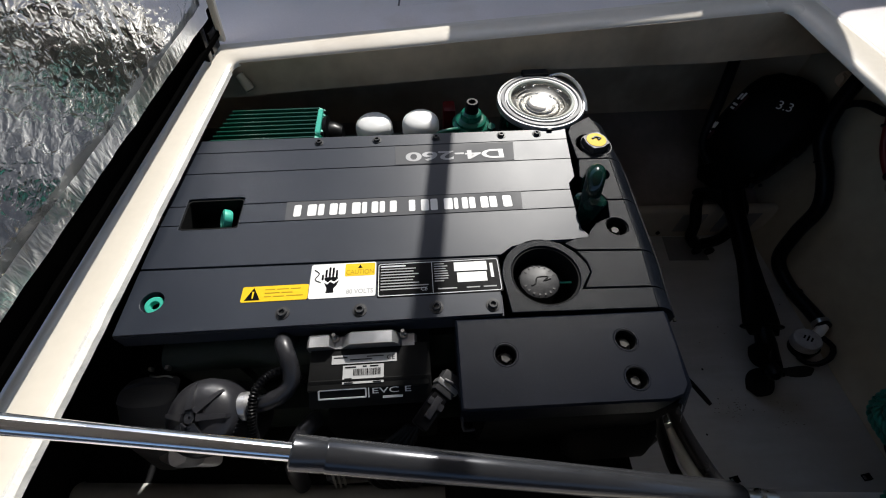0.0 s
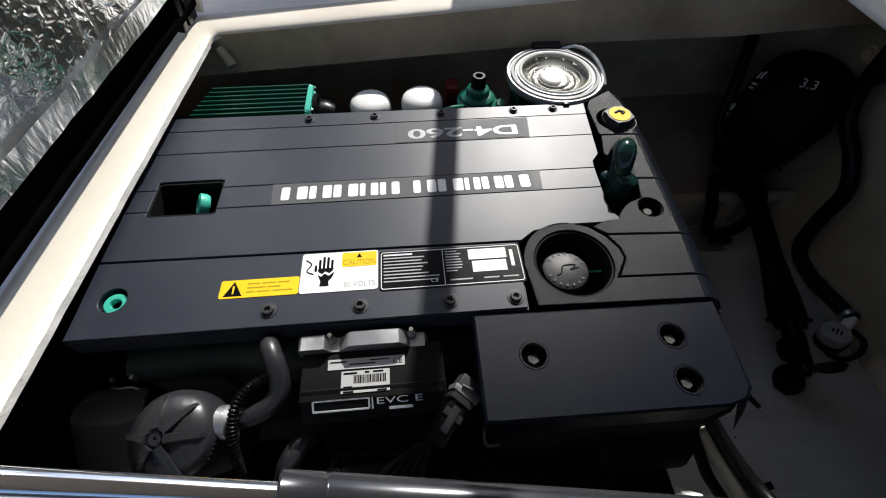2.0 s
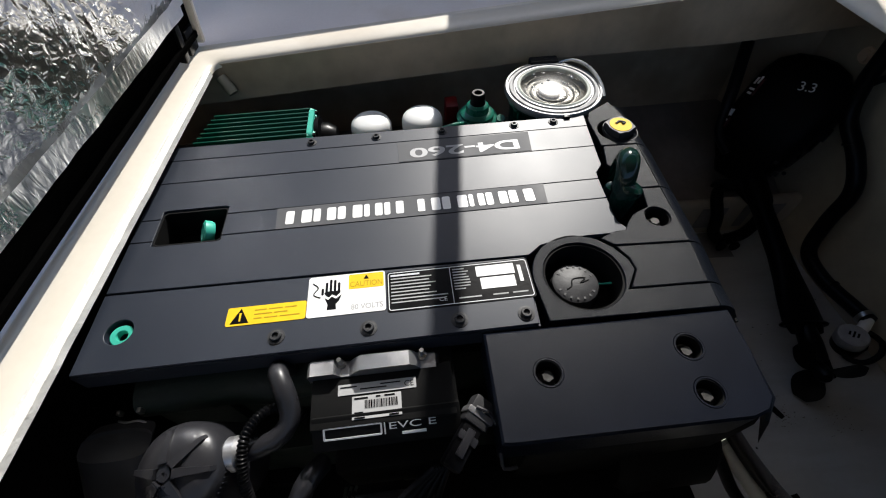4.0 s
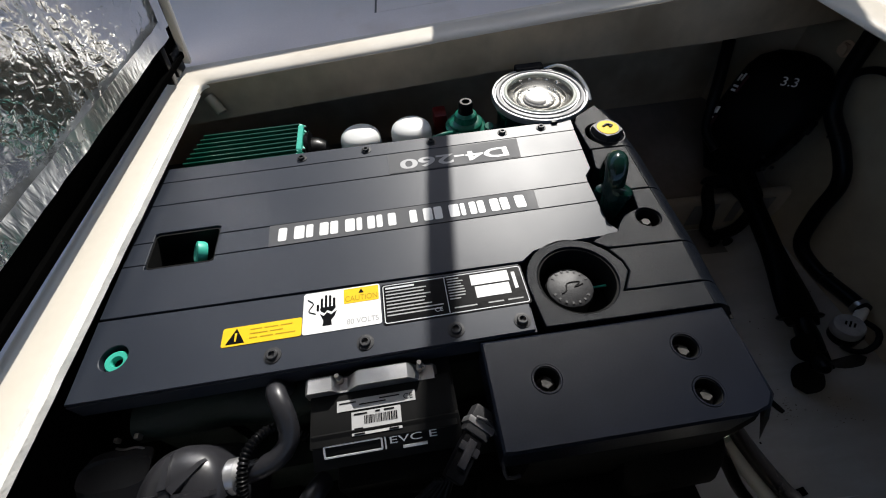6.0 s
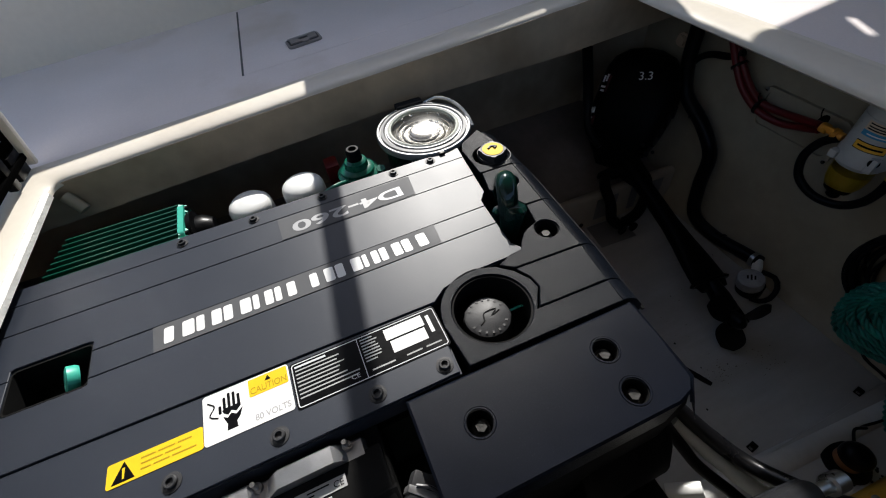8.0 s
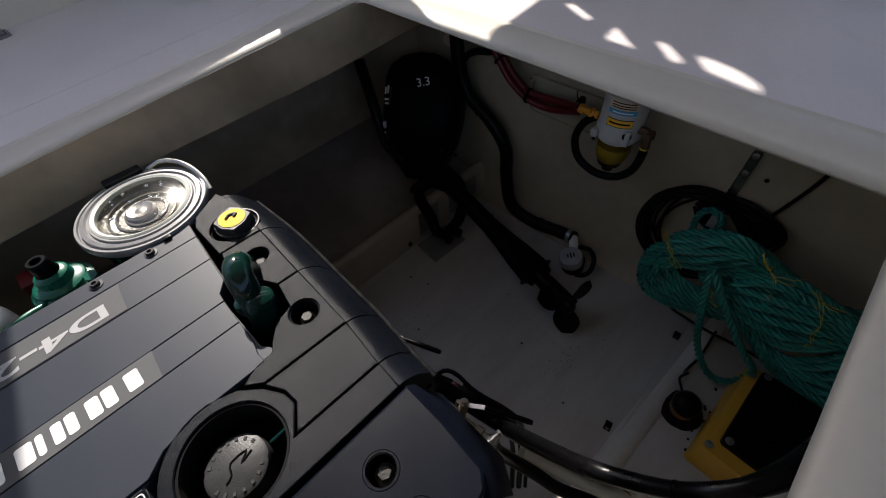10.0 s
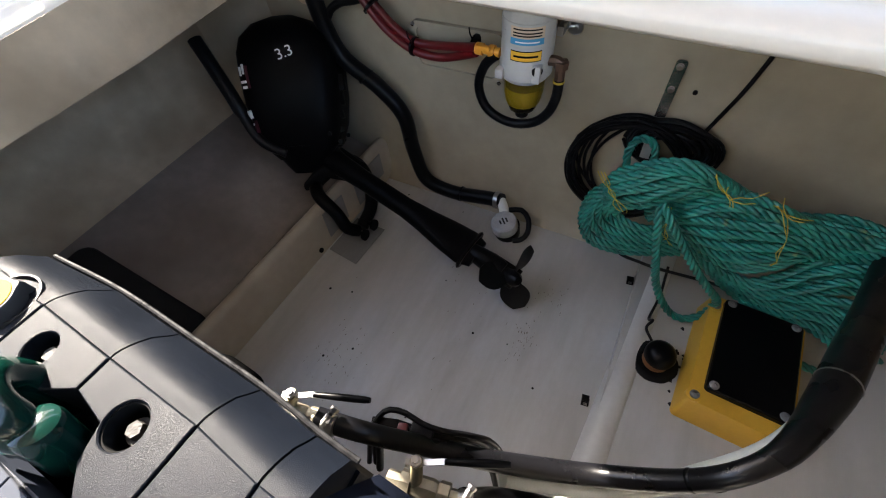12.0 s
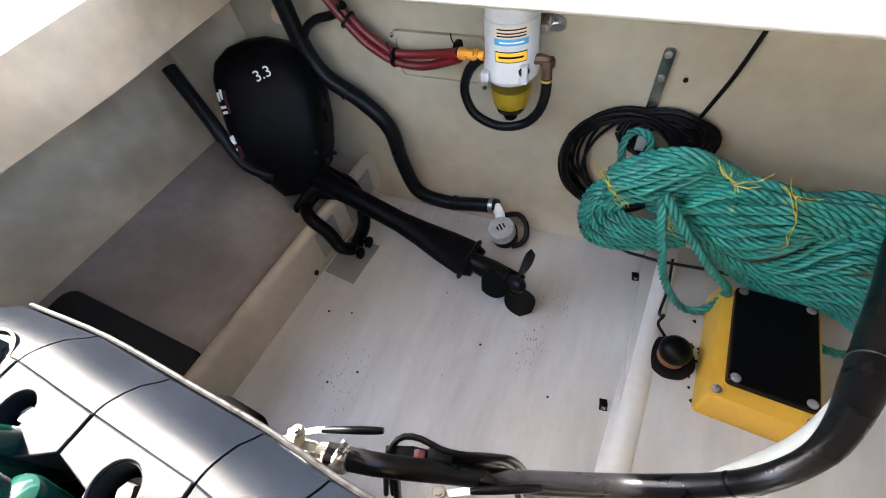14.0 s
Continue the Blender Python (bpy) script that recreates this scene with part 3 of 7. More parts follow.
def superstructure():
    """What shades the bay: the bulwark with its post, and unseen walls and a roof added to block light."""
    extruded("bulwark", [(1.57, 0.55), (1.80, 0.55), (1.80, 1.168), (1.57, 1.168)], -3, 0.33, GELCOAT, "cream gelcoat bulwark along the deck", "bulwark", "x")
    # unseen near wall, added to stop low sky light reaching the bay
    extruded("low_light_blocker", [(-1.80, 0.55), (-1.57, 0.55), (-1.57, 1.30), (-1.80, 1.30)], -3, 3, BLOCKERGREY, "unseen dark wall added on the near side to cut low light", "bulwark", "x")
    # extra height added here so the coaming forward falls in shade
    extruded("bulwark_shade_step", [(1.57, 0.55), (1.80, 0.55), (1.80, 1.240), (1.57, 1.240)], 0.33, 0.93, GELCOAT, "cream gelcoat bulwark, step added to shade the coaming", "bulwark", "x")
    # openings cut where sun patches should fall on deck and bilge floor
    holes = [rounded(1.03, 1.17, 1.370, 1.620, 0.04), rounded(1.24, 1.641, 1.30, 1.585, 0.04), [(1.496, 1.688), (1.508, 1.629), (1.527, 1.642), (1.515, 1.696)], [(1.478, 1.737), (1.530, 1.735), (1.497, 1.790)],
             [(1.513, 1.842), (1.541, 1.805), (1.557, 1.821), (1.531, 1.860)], [(1.538, 1.888), (1.558, 1.866), (1.572, 1.881), (1.579, 1.926), (1.571, 1.956), (1.553, 1.960)]]
    # unseen wall added to keep the sun off the forward bay
    solid("sun_blocker_side", plate(B(), [(0.93, 0.55), (3.0, 0.55), (3.0, 2.25), (0.93, 2.25)], 1.57, 1.578, holes, XZ), GELCOAT, "unseen cream wall added to shade the bay, pierced for sun patches", "wall", "structure")
    # added forward wall, out of view; its opening lets some sky in
    solid("sky_blocker_front", plate(B(), [(-1.8, 0.75), (1.57, 0.75), (1.57, 2.25), (-1.8, 2.25)], 2.94, 3.0, [rounded(-1.6, 0.3, 1.35, 2.12, 0.06)], YZ), GELCOAT, "unseen cream wall added far forward, with an opening for light", "wall", "structure")
    # unseen roof, added only to hold skylight out of the bay
    solid("sky_blocker_roof", box(B(), -1.20, 3.0, -1.8, 1.35, 2.25, 2.29, 0.01), BLOCKERROOF, "unseen roof added over the cockpit to cut skylight", "roof", "structure")
    # unseen post, set where its shadow band crosses the engine cover
    post = thing("shadow_post", "slim leaning steel post on the bulwark, unseen, placed by its shadow", "post")
    part("pole", lathe(B(), [(0.022, 0.0), (0.022, 1.06)], (0.352, 1.71, 1.24), (0.305, 0, 1), 20), STEEL, post)
    part("foot", lathe(B(), [(0.05, 0.0), (0.05, 0.006), (0.03, 0.012), (0.024, 0.03)], (0.352, 1.71, 1.168), (0, 0, 1), 24), STEEL, post)


def latch(at, turn):
    la = thing("latch", "flush grey steel slam latch set in the deck", "latch", "deck latches")
    part("plate", plate(B(), rounded(-0.046, 0.046, -0.030, 0.030, 0.012), 0.0, 0.0045, edge=0.0015), LATCHGREY, la)
    part("recess", plate(B(), rounded(-0.040, 0.040, -0.018, 0.022, 0.006), 0.003, 0.0052), CAPGREY, la, "dark recessed cup")
    part("lever", plate(B(), [(-0.036, -0.016), (-0.008, -0.016), (-0.004, -0.024), (0.010, -0.024), (0.014, -0.016), (0.036, -0.016), (0.036, 0.012), (0.016, 0.012), (0.012, -0.004), (-0.008, -0.004), (-0.014, 0.012), (-0.036, 0.012)], 0.004, 0.0085, edge=0.001), LATCHGREY, la)
    part("hinge_pin", lathe(B(), [(0.0035, -0.038), (0.0035, 0.038)], (0, 0.017, 0.0065), (1, 0, 0), 10), STEEL, la)
    la.matrix_basis = pose(at[0], at[1], rise(at[0]) + 0.0040, 0, -3, turn)
    return la


def deck_locker():
    bm = plate(B(), [(-0.068, 1.075), (1.05, 1.075), (1.05, 1.55), (-0.040, 1.55)], 0.002, 0.0036, edge=0.0)
    solid("locker_lid", sheared(bm), DECK, "grey-white flush locker lid in the deck", "locker lid", "structure")
    bm = box(B(), -0.0025, 0.0025, 0.0, 0.475, 0.002, 0.0042, 0, pose(-0.0735, 1.075, 0, 0, 0, -3.6))
    solid("lid_seam", sheared(bm), SEAM, "dark rubber seam beside the locker lid", "seam", "structure")
    latch((0.10, 1.168), 4)
    latch((0.228, 1.525), 4)


def hatch_lid():
    """The opened engine hatch: a tray on its edge, lined with foil on its inner face."""
    lean = Matrix.Translation((-0.586, 0, 0.640)) @ pose(0, 0, 0, 0, 8, -4.6)
    lid = thing("hatch_lid", "opened white engine hatch lined with wrinkled silver foil", "hatch")
    wide0, wide1, tall = -0.30, 0.962, 1.0

    def slab(a, b, c, d, e, f, bev=0.003):
        return box(B(), a, b, c, d, e, f, bev, lean)
    part("panel", slab(-0.050, -0.030, wide0, wide1, 0.0, tall), GELCOAT, lid)
    part("flange", slab(-0.030, 0.0, wide1 - 0.014, wide1, 0.0, tall, 0.005), GELCOAT, lid, "white gelcoat flange")
    part("flange", slab(-0.030, 0.0, wide0, wide0 + 0.014, 0.0, tall, 0.005), GELCOAT, lid, "white gelcoat flange")
    part("flange", slab(-0.030, 0.0, wide0, wide1, tall - 0.014, tall, 0.005), GELCOAT, lid, "white gelcoat flange")
    # shade along the lid's foot is painted in as black
    part("hinge_flange", slab(-0.028, -0.004, wide0 + 0.016, wide1 - 0.020, 0.020, 0.034), UNLITBLACK, lid, "lower lid strip, its shade put in as black")
    part("insulation", slab(-0.029, -0.014, wide0 + 0.016, wide1 - 0.016, 0.032, tall - 0.016, 0.002), UNLITBLACK, lid, "insulation edge, its shade put in as black")
    bm = B()
    n, k = 70, 50
    grid = []
    for i in range(n + 1):
        row = []
        for j in range(k + 1):
            y, z = wide0 + 0.03 + (wide1 - wide0 - 0.085) * i / n, 0.096 + (tall - 0.13) * j / k
            d = 0.006 + 0.004 * noise.noise(Vector((y * 9, z * 9, 1.7))) + 0.0022 * noise.noise(Vector((y * 31, z * 31, 5.1)))
            row.append(bm.verts.new(lean @ Vector((-0.015 + d, y, z))))
        grid.append(row)
    for i in range(n):
        for j in range(k):
            bm.faces.new((grid[i][j], grid[i + 1][j], grid[i + 1][j + 1], grid[i][j + 1]))
    part("foil_sheet", bm, FOIL, lid, "crumpled silver foil lining", 80)

    def strip(y0, z0, y1, z1, w):
        a, b = Vector((0, y0, z0)), Vector((0, y1, z1))
        d = (b - a).normalized()
        s = Vector((0, -d.z, d.y)) * w / 2
        bm, rows = B(), []
        for i in range(41):
            p = a.lerp(b, i / 40)
            row = []
            for j in (-1, 0, 1):
                q = p + s * (j * (1 + 0.12 * noise.noise(p * 22)))
                row.append(bm.verts.new(lean @ (q + Vector((-0.0015 + 0.0015 * noise.noise(q * 40), 0, 0)))))
            rows.append(row)
        for p, q in zip(rows, rows[1:]):
            for j in (0, 1):
                bm.faces.new((p[j], p[j + 1], q[j + 1], q[j]))
        part("foil_tape", bm, TAPE, lid, "silver tape strip", 80)
    strip(wide0 + 0.03, 0.104, wide1 - 0.06, 0.101, 0.036)
    strip(wide1 - 0.062, 0.10, wide1 - 0.062, tall - 0.04, 0.034)
    strip(0.60, 0.125, 0.60, tall - 0.05, 0.010)
    strip(0.16, 0.125, 0.16, tall - 0.05, 0.010)
    part("hinge", box(B(), -0.022, -0.006, wide1 - 0.105, wide1 - 0.085, 0.0, 0.075, 0.003, lean), BLACK, lid, "black steel hinge arm")
    part("hinge", box(B(), -0.024, -0.008, wide1 - 0.070, wide1 - 0.025, -0.002, 0.050, 0.003, lean), BLACK, lid, "black steel hinge arm")


STRUT_J = Vector((-0.160, -0.040, 0.804))
STRUT_D = Vector((0.495, -0.053, -0.174)).normalized()


def gas_strut():
    st = thing("gas_strut", "black gas strut with polished rod holding the hatch open", "strut")
    part("rod", lathe(B(), [(0.0078, 0.0), (0.0078, 0.50)], STRUT_J, -STRUT_D, 24), CHROME, st, "polished steel rod")
    part("tube", lathe(B(), [(0.0, 0.0), (0.0135, 0.0), (0.0150, 0.0015), (0.0150, 0.028), (0.0144, 0.029), (0.0144, 0.031), (0.0150, 0.032), (0.0150, 0.50), (0.012, 0.51), (0.0, 0.51)],
                       STRUT_J - STRUT_D * 0.0, STRUT_D, 32), TUBE, st, "black gas-filled tube")
    part("end_fitting", lathe(B(), [(0.006, 0.0), (0.006, 0.03), (0.010, 0.03), (0.010, 0.05), (0.0, 0.05)], STRUT_J + STRUT_D * 0.51, STRUT_D, 20), STEEL, st)
    part("end_fitting", lathe(B(), [(0.011, 0.0), (0.011, 0.04), (0.0, 0.04)], STRUT_J - STRUT_D * 0.50, -STRUT_D, 20), STEEL, st)


def cut_edge():
    """The raw laminate edge along the aft side of the opening."""
    a, b = CORNERS[1], CORNERS[0]
    bm, rows = B(), []
    for i in range(81):
        p = a.lerp(b, 0.03 + 0.94 * i / 80)
        w = 0.0022 * noise.noise(Vector((p.y * 26, 3.1, 0)))
        rows.append([bm.verts.new((p.x + dx, p.y, h)) for dx, h in ((-0.016, 0.0020), (-0.006 + w, 0.0024), (0.001 + w, -0.003), (0.002 + w * 1.5, -0.013 + w), (-0.006, -0.015))])
    for p, q in zip(rows, rows[1:]):
        for j in range(5):
            bm.faces.new((p[j - 1], p[j], q[j], q[j - 1]))
    bm.faces.new(rows[0])
    bm.faces.new(rows[-1][::-1])
    solid("coaming_edge", sheared(bm), EDGE, "rough white cut laminate edge of the coaming", "edge", "structure")


coaming()
cut_edge()
deck()
bay()
superstructure()
deck_locker()
hatch_lid()
gas_strut()


# ---- the engine ----
ENGINE = thing("engine", "black-covered green marine diesel engine mounted in the bay", "engine")
TOP = 0.601


def socket_bolt(parent, x, y, z, r=0.0095):
    part("bolt", lathe(B(), [(r * 1.22, 0.0), (r * 1.22, 0.0010), (r * 0.8, 0.0014), (r * 0.8, 0.0045), (r * 0.68, 0.0055), (r * 0.45, 0.0055), (r * 0.42, 0.002), (0.0, 0.002)], (x, y, z), (0, 0, 1), 20), CAPGREY, parent, "dark steel socket bolt with a washer")


def hex_bolt(parent, x, y, z, r=0.010):
    bm = lathe(B(), [(0.0, 0.0), (r * 1.2, 0.0), (r * 1.2, 0.002), (r * 0.95, 0.0022)], (x, y, z), (0, 0, 1), 20)
    lathe(bm, [(r * 0.85, 0.002), (r * 0.85, 0.008), (r * 0.75, 0.0095), (0.0, 0.0095)], (x, y, z), (0, 0, 1), 6)
    part("bolt", bm, ZINC, parent, "grey steel hexagon bolt", 30)


def engine_block():
    bm = box(B(), -0.50, 0.30, 0.20, 0.60, 0.12, 0.47, 0.02)
    part("block", bm, BLOCK, ENGINE, "dark green cast engine block")
    part("sump", box(B(), -0.46, 0.26, 0.24, 0.56, 0.03, 0.13, 0.02), BLOCK, ENGINE)
    part("flywheel_housing", box(B(), -0.53, -0.40, 0.18, 0.60, 0.20, 0.47, 0.03), BLOCK, ENGINE)
    part("manifold", loft(B(), [((-0.48 + 0.062 * i, 0.195 + 0.004 * math.sin(i * 2.0), 0.505), (0, 1, 0), (0, 0, 1), 0.045 + 0.006 * math.sin(i * 2.4), 0.03) for i in range(8)]), BLOCK, ENGINE, "dark green manifold casting")
    for x in (-0.40, -0.12, 0.16):
        for y in (0.13, 0.69):
            part("mount", box(B(), x - 0.04, x + 0.04, y - 0.03, y + 0.09 if y < 0.5 else y + 0.03, 0.0, 0.16, 0.012), BLACK, ENGINE, "black engine mount")
    part("sump_rail", box(B(), -0.50, 0.28, 0.13, 0.20, 0.12, 0.30, 0.02), BLOCK, ENGINE)
    part("heat_exchanger", lathe(B(), [(0.0, 0.0), (0.05, 0.0), (0.06, 0.012), (0.06, 0.52), (0.05, 0.535), (0.0, 0.535)], (-0.28, 0.70, 0.46), (1, 0, 0), 28), BLOCK, ENGINE)


def top_cover():
    hole = rounded(-0.481, -0.375, 0.379, 0.450, 0.008)
    cover = part("top_cover", plate(B(), [(-0.520, 0.174), (0.085, 0.174), (0.090, 0.285), (0.118, 0.303), (0.16, 0.312), (0.270, 0.312), (0.253, 0.340), (0.253, 0.450), (0.272, 0.470), (0.2855, 0.6125), (-0.512, 0.6185)],
                                    0.565, 0.5965, [hole, circle(-0.478, 0.232, 0.0185)]), COVER, ENGINE, "satin black plastic engine cover with long grooves")
    left = lambda y: -0.520 + (y - 0.174) * 0.018
    e = 0.0007

    def strip(pts, holes=()):
        part("plank", plate(B(), pts, 0.590, TOP, holes, edge=e), COVER, cover)
    strip([(left(.18), 0.176), (0.083, 0.176), (0.088, 0.285), (left(.28), 0.293)], [circle(-0.478, 0.232, 0.0185, 28)])
    strip([(left(.29), 0.2965), (0.096, 0.2885), (0.118, 0.3045), (0.16, 0.3135), (0.246, 0.3135), (0.245, 0.329), (0.250, 0.350), (0.252, 0.3874), (-0.375, 0.3874), (-0.375, 0.379), (-0.381, 0.377), (-0.475, 0.377), (-0.481, 0.379), (-0.481, 0.3874), (left(.38), 0.3874)])
    strip([(left(.39), 0.3886), (-0.481, 0.3886), (-0.481, 0.4334), (left(.43), 0.4334)])
    strip([(-0.375, 0.3886), (0.252, 0.3886), (0.254, 0.4334), (-0.375, 0.4334)])
    strip([(left(.43), 0.4346), (-0.481, 0.4346), (-0.481, 0.450), (-0.475, 0.4525), (-0.381, 0.4525), (-0.375, 0.450), (-0.375, 0.4346), (0.254, 0.4346), (0.256, 0.4500), (0.271, 0.468), (0.276, 0.5194), (left(.52), 0.5194)])
    strip([(left(.52), 0.5206), (0.2763, 0.5206), (0.282, 0.5797), (left(.58), 0.5797)])
    strip([(left(.58), 0.5809), (0.2825, 0.5809), (0.2862, 0.6135), (left(.62), 0.6195)])
    for x in (-0.266, -0.144, -0.022, 0.069):
        socket_bolt(cover, x, 0.199 - 0.02 * (x + 0.266), TOP)
    for x in (-0.250, -0.127, 0.000, 0.142, 0.220):
        socket_bolt(cover, x, 0.600, TOP, 0.008)
    part("plug_ring", lathe(B(), [(0.0065, 0.0), (0.0145, 0.0), (0.0155, 0.002), (0.0155, 0.008), (0.014, 0.010), (0.0078, 0.010), (0.0065, 0.008), (0.0065, 0.0)], (-0.4775, 0.230, 0.586), (0.15, -0.1, 1), 32), MINT, cover, "bright green lifting eye in a hole")
    # lettering panels; the brand word is left as plain white blocks
    m = pose(0, 0, TOP, 0, 0, 180)
    part("name_panel", plate(B(), [(-0.291, 0.3886), (0.152, 0.3886), (0.156, 0.4334), (-0.293, 0.4334)], TOP - 0.001, TOP + 0.0006), PANEL, cover, "grey printed band")
    part("model_panel", plate(B(), [(-0.087, 0.5225), (0.158, 0.5225), (0.164, 0.577), (-0.088, 0.577)], TOP - 0.001, TOP + 0.0006), PANEL, cover, "grey printed band")
    x = 0.134
    for w in (0.046, 0.040, 0.030, 0.046, 0.042, 0.0, 0.036, 0.034, 0.044, 0.040, 0.046):
        if w:
            for x0, x1 in ((x - w + 0.004, x - w * 0.62), (x - w * 0.36, x)):
                part("name_bar", plate(B(), rounded(x0, x1, 0.3965, 0.4245, 0.003), TOP, TOP + 0.0011), WHITE, cover, "plain white printed bar")
            x -= w - 0.001
        else:
            x -= 0.020
    part("model_lettering", words(B(), "D4-260", 0.027, m @ pose(-0.036, -0.543, 0), 0.0011, 0.204, 0.022), MODELGREY, cover, "silver model lettering")
    # warning labels
    part("warning_label", plate(B(), rounded(-0.337, -0.230, 0.2215, 0.2500, 0.003), TOP - 0.001, TOP + 0.0007), YELLOW, cover, "yellow warning label")
    part("warning_triangle", plate(B(), [(-0.331, 0.2245), (-0.306, 0.2245), (-0.3185, 0.2475)], TOP, TOP + 0.0011), BLACK, cover, "black warning triangle")
    part("warning_mark", plate(B(), [(-0.3195, 0.2275), (-0.3175, 0.2275), (-0.317, 0.240), (-0.320, 0.240)], TOP, TOP + 0.0014), YELLOW, cover)
    for y, runs in ((0.2430, ((-0.300, -0.284), (-0.281, -0.262), (-0.259, -0.243))), (0.2365, ((-0.300, -0.276), (-0.273, -0.255))), (0.2300, ((-0.300, -0.289), (-0.286, -0.268), (-0.265, -0.238)))):
        for x0, x1 in runs:
            part("print_bar", box(B(), x0, x1, y - 0.0009, y + 0.0009, TOP, TOP + 0.0010), OCHRE, cover)
    part("caution_label", plate(B(), rounded(-0.229, -0.120, 0.2210, 0.2870, 0.004), TOP - 0.001, TOP + 0.0008), WHITE, cover, "white caution label with a black symbol")
    part("caution_head", plate(B(), rounded(-0.172, -0.122, 0.2605, 0.2850, 0.002), TOP, TOP + 0.0011), YELLOW, cover)
    part("caution_lettering", words(B(), "CAUTION", 0.0090, pose(-0.147, 0.2680, TOP), 0.0014, 0.046), OCHRE, cover)
    part("caution_triangle", plate(B(), [(-0.151, 0.2755), (-0.143, 0.2755), (-0.147, 0.2825)], TOP, TOP + 0.0014), BLACK, cover)
    part("volt_lettering", words(B(), "80 VOLTS", 0.0085, pose(-0.146, 0.2310, TOP), 0.0011, 0.044, 0.012), LABELGREY, cover)
    part("caution_symbol", plate(B(), [(-0.2055, 0.2505), (-0.2000, 0.2465), (-0.1955, 0.2515), (-0.1895, 0.2475), (-0.1815, 0.2535), (-0.1850, 0.2435), (-0.1895, 0.2385), (-0.1885, 0.2305), (-0.2015, 0.2305), (-0.2005, 0.2385)], TOP, TOP + 0.0011), BLACK, cover, "plain black symbol")
    part("symbol_bar", plate(B(), [(-0.2060, 0.2580), (-0.2040, 0.2540), (-0.1990, 0.2505), (-0.1950, 0.2550), (-0.1890, 0.2515), (-0.1835, 0.2570), (-0.1835, 0.2605), (-0.2040, 0.2605)], TOP, TOP + 0.0011), BLACK, cover)
    for x, y0, y1 in ((-0.2085, 0.2550, 0.2660), (-0.2030, 0.2600, 0.2755), (-0.1972, 0.2600, 0.2800), (-0.1914, 0.2600, 0.2790), (-0.1856, 0.2585, 0.2740)):
        part("symbol_bar", plate(B(), rounded(x - 0.0017, x + 0.0017, y0, y1, 0.0015, 3), TOP, TOP + 0.0013), BLACK, cover)
    part("symbol_wire", tube(B(), [(-0.223, 0.276, TOP + 0.001), (-0.215, 0.268, TOP + 0.001), (-0.221, 0.257, TOP + 0.001), (-0.211, 0.251, TOP + 0.001)], 0.0009, 6, 0.003), BLACK, cover)
    part("data_label", plate(B(), rounded(-0.118, 0.090, 0.2165, 0.2830, 0.004), TOP - 0.001, TOP + 0.0007), BLACK, cover, "black data plate with white print")
    frame_bm = plate(B(), rounded(-0.116, 0.088, 0.2185, 0.2810, 0.004), TOP, TOP + 0.0010, [rounded(-0.1148, 0.0868, 0.2197, 0.2798, 0.003)])
    part("label_border", frame_bm, SILVER, cover)
    rng = random.Random(4)
    for i in range(9):
        y = 0.2755 - i * 0.0056
        part("print_bar", box(B(), -0.112, -0.052 + rng.uniform(-0.008, 0.022) if i else -0.070, y - (0.0009 if i else 0.0014), y + (0.0009 if i else 0.0014), TOP, TOP + 0.0010), LABELGREY if i else SILVER, cover)
    for i in range(8):
        y = 0.2755 - i * 0.0048
        part("print_bar", box(B(), -0.022, 0.003 - rng.uniform(0, 0.010), y - 0.0009, y + 0.0009, TOP, TOP + 0.0010), LABELGREY, cover)
    part("label_border", box(B(), -0.0262, -0.0252, 0.2205, 0.2795, TOP, TOP + 0.0010), SILVER, cover)
    for x0, x1 in ((-0.018, 0.014), (0.030, 0.052), (0.058, 0.080)):
        part("print_bar", box(B(), x0, x1, 0.2260, 0.2280, TOP, TOP + 0.0010), LABELGREY, cover)
    for x0, x1, y0, y1 in ((0.012, 0.068, 0.2590, 0.2765), (0.016, 0.066, 0.2375, 0.2560), (0.073, 0.078, 0.2440, 0.2720)):
        part("label_field", box(B(), x0, x1, y0, y1, TOP, TOP + 0.0011), WHITE, cover)
    part("ce_mark", words(B(), "CE", 0.0065, pose(-0.040, 0.2285, TOP), 0.0011, 0.011), SILVER, cover)
    # filler fitting seen in the cut-out
    part("cutout_fitting", lathe(B(), [(0.0, 0.0), (0.018, 0.0), (0.020, 0.004), (0.020, 0.014), (0.014, 0.016), (0.009, 0.004), (0.0, 0.004)], (-0.402, 0.412, 0.580), (-0.80, -0.2, 0.55), 24), MINT, cover, "bright green fitting in the cut-out")
    # black ring and tray added to paint the shade inside the cut-out
    part("cutout_shade_ring", plate(B(), rounded(-0.4808, -0.3752, 0.3792, 0.4498, 0.008), 0.541, 0.5985, [rounded(-0.4785, -0.3775, 0.3815, 0.4475, 0.006)]), DEEPSHADE, cover, "black ring put in for the shade inside the cut-out")
    part("cutout_shade_tray", plate(B(), [(-0.510, 0.335), (-0.330, 0.335), (-0.330, 0.600), (-0.510, 0.600)], 0.535, 0.540), DEEPSHADE, cover)


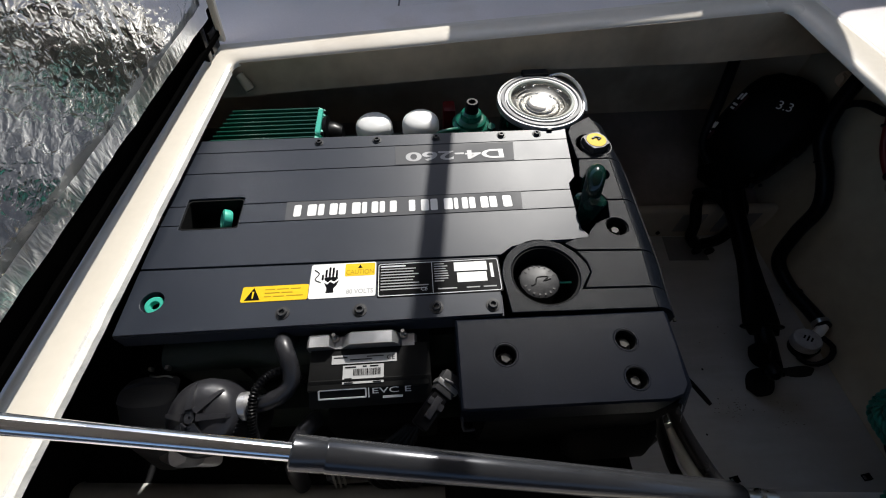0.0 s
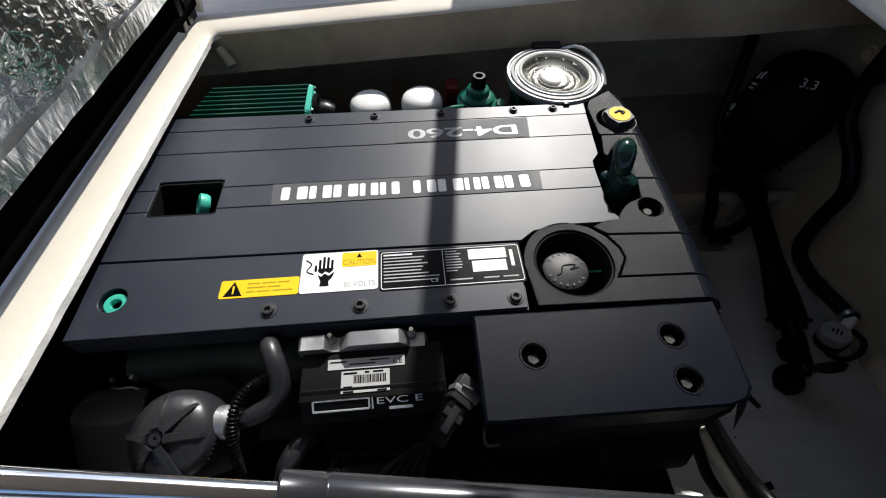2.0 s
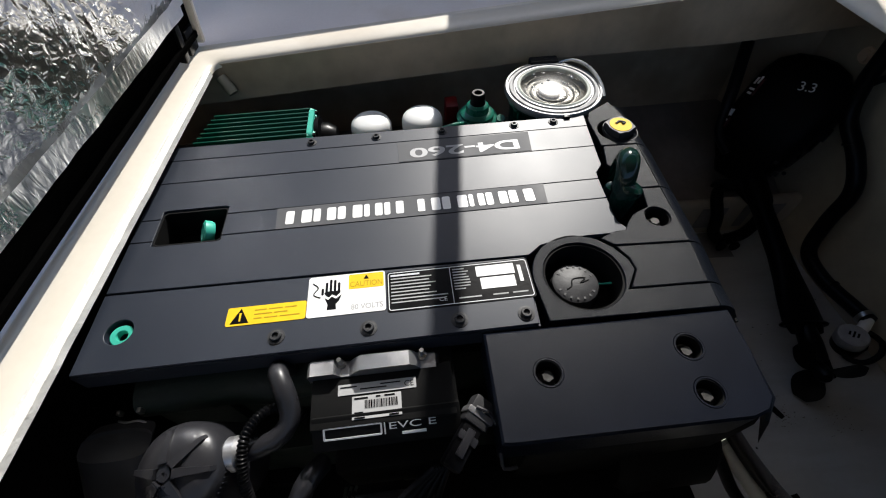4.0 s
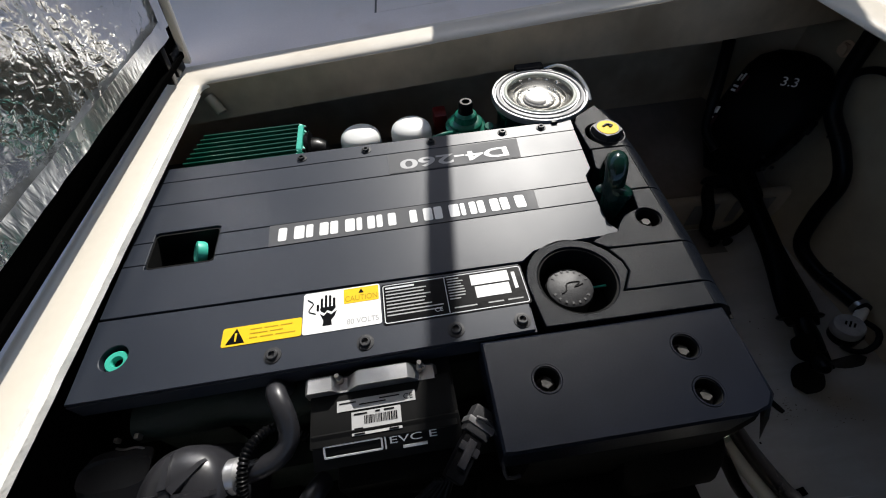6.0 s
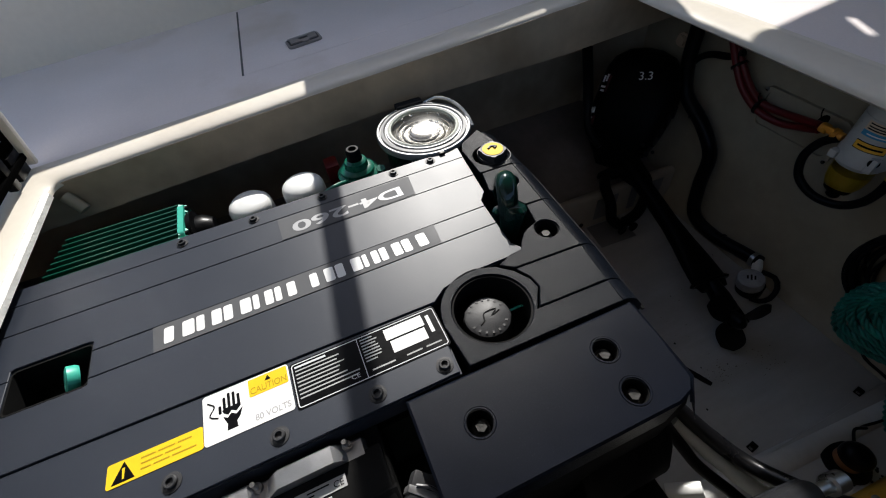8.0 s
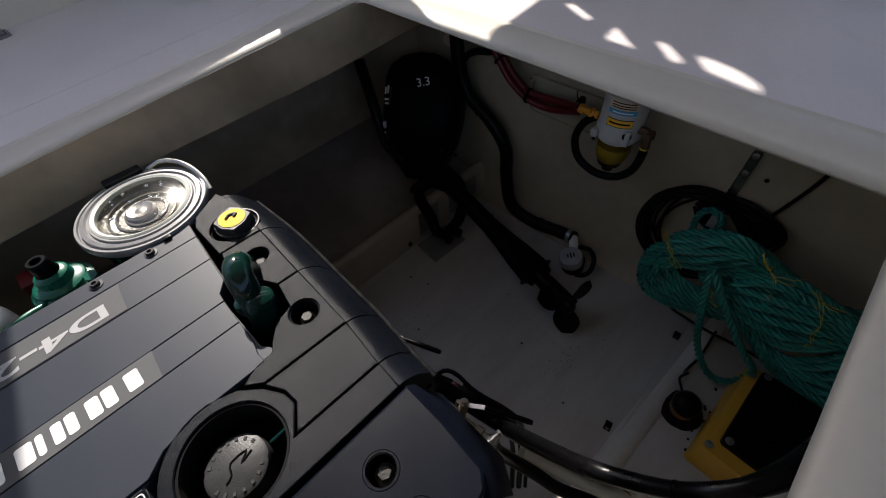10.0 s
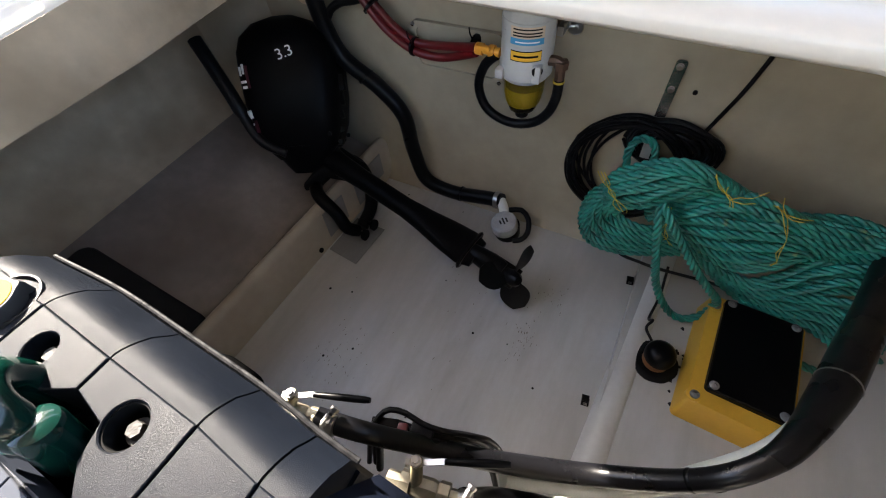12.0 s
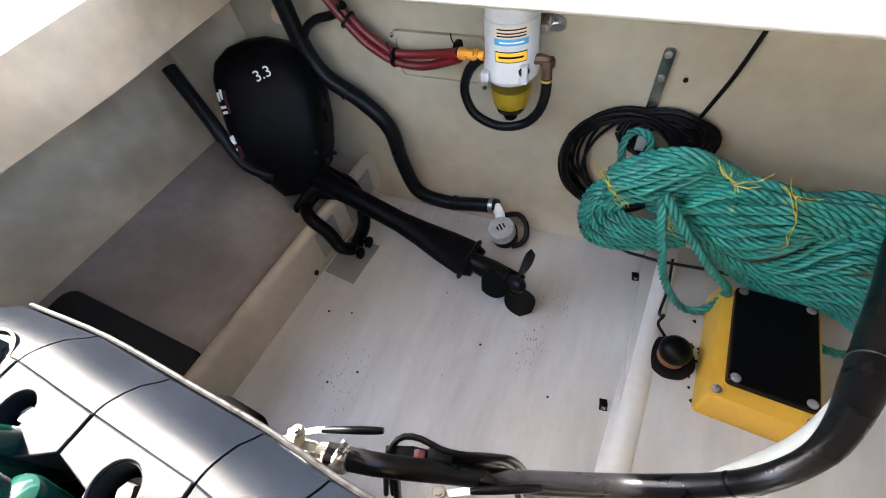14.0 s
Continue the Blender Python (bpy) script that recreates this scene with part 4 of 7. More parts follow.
def belt_guard():
    well, wr = (0.166, 0.244), 0.058
    e = 0.0011
    g = part("belt_guard", plate(B(), [(0.102, 0.176), (0.378, 0.168), (0.388, 0.30), (0.398, 0.50), (0.395, 0.625), (0.330, 0.652), (0.296, 0.640), (0.300, 0.520), (0.318, 0.388), (0.268, 0.336), (0.274, 0.315), (0.16, 0.3155), (0.115, 0.300), (0.100, 0.278)], 0.46, 0.530), GUARD, ENGINE, "black textured plastic belt guard")

    def top(pts, holes=()):
        part("panel", plate(B(), pts, 0.520, TOP, holes, edge=e), GUARD, g)
    arc = [(well[0] + 0.074 * math.cos(radians(a)), well[1] + 0.074 * math.sin(radians(a))) for a in range(72, 181, 12)]
    top([(0.098, 0.177), (0.334, 0.171), (0.337, 0.2085), (0.221, 0.2125), (0.242, 0.244), (0.240, 0.262), (0.226, 0.286), (0.205, 0.306)] + arc[1:], [circle(*well, wr, 40)])
    top([(0.226, 0.2145), (0.337, 0.2110), (0.345, 0.282), (0.230, 0.288), (0.2425, 0.265), (0.2445, 0.244)])
    top([(0.212, 0.3055), (0.231, 0.2905), (0.3455, 0.2845), (0.350, 0.400), (0.3185, 0.4015), (0.310, 0.359), (0.283, 0.3495), (0.267, 0.332), (0.258, 0.3185), (0.236, 0.3165)], [circle(0.318, 0.338, 0.020, 28)])
    top([(0.3185, 0.4040), (0.350, 0.4025), (0.356, 0.514), (0.292, 0.516), (0.281, 0.468), (0.300, 0.440)], [circle(0.326, 0.472, 0.017, 28)])
    top([(0.2895, 0.5185), (0.356, 0.5165), (0.362, 0.605), (0.350, 0.652), (0.300, 0.622), (0.290, 0.600)], [circle(0.3305, 0.560, 0.0325, 36)])
    # the sloping shoulder, in pieces between the grooves
    ys = [0.171, 0.210, 0.283, 0.4015, 0.515, 0.640]
    xs = [0.335, 0.337, 0.3455, 0.351, 0.357, 0.352]
    for (ya, yb), (xa, xb) in zip(zip(ys, ys[1:]), zip(xs, xs[1:])):
        bm = B()
        a, b = ya + 0.0012, yb - 0.0012
        rows = []
        for dx, z in ((-0.012, 0.54), (0.0, TOP - 0.001), (0.004, TOP - 0.0016), (0.009, TOP - 0.0034), (0.015, TOP - 0.0068), (0.022, TOP - 0.0120), (0.031, TOP - 0.0205), (0.040, 0.566), (0.046, 0.558), (0.048, 0.540), (0.048, 0.47), (-0.012, 0.47)):
            rows.append([bm.verts.new((xa + dx, a, z)), bm.verts.new((xb + dx, b, z))])
        n = len(rows)
        for i in range(n):
            p, q = rows[i - 1], rows[i]
            bm.faces.new((p[0], p[1], q[1], q[0]))
        bm.faces.new([r[0] for r in rows])
        bm.faces.new([r[1] for r in rows][::-1])
        part("shoulder", bm, GUARD, g, "", 25)
    part("rim_strip", tube(B(), [(0.384, 0.168, 0.548), (0.387, 0.21, 0.549), (0.3955, 0.283, 0.55), (0.401, 0.385, 0.55), (0.407, 0.515, 0.55), (0.403, 0.645, 0.548)], 0.0028, 8, 0.03), RIMBLACK, g, "worn shiny rim edge")
    part("flange", loft(B(), [((0.388, 0.315, 0.490), (1, 0, 0), (0, 0, 1), 0.004, 0.02), ((0.399, 0.345, 0.487), (1, 0, 0), (0, 0, 1), 0.009, 0.028), ((0.400, 0.375, 0.484), (1, 0, 0), (0, 0, 1), 0.010, 0.028), ((0.396, 0.405, 0.480), (1, 0, 0), (0, 0, 1), 0.008, 0.025), ((0.388, 0.422, 0.475), (1, 0, 0), (0, 0, 1), 0.004, 0.02)], 20, 3), UNLITBLACK, g, "rounded lower flange of the guard")
    part("skirt", box(B(), 0.12, 0.38, 0.19, 0.62, 0.20, 0.47, 0.03), DEEPSHADE, g)
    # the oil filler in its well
    part("well_wall", lathe(B(), [(wr, 0.0), (wr, 0.062), (wr - 0.003, 0.062), (wr - 0.003, 0.003), (0.0, 0.003)], (*well, 0.536), (0, 0, 1), 40), DEEPSHADE, g)
    cap = part("oil_cap", lathe(B(), [(0.036, 0.0), (0.036, 0.026), (0.034, 0.031), (0.030, 0.033), (0.0, 0.0335)], (well[0] - 0.006, well[1] + 0.002, 0.545), (0, 0, 1), 48,
                                lambda i, h: 1.0 if i % 8 else 0.975), CAPGREY, ENGINE, "dark grey oil filler cap with a raised symbol")
    for k in range(18):
        if k % 9 not in (0, 8):
            part("raised_bar", box(B(), 0.026, 0.030, -0.0016, 0.0016, 0.0325, 0.0338, 0, Matrix.Translation((well[0] - 0.006, well[1] + 0.002, 0.545)) @ pose(0, 0, 0, 0, 0, 20 * k)), CAPGREY, cap)
    z = 0.545 + 0.0335
    part("cap_symbol", tube(B(), [(0.144, 0.236, z), (0.152, 0.240, z), (0.157, 0.252, z), (0.176, 0.252, z), (0.166, 0.244, z), (0.180, 0.248, z)], 0.0012, 6, 0.004), BLACK, cap)
    part("cap_tether", box(B(), 0.190, 0.222, 0.2465, 0.2500, 0.560, 0.5625, 0.001), MINT, cap, "pale green seal tab")
    for x, y in ((0.318, 0.338), (0.326, 0.472)):
        part("bolt_well", lathe(B(), [(0.020, 0.0), (0.020, 0.058), (0.0185, 0.058), (0.0185, 0.002), (0.0, 0.002)], (x, y, 0.540), (0, 0, 1), 28), DEEPSHADE, g)
        hex_bolt(g, x, y, 0.580, 0.0095)
        part("sleeve", lathe(B(), [(0.0065, 0.0), (0.0065, 0.036)], (x, y, 0.541), (0, 0, 1), 16), STEEL, g)


def coolant_cap():
    c = (0.337, 0.558)
    cap = part("coolant_cap", lathe(B(), [(0.020, -0.02), (0.021, 0.004), (0.0255, 0.008), (0.0255, 0.020), (0.0235, 0.024), (0.0, 0.024)], (*c, 0.590), (0, 0, 1), 48,
                                    lambda i, h: 1.0 + 0.16 * max(0, math.cos(4 * 2 * math.pi * (i + 3) / 48)) ** 3), CAPGREY, ENGINE, "grey pressure cap with a yellow sticker")
    part("cap_sticker", lathe(B(), [(0.0205, 0.0), (0.0205, 0.0008), (0.0, 0.0008)], (*c, 0.614), (0, 0, 1), 32), YELLOW, cap, "round yellow sticker")
    part("sticker_symbol", tube(B(), [(0.329, 0.561, 0.615), (0.337, 0.566, 0.615), (0.346, 0.561, 0.615), (0.340, 0.558, 0.615)], 0.0026, 6, 0.003), BLACK, cap)
    part("cap_ring", lathe(B(), [(0.0335, 0.0), (0.0335, 0.006), (0.0315, 0.006), (0.0315, 0.0), (0.0335, 0.0)], (c[0] + 0.003, c[1], 0.596), (0.08, 0, 1), 40), CAPGREY, cap)
    part("cap_well", lathe(B(), [(0.0322, 0.0), (0.0322, 0.064), (0.031, 0.064), (0.031, 0.002), (0.0, 0.002)], (0.3305, 0.560, 0.532), (0, 0, 1), 36), DEEPSHADE, cap)


def lifting_eye():
    eye = part("lifting_eye", tube(B(), [(0.303, 0.458, 0.540), (0.301, 0.453, 0.605), (0.297, 0.443, 0.631), (0.291, 0.429, 0.644), (0.285, 0.414, 0.641), (0.282, 0.404, 0.627), (0.280, 0.397, 0.606), (0.279, 0.390, 0.580)],
                                   lambda t: 0.0165 + 0.0015 * math.sin(math.pi * t), 22, 0.006), DARKGREEN, ENGINE, "glossy dark green curved breather pipe")
    part("socket", lathe(B(), [(0.0185, -0.060), (0.0190, -0.010), (0.0175, -0.004), (0.0130, -0.001), (0.0, 0.0)], (0.290, 0.387, 0.625), (0.24, 0.02, 1), 28), DARKGREEN, eye, "rounded green pipe socket")
    part("side_boss", lathe(B(), [(0.0115, -0.050), (0.0120, -0.008), (0.0090, -0.001), (0.0, 0.001)], (0.267, 0.410, 0.606), (-0.2, -0.1, 1), 20), DARKGREEN, eye, "small green boss on the pipe")
    # near-black plate added as the shade deep in the notch
    part("notch_shade", plate(B(), [(0.262, 0.322), (0.274, 0.318), (0.30, 0.345), (0.316, 0.388), (0.300, 0.436), (0.288, 0.468), (0.266, 0.458)], 0.44, 0.46), DEEPSHADE, ENGINE, "black plate put in for the shade at the bottom of the notch")


def service_cover():
    e = 0.003
    holes = [circle(0.077, 0.109, 0.0165, 28), circle(0.264, 0.121, 0.0165, 28), circle(0.262, 0.0625, 0.0165, 28)]
    sc = part("service_cover", plate(B(), [(0.004, 0.034), (0.016, 0.032), (0.300, 0.028), (0.322, 0.034), (0.334, 0.048), (0.340, 0.110), (0.342, 0.166), (0.006, 0.171)], 0.535, 0.600, holes, edge=e), SERVICE, ENGINE,
              "black plastic service cover held by three bolts")
    bm = B()
    rows = []
    for (x, y, z) in ((0.340, 0.168, 0.596), (0.352, 0.166, 0.585), (0.385, 0.160, 0.50)):
        rows.append([bm.verts.new((x, y, z)), bm.verts.new((x - 0.006, 0.050, z)), bm.verts.new((x - 0.03, 0.026 - (0.6 - z) * 0.1, z))])
    for p, q in zip(rows, rows[1:]):
        for i in (0, 1):
            bm.faces.new((p[i], p[i + 1], q[i + 1], q[i]))
    part("cover_side", bm, SERVICE, sc)
    for x, y in ((0.077, 0.109), (0.264, 0.121), (0.262, 0.0625)):
        part("bolt_well", lathe(B(), [(0.0165, 0.0), (0.0165, 0.032), (0.0155, 0.032), (0.0135, 0.002), (0.0, 0.002)], (x, y, 0.5655), (0, 0, 1), 28), DEEPSHADE, sc)
        part("well_lip", lathe(B(), [(0.0165, 0.0), (0.0185, 0.0), (0.0185, 0.0012), (0.0165, 0.0012), (0.0165, 0.0)], (x, y, 0.5995), (0, 0, 1), 28), SERVICE, sc)
        hex_bolt(sc, x + 0.001, y - 0.001, 0.5800, 0.0095)
    # coloured near-black for the shade below the service cover
    part("pulley_housing", box(B(), 0.04, 0.36, 0.03, 0.20, 0.30, 0.545, 0.03), DEEPSHADE, ENGINE, "housing under the service cover, its shade put in as black")
    # added box that fills the shade low on the engine with black
    part("lower_shade_box", box(B(), -0.02, 0.335, -0.085, 0.06, 0.16, 0.34, 0.03), DEEPSHADE, ENGINE, "box low on the engine, black to fill the shade")
    part("alternator", lathe(B(), [(0.0, 0.0), (0.07, 0.0), (0.085, 0.02), (0.085, 0.14), (0.07, 0.16), (0.0, 0.16)], (0.20, 0.075, 0.36), (1, 0, 0), 28), DEEPSHADE, ENGINE, "black alternator body")
    bm = B()
    for i in range(14):
        a = radians(200 + 12 * i)
        box(bm, 0.350, 0.366, -0.006, 0.006, 0.078, 0.090, 0.002, Matrix.Translation((0, 0.075, 0.36)) @ Matrix.Rotation(a, 4, "X"))
    part("cooling_ribs", bm, BLACK, ENGINE)


def oil_cooler():
    oc = part("oil_cooler", box(B(), -0.520, -0.280, 0.630, 0.775, 0.455, 0.512, 0.006), DARKGREEN, ENGINE, "green finned oil cooler")
    for i in range(10):
        y = 0.634 + 0.0150 * i
        left, top = -0.522 + 0.004 * i, 0.566
        part("fin", plate(B(), [(left, 0.49), (-0.276, 0.49), (-0.270, top - 0.012), (-0.276, top), (left + 0.003, top)], y - 0.0016, y + 0.0016, m=XZ), FINSHADE, oc)
        part("fin_tip", plate(B(), [(-0.274, 0.500), (-0.262, 0.506), (-0.262, top - 0.010), (-0.276, top - 0.001)], y - 0.0034, y + 0.0034, m=XZ), MINT, oc, "bright green fin end")
    bm = B()
    lathe(bm, [(0.0, 0.0), (0.048, 0.0), (0.052, 0.004), (0.052, 0.012), (0.040, 0.016), (0.038, 0.030), (0.028, 0.046), (0.0, 0.050)], (-0.268, 0.722, 0.512), (1, 0, 0), 28)
    part("end_cap", bm, BLACK, oc, "black domed end cap")
    part("end_plate", plate(B(), rounded(0.672, 0.772, 0.460, 0.566, 0.012), -0.277, -0.266, m=YZ), MINT, oc, "bright green end plate")
    for y, z in ((0.683, 0.556), (0.762, 0.556), (0.683, 0.47), (0.762, 0.47)):
        part("bolt", lathe(B(), [(0.006, 0.0), (0.006, 0.006), (0.0, 0.006)], (-0.266, y, z), (1, 0, 0), 6), BLACK, oc)


def fuel_filters():
    for x, y, z in ((-0.147, 0.742, 0.532), (-0.031, 0.735, 0.541)):
        f = part("fuel_filter", lathe(B(), [(0.044, -0.13), (0.046, -0.12), (0.046, -0.012), (0.0455, -0.004), (0.043, 0.003), (0.037, 0.009), (0.026, 0.013), (0.0, 0.015)], (x, y, z), (0, 0, 1), 36), FILTER, ENGINE, "white spin-on filter canister")
        part("seat", lathe(B(), [(0.050, -0.150), (0.050, -0.128), (0.044, -0.126)], (x, y, z), (0, 0, 1), 28), GREEN, f, "green filter seat")


def priming_pump():
    c = (0.092, 0.724)
    p = part("priming_pump", lathe(B(), [(0.030, 0.46), (0.034, 0.50), (0.043, 0.530), (0.0455, 0.536), (0.0455, 0.542), (0.040, 0.545), (0.0375, 0.546), (0.0375, 0.552), (0.033, 0.555), (0.026, 0.557), (0.024, 0.570), (0.018, 0.575), (0.0, 0.575)], (*c, 0), (0, 0, 1), 32), GREEN, ENGINE, "green priming pump with a black knob")
    part("knob", lathe(B(), [(0.016, 0.572), (0.017, 0.576), (0.0155, 0.580), (0.0155, 0.596), (0.013, 0.600), (0.0085, 0.600), (0.0075, 0.592), (0.0, 0.592)], (*c, 0), (0, 0, 1), 24), BLACK, p, "black rubber knob")
    part("outlet", tube(B(), [(0.125, 0.700, 0.52), (0.133, 0.685, 0.545), (0.134, 0.678, 0.560)], 0.008, 12), GREEN, p)
    part("bracket", tube(B(), [(0.075, 0.705, 0.535), (0.045, 0.690, 0.548), (0.015, 0.672, 0.555), (-0.008, 0.660, 0.55)], 0.006, 10), GREEN, p)
    part("nut", lathe(B(), [(0.010, 0.0), (0.010, 0.012), (0.0, 0.012)], (0.134, 0.678, 0.556), (0, -0.3, 1), 6), GREEN, p)
    part("junction", box(B(), 0.030, 0.062, 0.80, 0.845, 0.44, 0.52, 0.006), REDHOSE, ENGINE, "dark red terminal block")


def strainer():
    c = (0.252, 0.714, 0.0)
    s = part("strainer_body", lathe(B(), [(0.0, 0.42), (0.080, 0.42), (0.085, 0.44), (0.089, 0.575), (0.099, 0.586), (0.099, 0.596), (0.092, 0.600)], c, (0, 0, 1), 48, None, False), DARKGREEN, ENGINE, "dark green strainer body")
    part("clamp_ring", lathe(B(), [(0.101, 0.592), (0.103, 0.595), (0.103, 0.603), (0.101, 0.606), (0.0975, 0.606), (0.0960, 0.603), (0.094, 0.603), (0.093, 0.607), (0.087, 0.608), (0.084, 0.605), (0.082, 0.605), (0.081, 0.608), (0.078, 0.608), (0.077, 0.604), (0.077, 0.594), (0.101, 0.592)], c, (0, 0, 1), 72), RINGSTEEL, s, "bright steel clamp ring")
    part("lid_rim", lathe(B(), [(0.0775, 0.600), (0.0775, 0.6085), (0.0745, 0.6105), (0.0705, 0.6085), (0.0700, 0.600)], c, (0, 0, 1), 64), BRAID, s, "milky plastic rim of the lid")
    part("clear_lid", lathe(B(), [(0.071, 0.604), (0.068, 0.608), (0.058, 0.611), (0.036, 0.614), (0.0, 0.615), (0.0, 0.612), (0.036, 0.611), (0.056, 0.608), (0.068, 0.604), (0.071, 0.604)], c, (0, 0, 1), 48), LIDPANE, s, "domed clear plastic lid").visible_shadow = False
    part("inner_bowl", lathe(B(), [(0.0705, 0.602), (0.068, 0.598), (0.060, 0.5935), (0.048, 0.5910), (0.0, 0.5895)], c, (0, 0, 1), 40, None, False), BASKET, s, "dull metal basket seen through the lid")
    for r, z in ((0.058, 0.5930), (0.046, 0.5908), (0.032, 0.5904)):
        part("basket_ring", lathe(B(), [(r, z), (r + 0.002, z + 0.003), (r - 0.001, z + 0.004), (r - 0.002, z), (r, z)], c, (0, 0, 1), 40), BASKET, s)
    part("basket_cup", lathe(B(), [(0.024, 0.5890), (0.024, 0.5965), (0.020, 0.5990), (0.012, 0.5965), (0.006, 0.5965), (0.0, 0.5995)], (c[0] - 0.006, c[1] + 0.004, 0), (0, 0, 1), 28), STEEL, s)
    rng = random.Random(17)
    for i in range(16):
        a, r = rng.uniform(0, 6.28), rng.uniform(0.012, 0.055)
        q = rng.uniform(0.0015, 0.0035)
        part("water_drop", lathe(B(), [(q, 0.0), (q * 0.8, q * 0.35), (q * 0.4, q * 0.55), (0.0, q * 0.6)], (c[0] + r * math.cos(a), c[1] + r * math.sin(a), 0.6155 - 0.0035 * (r / 0.055) ** 2), (0, 0, 1), 12), CLEAR, s, "condensation drop")
    part("clip", tube(B(), [(0.290, 0.815, 0.598), (0.318, 0.802, 0.612), (0.340, 0.775, 0.614), (0.352, 0.738, 0.610), (0.354, 0.700, 0.604), (0.350, 0.672, 0.598)], 0.0042, 8), STEEL, s, "bent steel wire clip")
    part("clip", box(B(), -0.006, 0.006, -0.004, 0.004, 0.0, 0.014, 0.001, Matrix.Translation((c[0] - 0.002, c[1] - 0.104, 0.592))), BLACK, s, "dark clip on the ring")
    part("hinge_block", box(B(), 0.225, 0.290, 0.806, 0.830, 0.585, 0.612, 0.004), RUBBERSHADE, s)


def control_unit():
    cu = part("control_unit", box(B(), -0.222, -0.036, 0.094, 0.178, 0.455, 0.567, 0.006), DEEPSHADE, ENGINE, "black engine control unit with a cast housing")
    bm = B()
    prof = [(-0.226, 0.566), (-0.226, 0.584), (-0.222, 0.588), (-0.192, 0.588), (-0.184, 0.576), (-0.174, 0.576), (-0.164, 0.587), (-0.158, 0.592), (-0.094, 0.592), (-0.087, 0.586), (-0.080, 0.574), (-0.060, 0.574), (-0.055, 0.566)]
    plate(bm, prof, 0.144, 0.166, m=XZ, edge=0.003)
    part("cast_rail", bm, ALLOY, cu, "grey cast alloy rail")
    slope = Matrix.Translation((-0.13, 0.150, 0.577)) @ pose(0, 0, 0, 3)
    part("face", box(B(), -0.092, 0.090, -0.068, -0.001, -0.012, -0.003, 0.002, slope), DEEPSHADE, cu)
    part("label_strip", box(B(), -0.058, 0.042, -0.030, -0.0165, -0.003, -0.002, 0, slope), LABELGREY, cu, "grey printed strip")
    for i, (a, b) in enumerate(((-0.055, -0.034), (-0.030, 0.004), (-0.004, 0.022))):
        part("print_bar", box(B(), a, b, -0.021 - 0.004 * (i % 2), -0.0195 - 0.004 * (i % 2), -0.0022, -0.0014, 0, slope), BLACK, cu)
    part("ce_mark", words(B(), "CE", 0.007, slope @ pose(0.033, -0.0235, -0.002), 0.0006, 0.012), BLACK, cu)
    part("part_label", box(B(), -0.040, 0.022, -0.061, -0.033, -0.003, -0.0018, 0, slope), LABELGREY, cu, "white bar-code label")
    rng = random.Random(7)
    x = -0.024
    while x < 0.017:
        w = rng.choice((0.0007, 0.0012, 0.0018))
        part("code_bar", box(B(), x, x + w, -0.049, -0.039, -0.0019, -0.0012, 0, slope), BLACK, cu)
        x += w + rng.choice((0.0008, 0.0012))
    for a, b, y in ((-0.037, -0.020, -0.036), (-0.010, -0.004, -0.0355), (0.001, 0.014, -0.0355), (-0.037, -0.026, -0.0535), (-0.037, -0.024, -0.0595), (0.006, 0.018, -0.0595)):
        part("print_bar", box(B(), a, b, y - 0.001, y + 0.001, -0.0019, -0.0012, 0, slope), BLACK, cu)
    low = Matrix.Translation((-0.136, 0.0785, 0.5635)) @ pose(0, 0, 0, 34)
    part("badge_frame", plate(B(), rounded(-0.070, 0.002, -0.0075, 0.0075, 0.002), 0.0, 0.003, [rounded(-0.068, 0.0, -0.0058, 0.0058, 0.001)], low), SILVER, cu, "silver outlined blank badge")
    part("badge_rule", box(B(), 0.0045, 0.006, -0.0075, 0.0075, 0.0, 0.003, 0, low), SILVER, cu)
    part("badge_lettering", words(B(), "EVC E", 0.0082, low @ pose(0.040, 0.002, 0.002), 0.001, 0.058), SILVER, cu, "silver raised lettering")
    part("print_bar", box(B(), 0.026, 0.056, -0.010, -0.007, 0.0, 0.0025, 0, low), SILVER, cu)
    for x in (-0.184, -0.077):
        part("stud", lathe(B(), [(0.006, 0.0), (0.006, 0.006), (0.003, 0.007), (0.003, 0.020), (0.0, 0.020)], (x, 0.160, 0.575), (0, 0, 1), 12), STEEL, cu)
    part("lower_box", box(B(), -0.215, -0.03, 0.052, 0.13, 0.34, 0.462, 0.01), DEEPSHADE, cu)
    part("badge_face", box(B(), -0.085, 0.100, -0.022, 0.020, -0.020, -0.0005, 0.003, low), DEEPSHADE, cu)


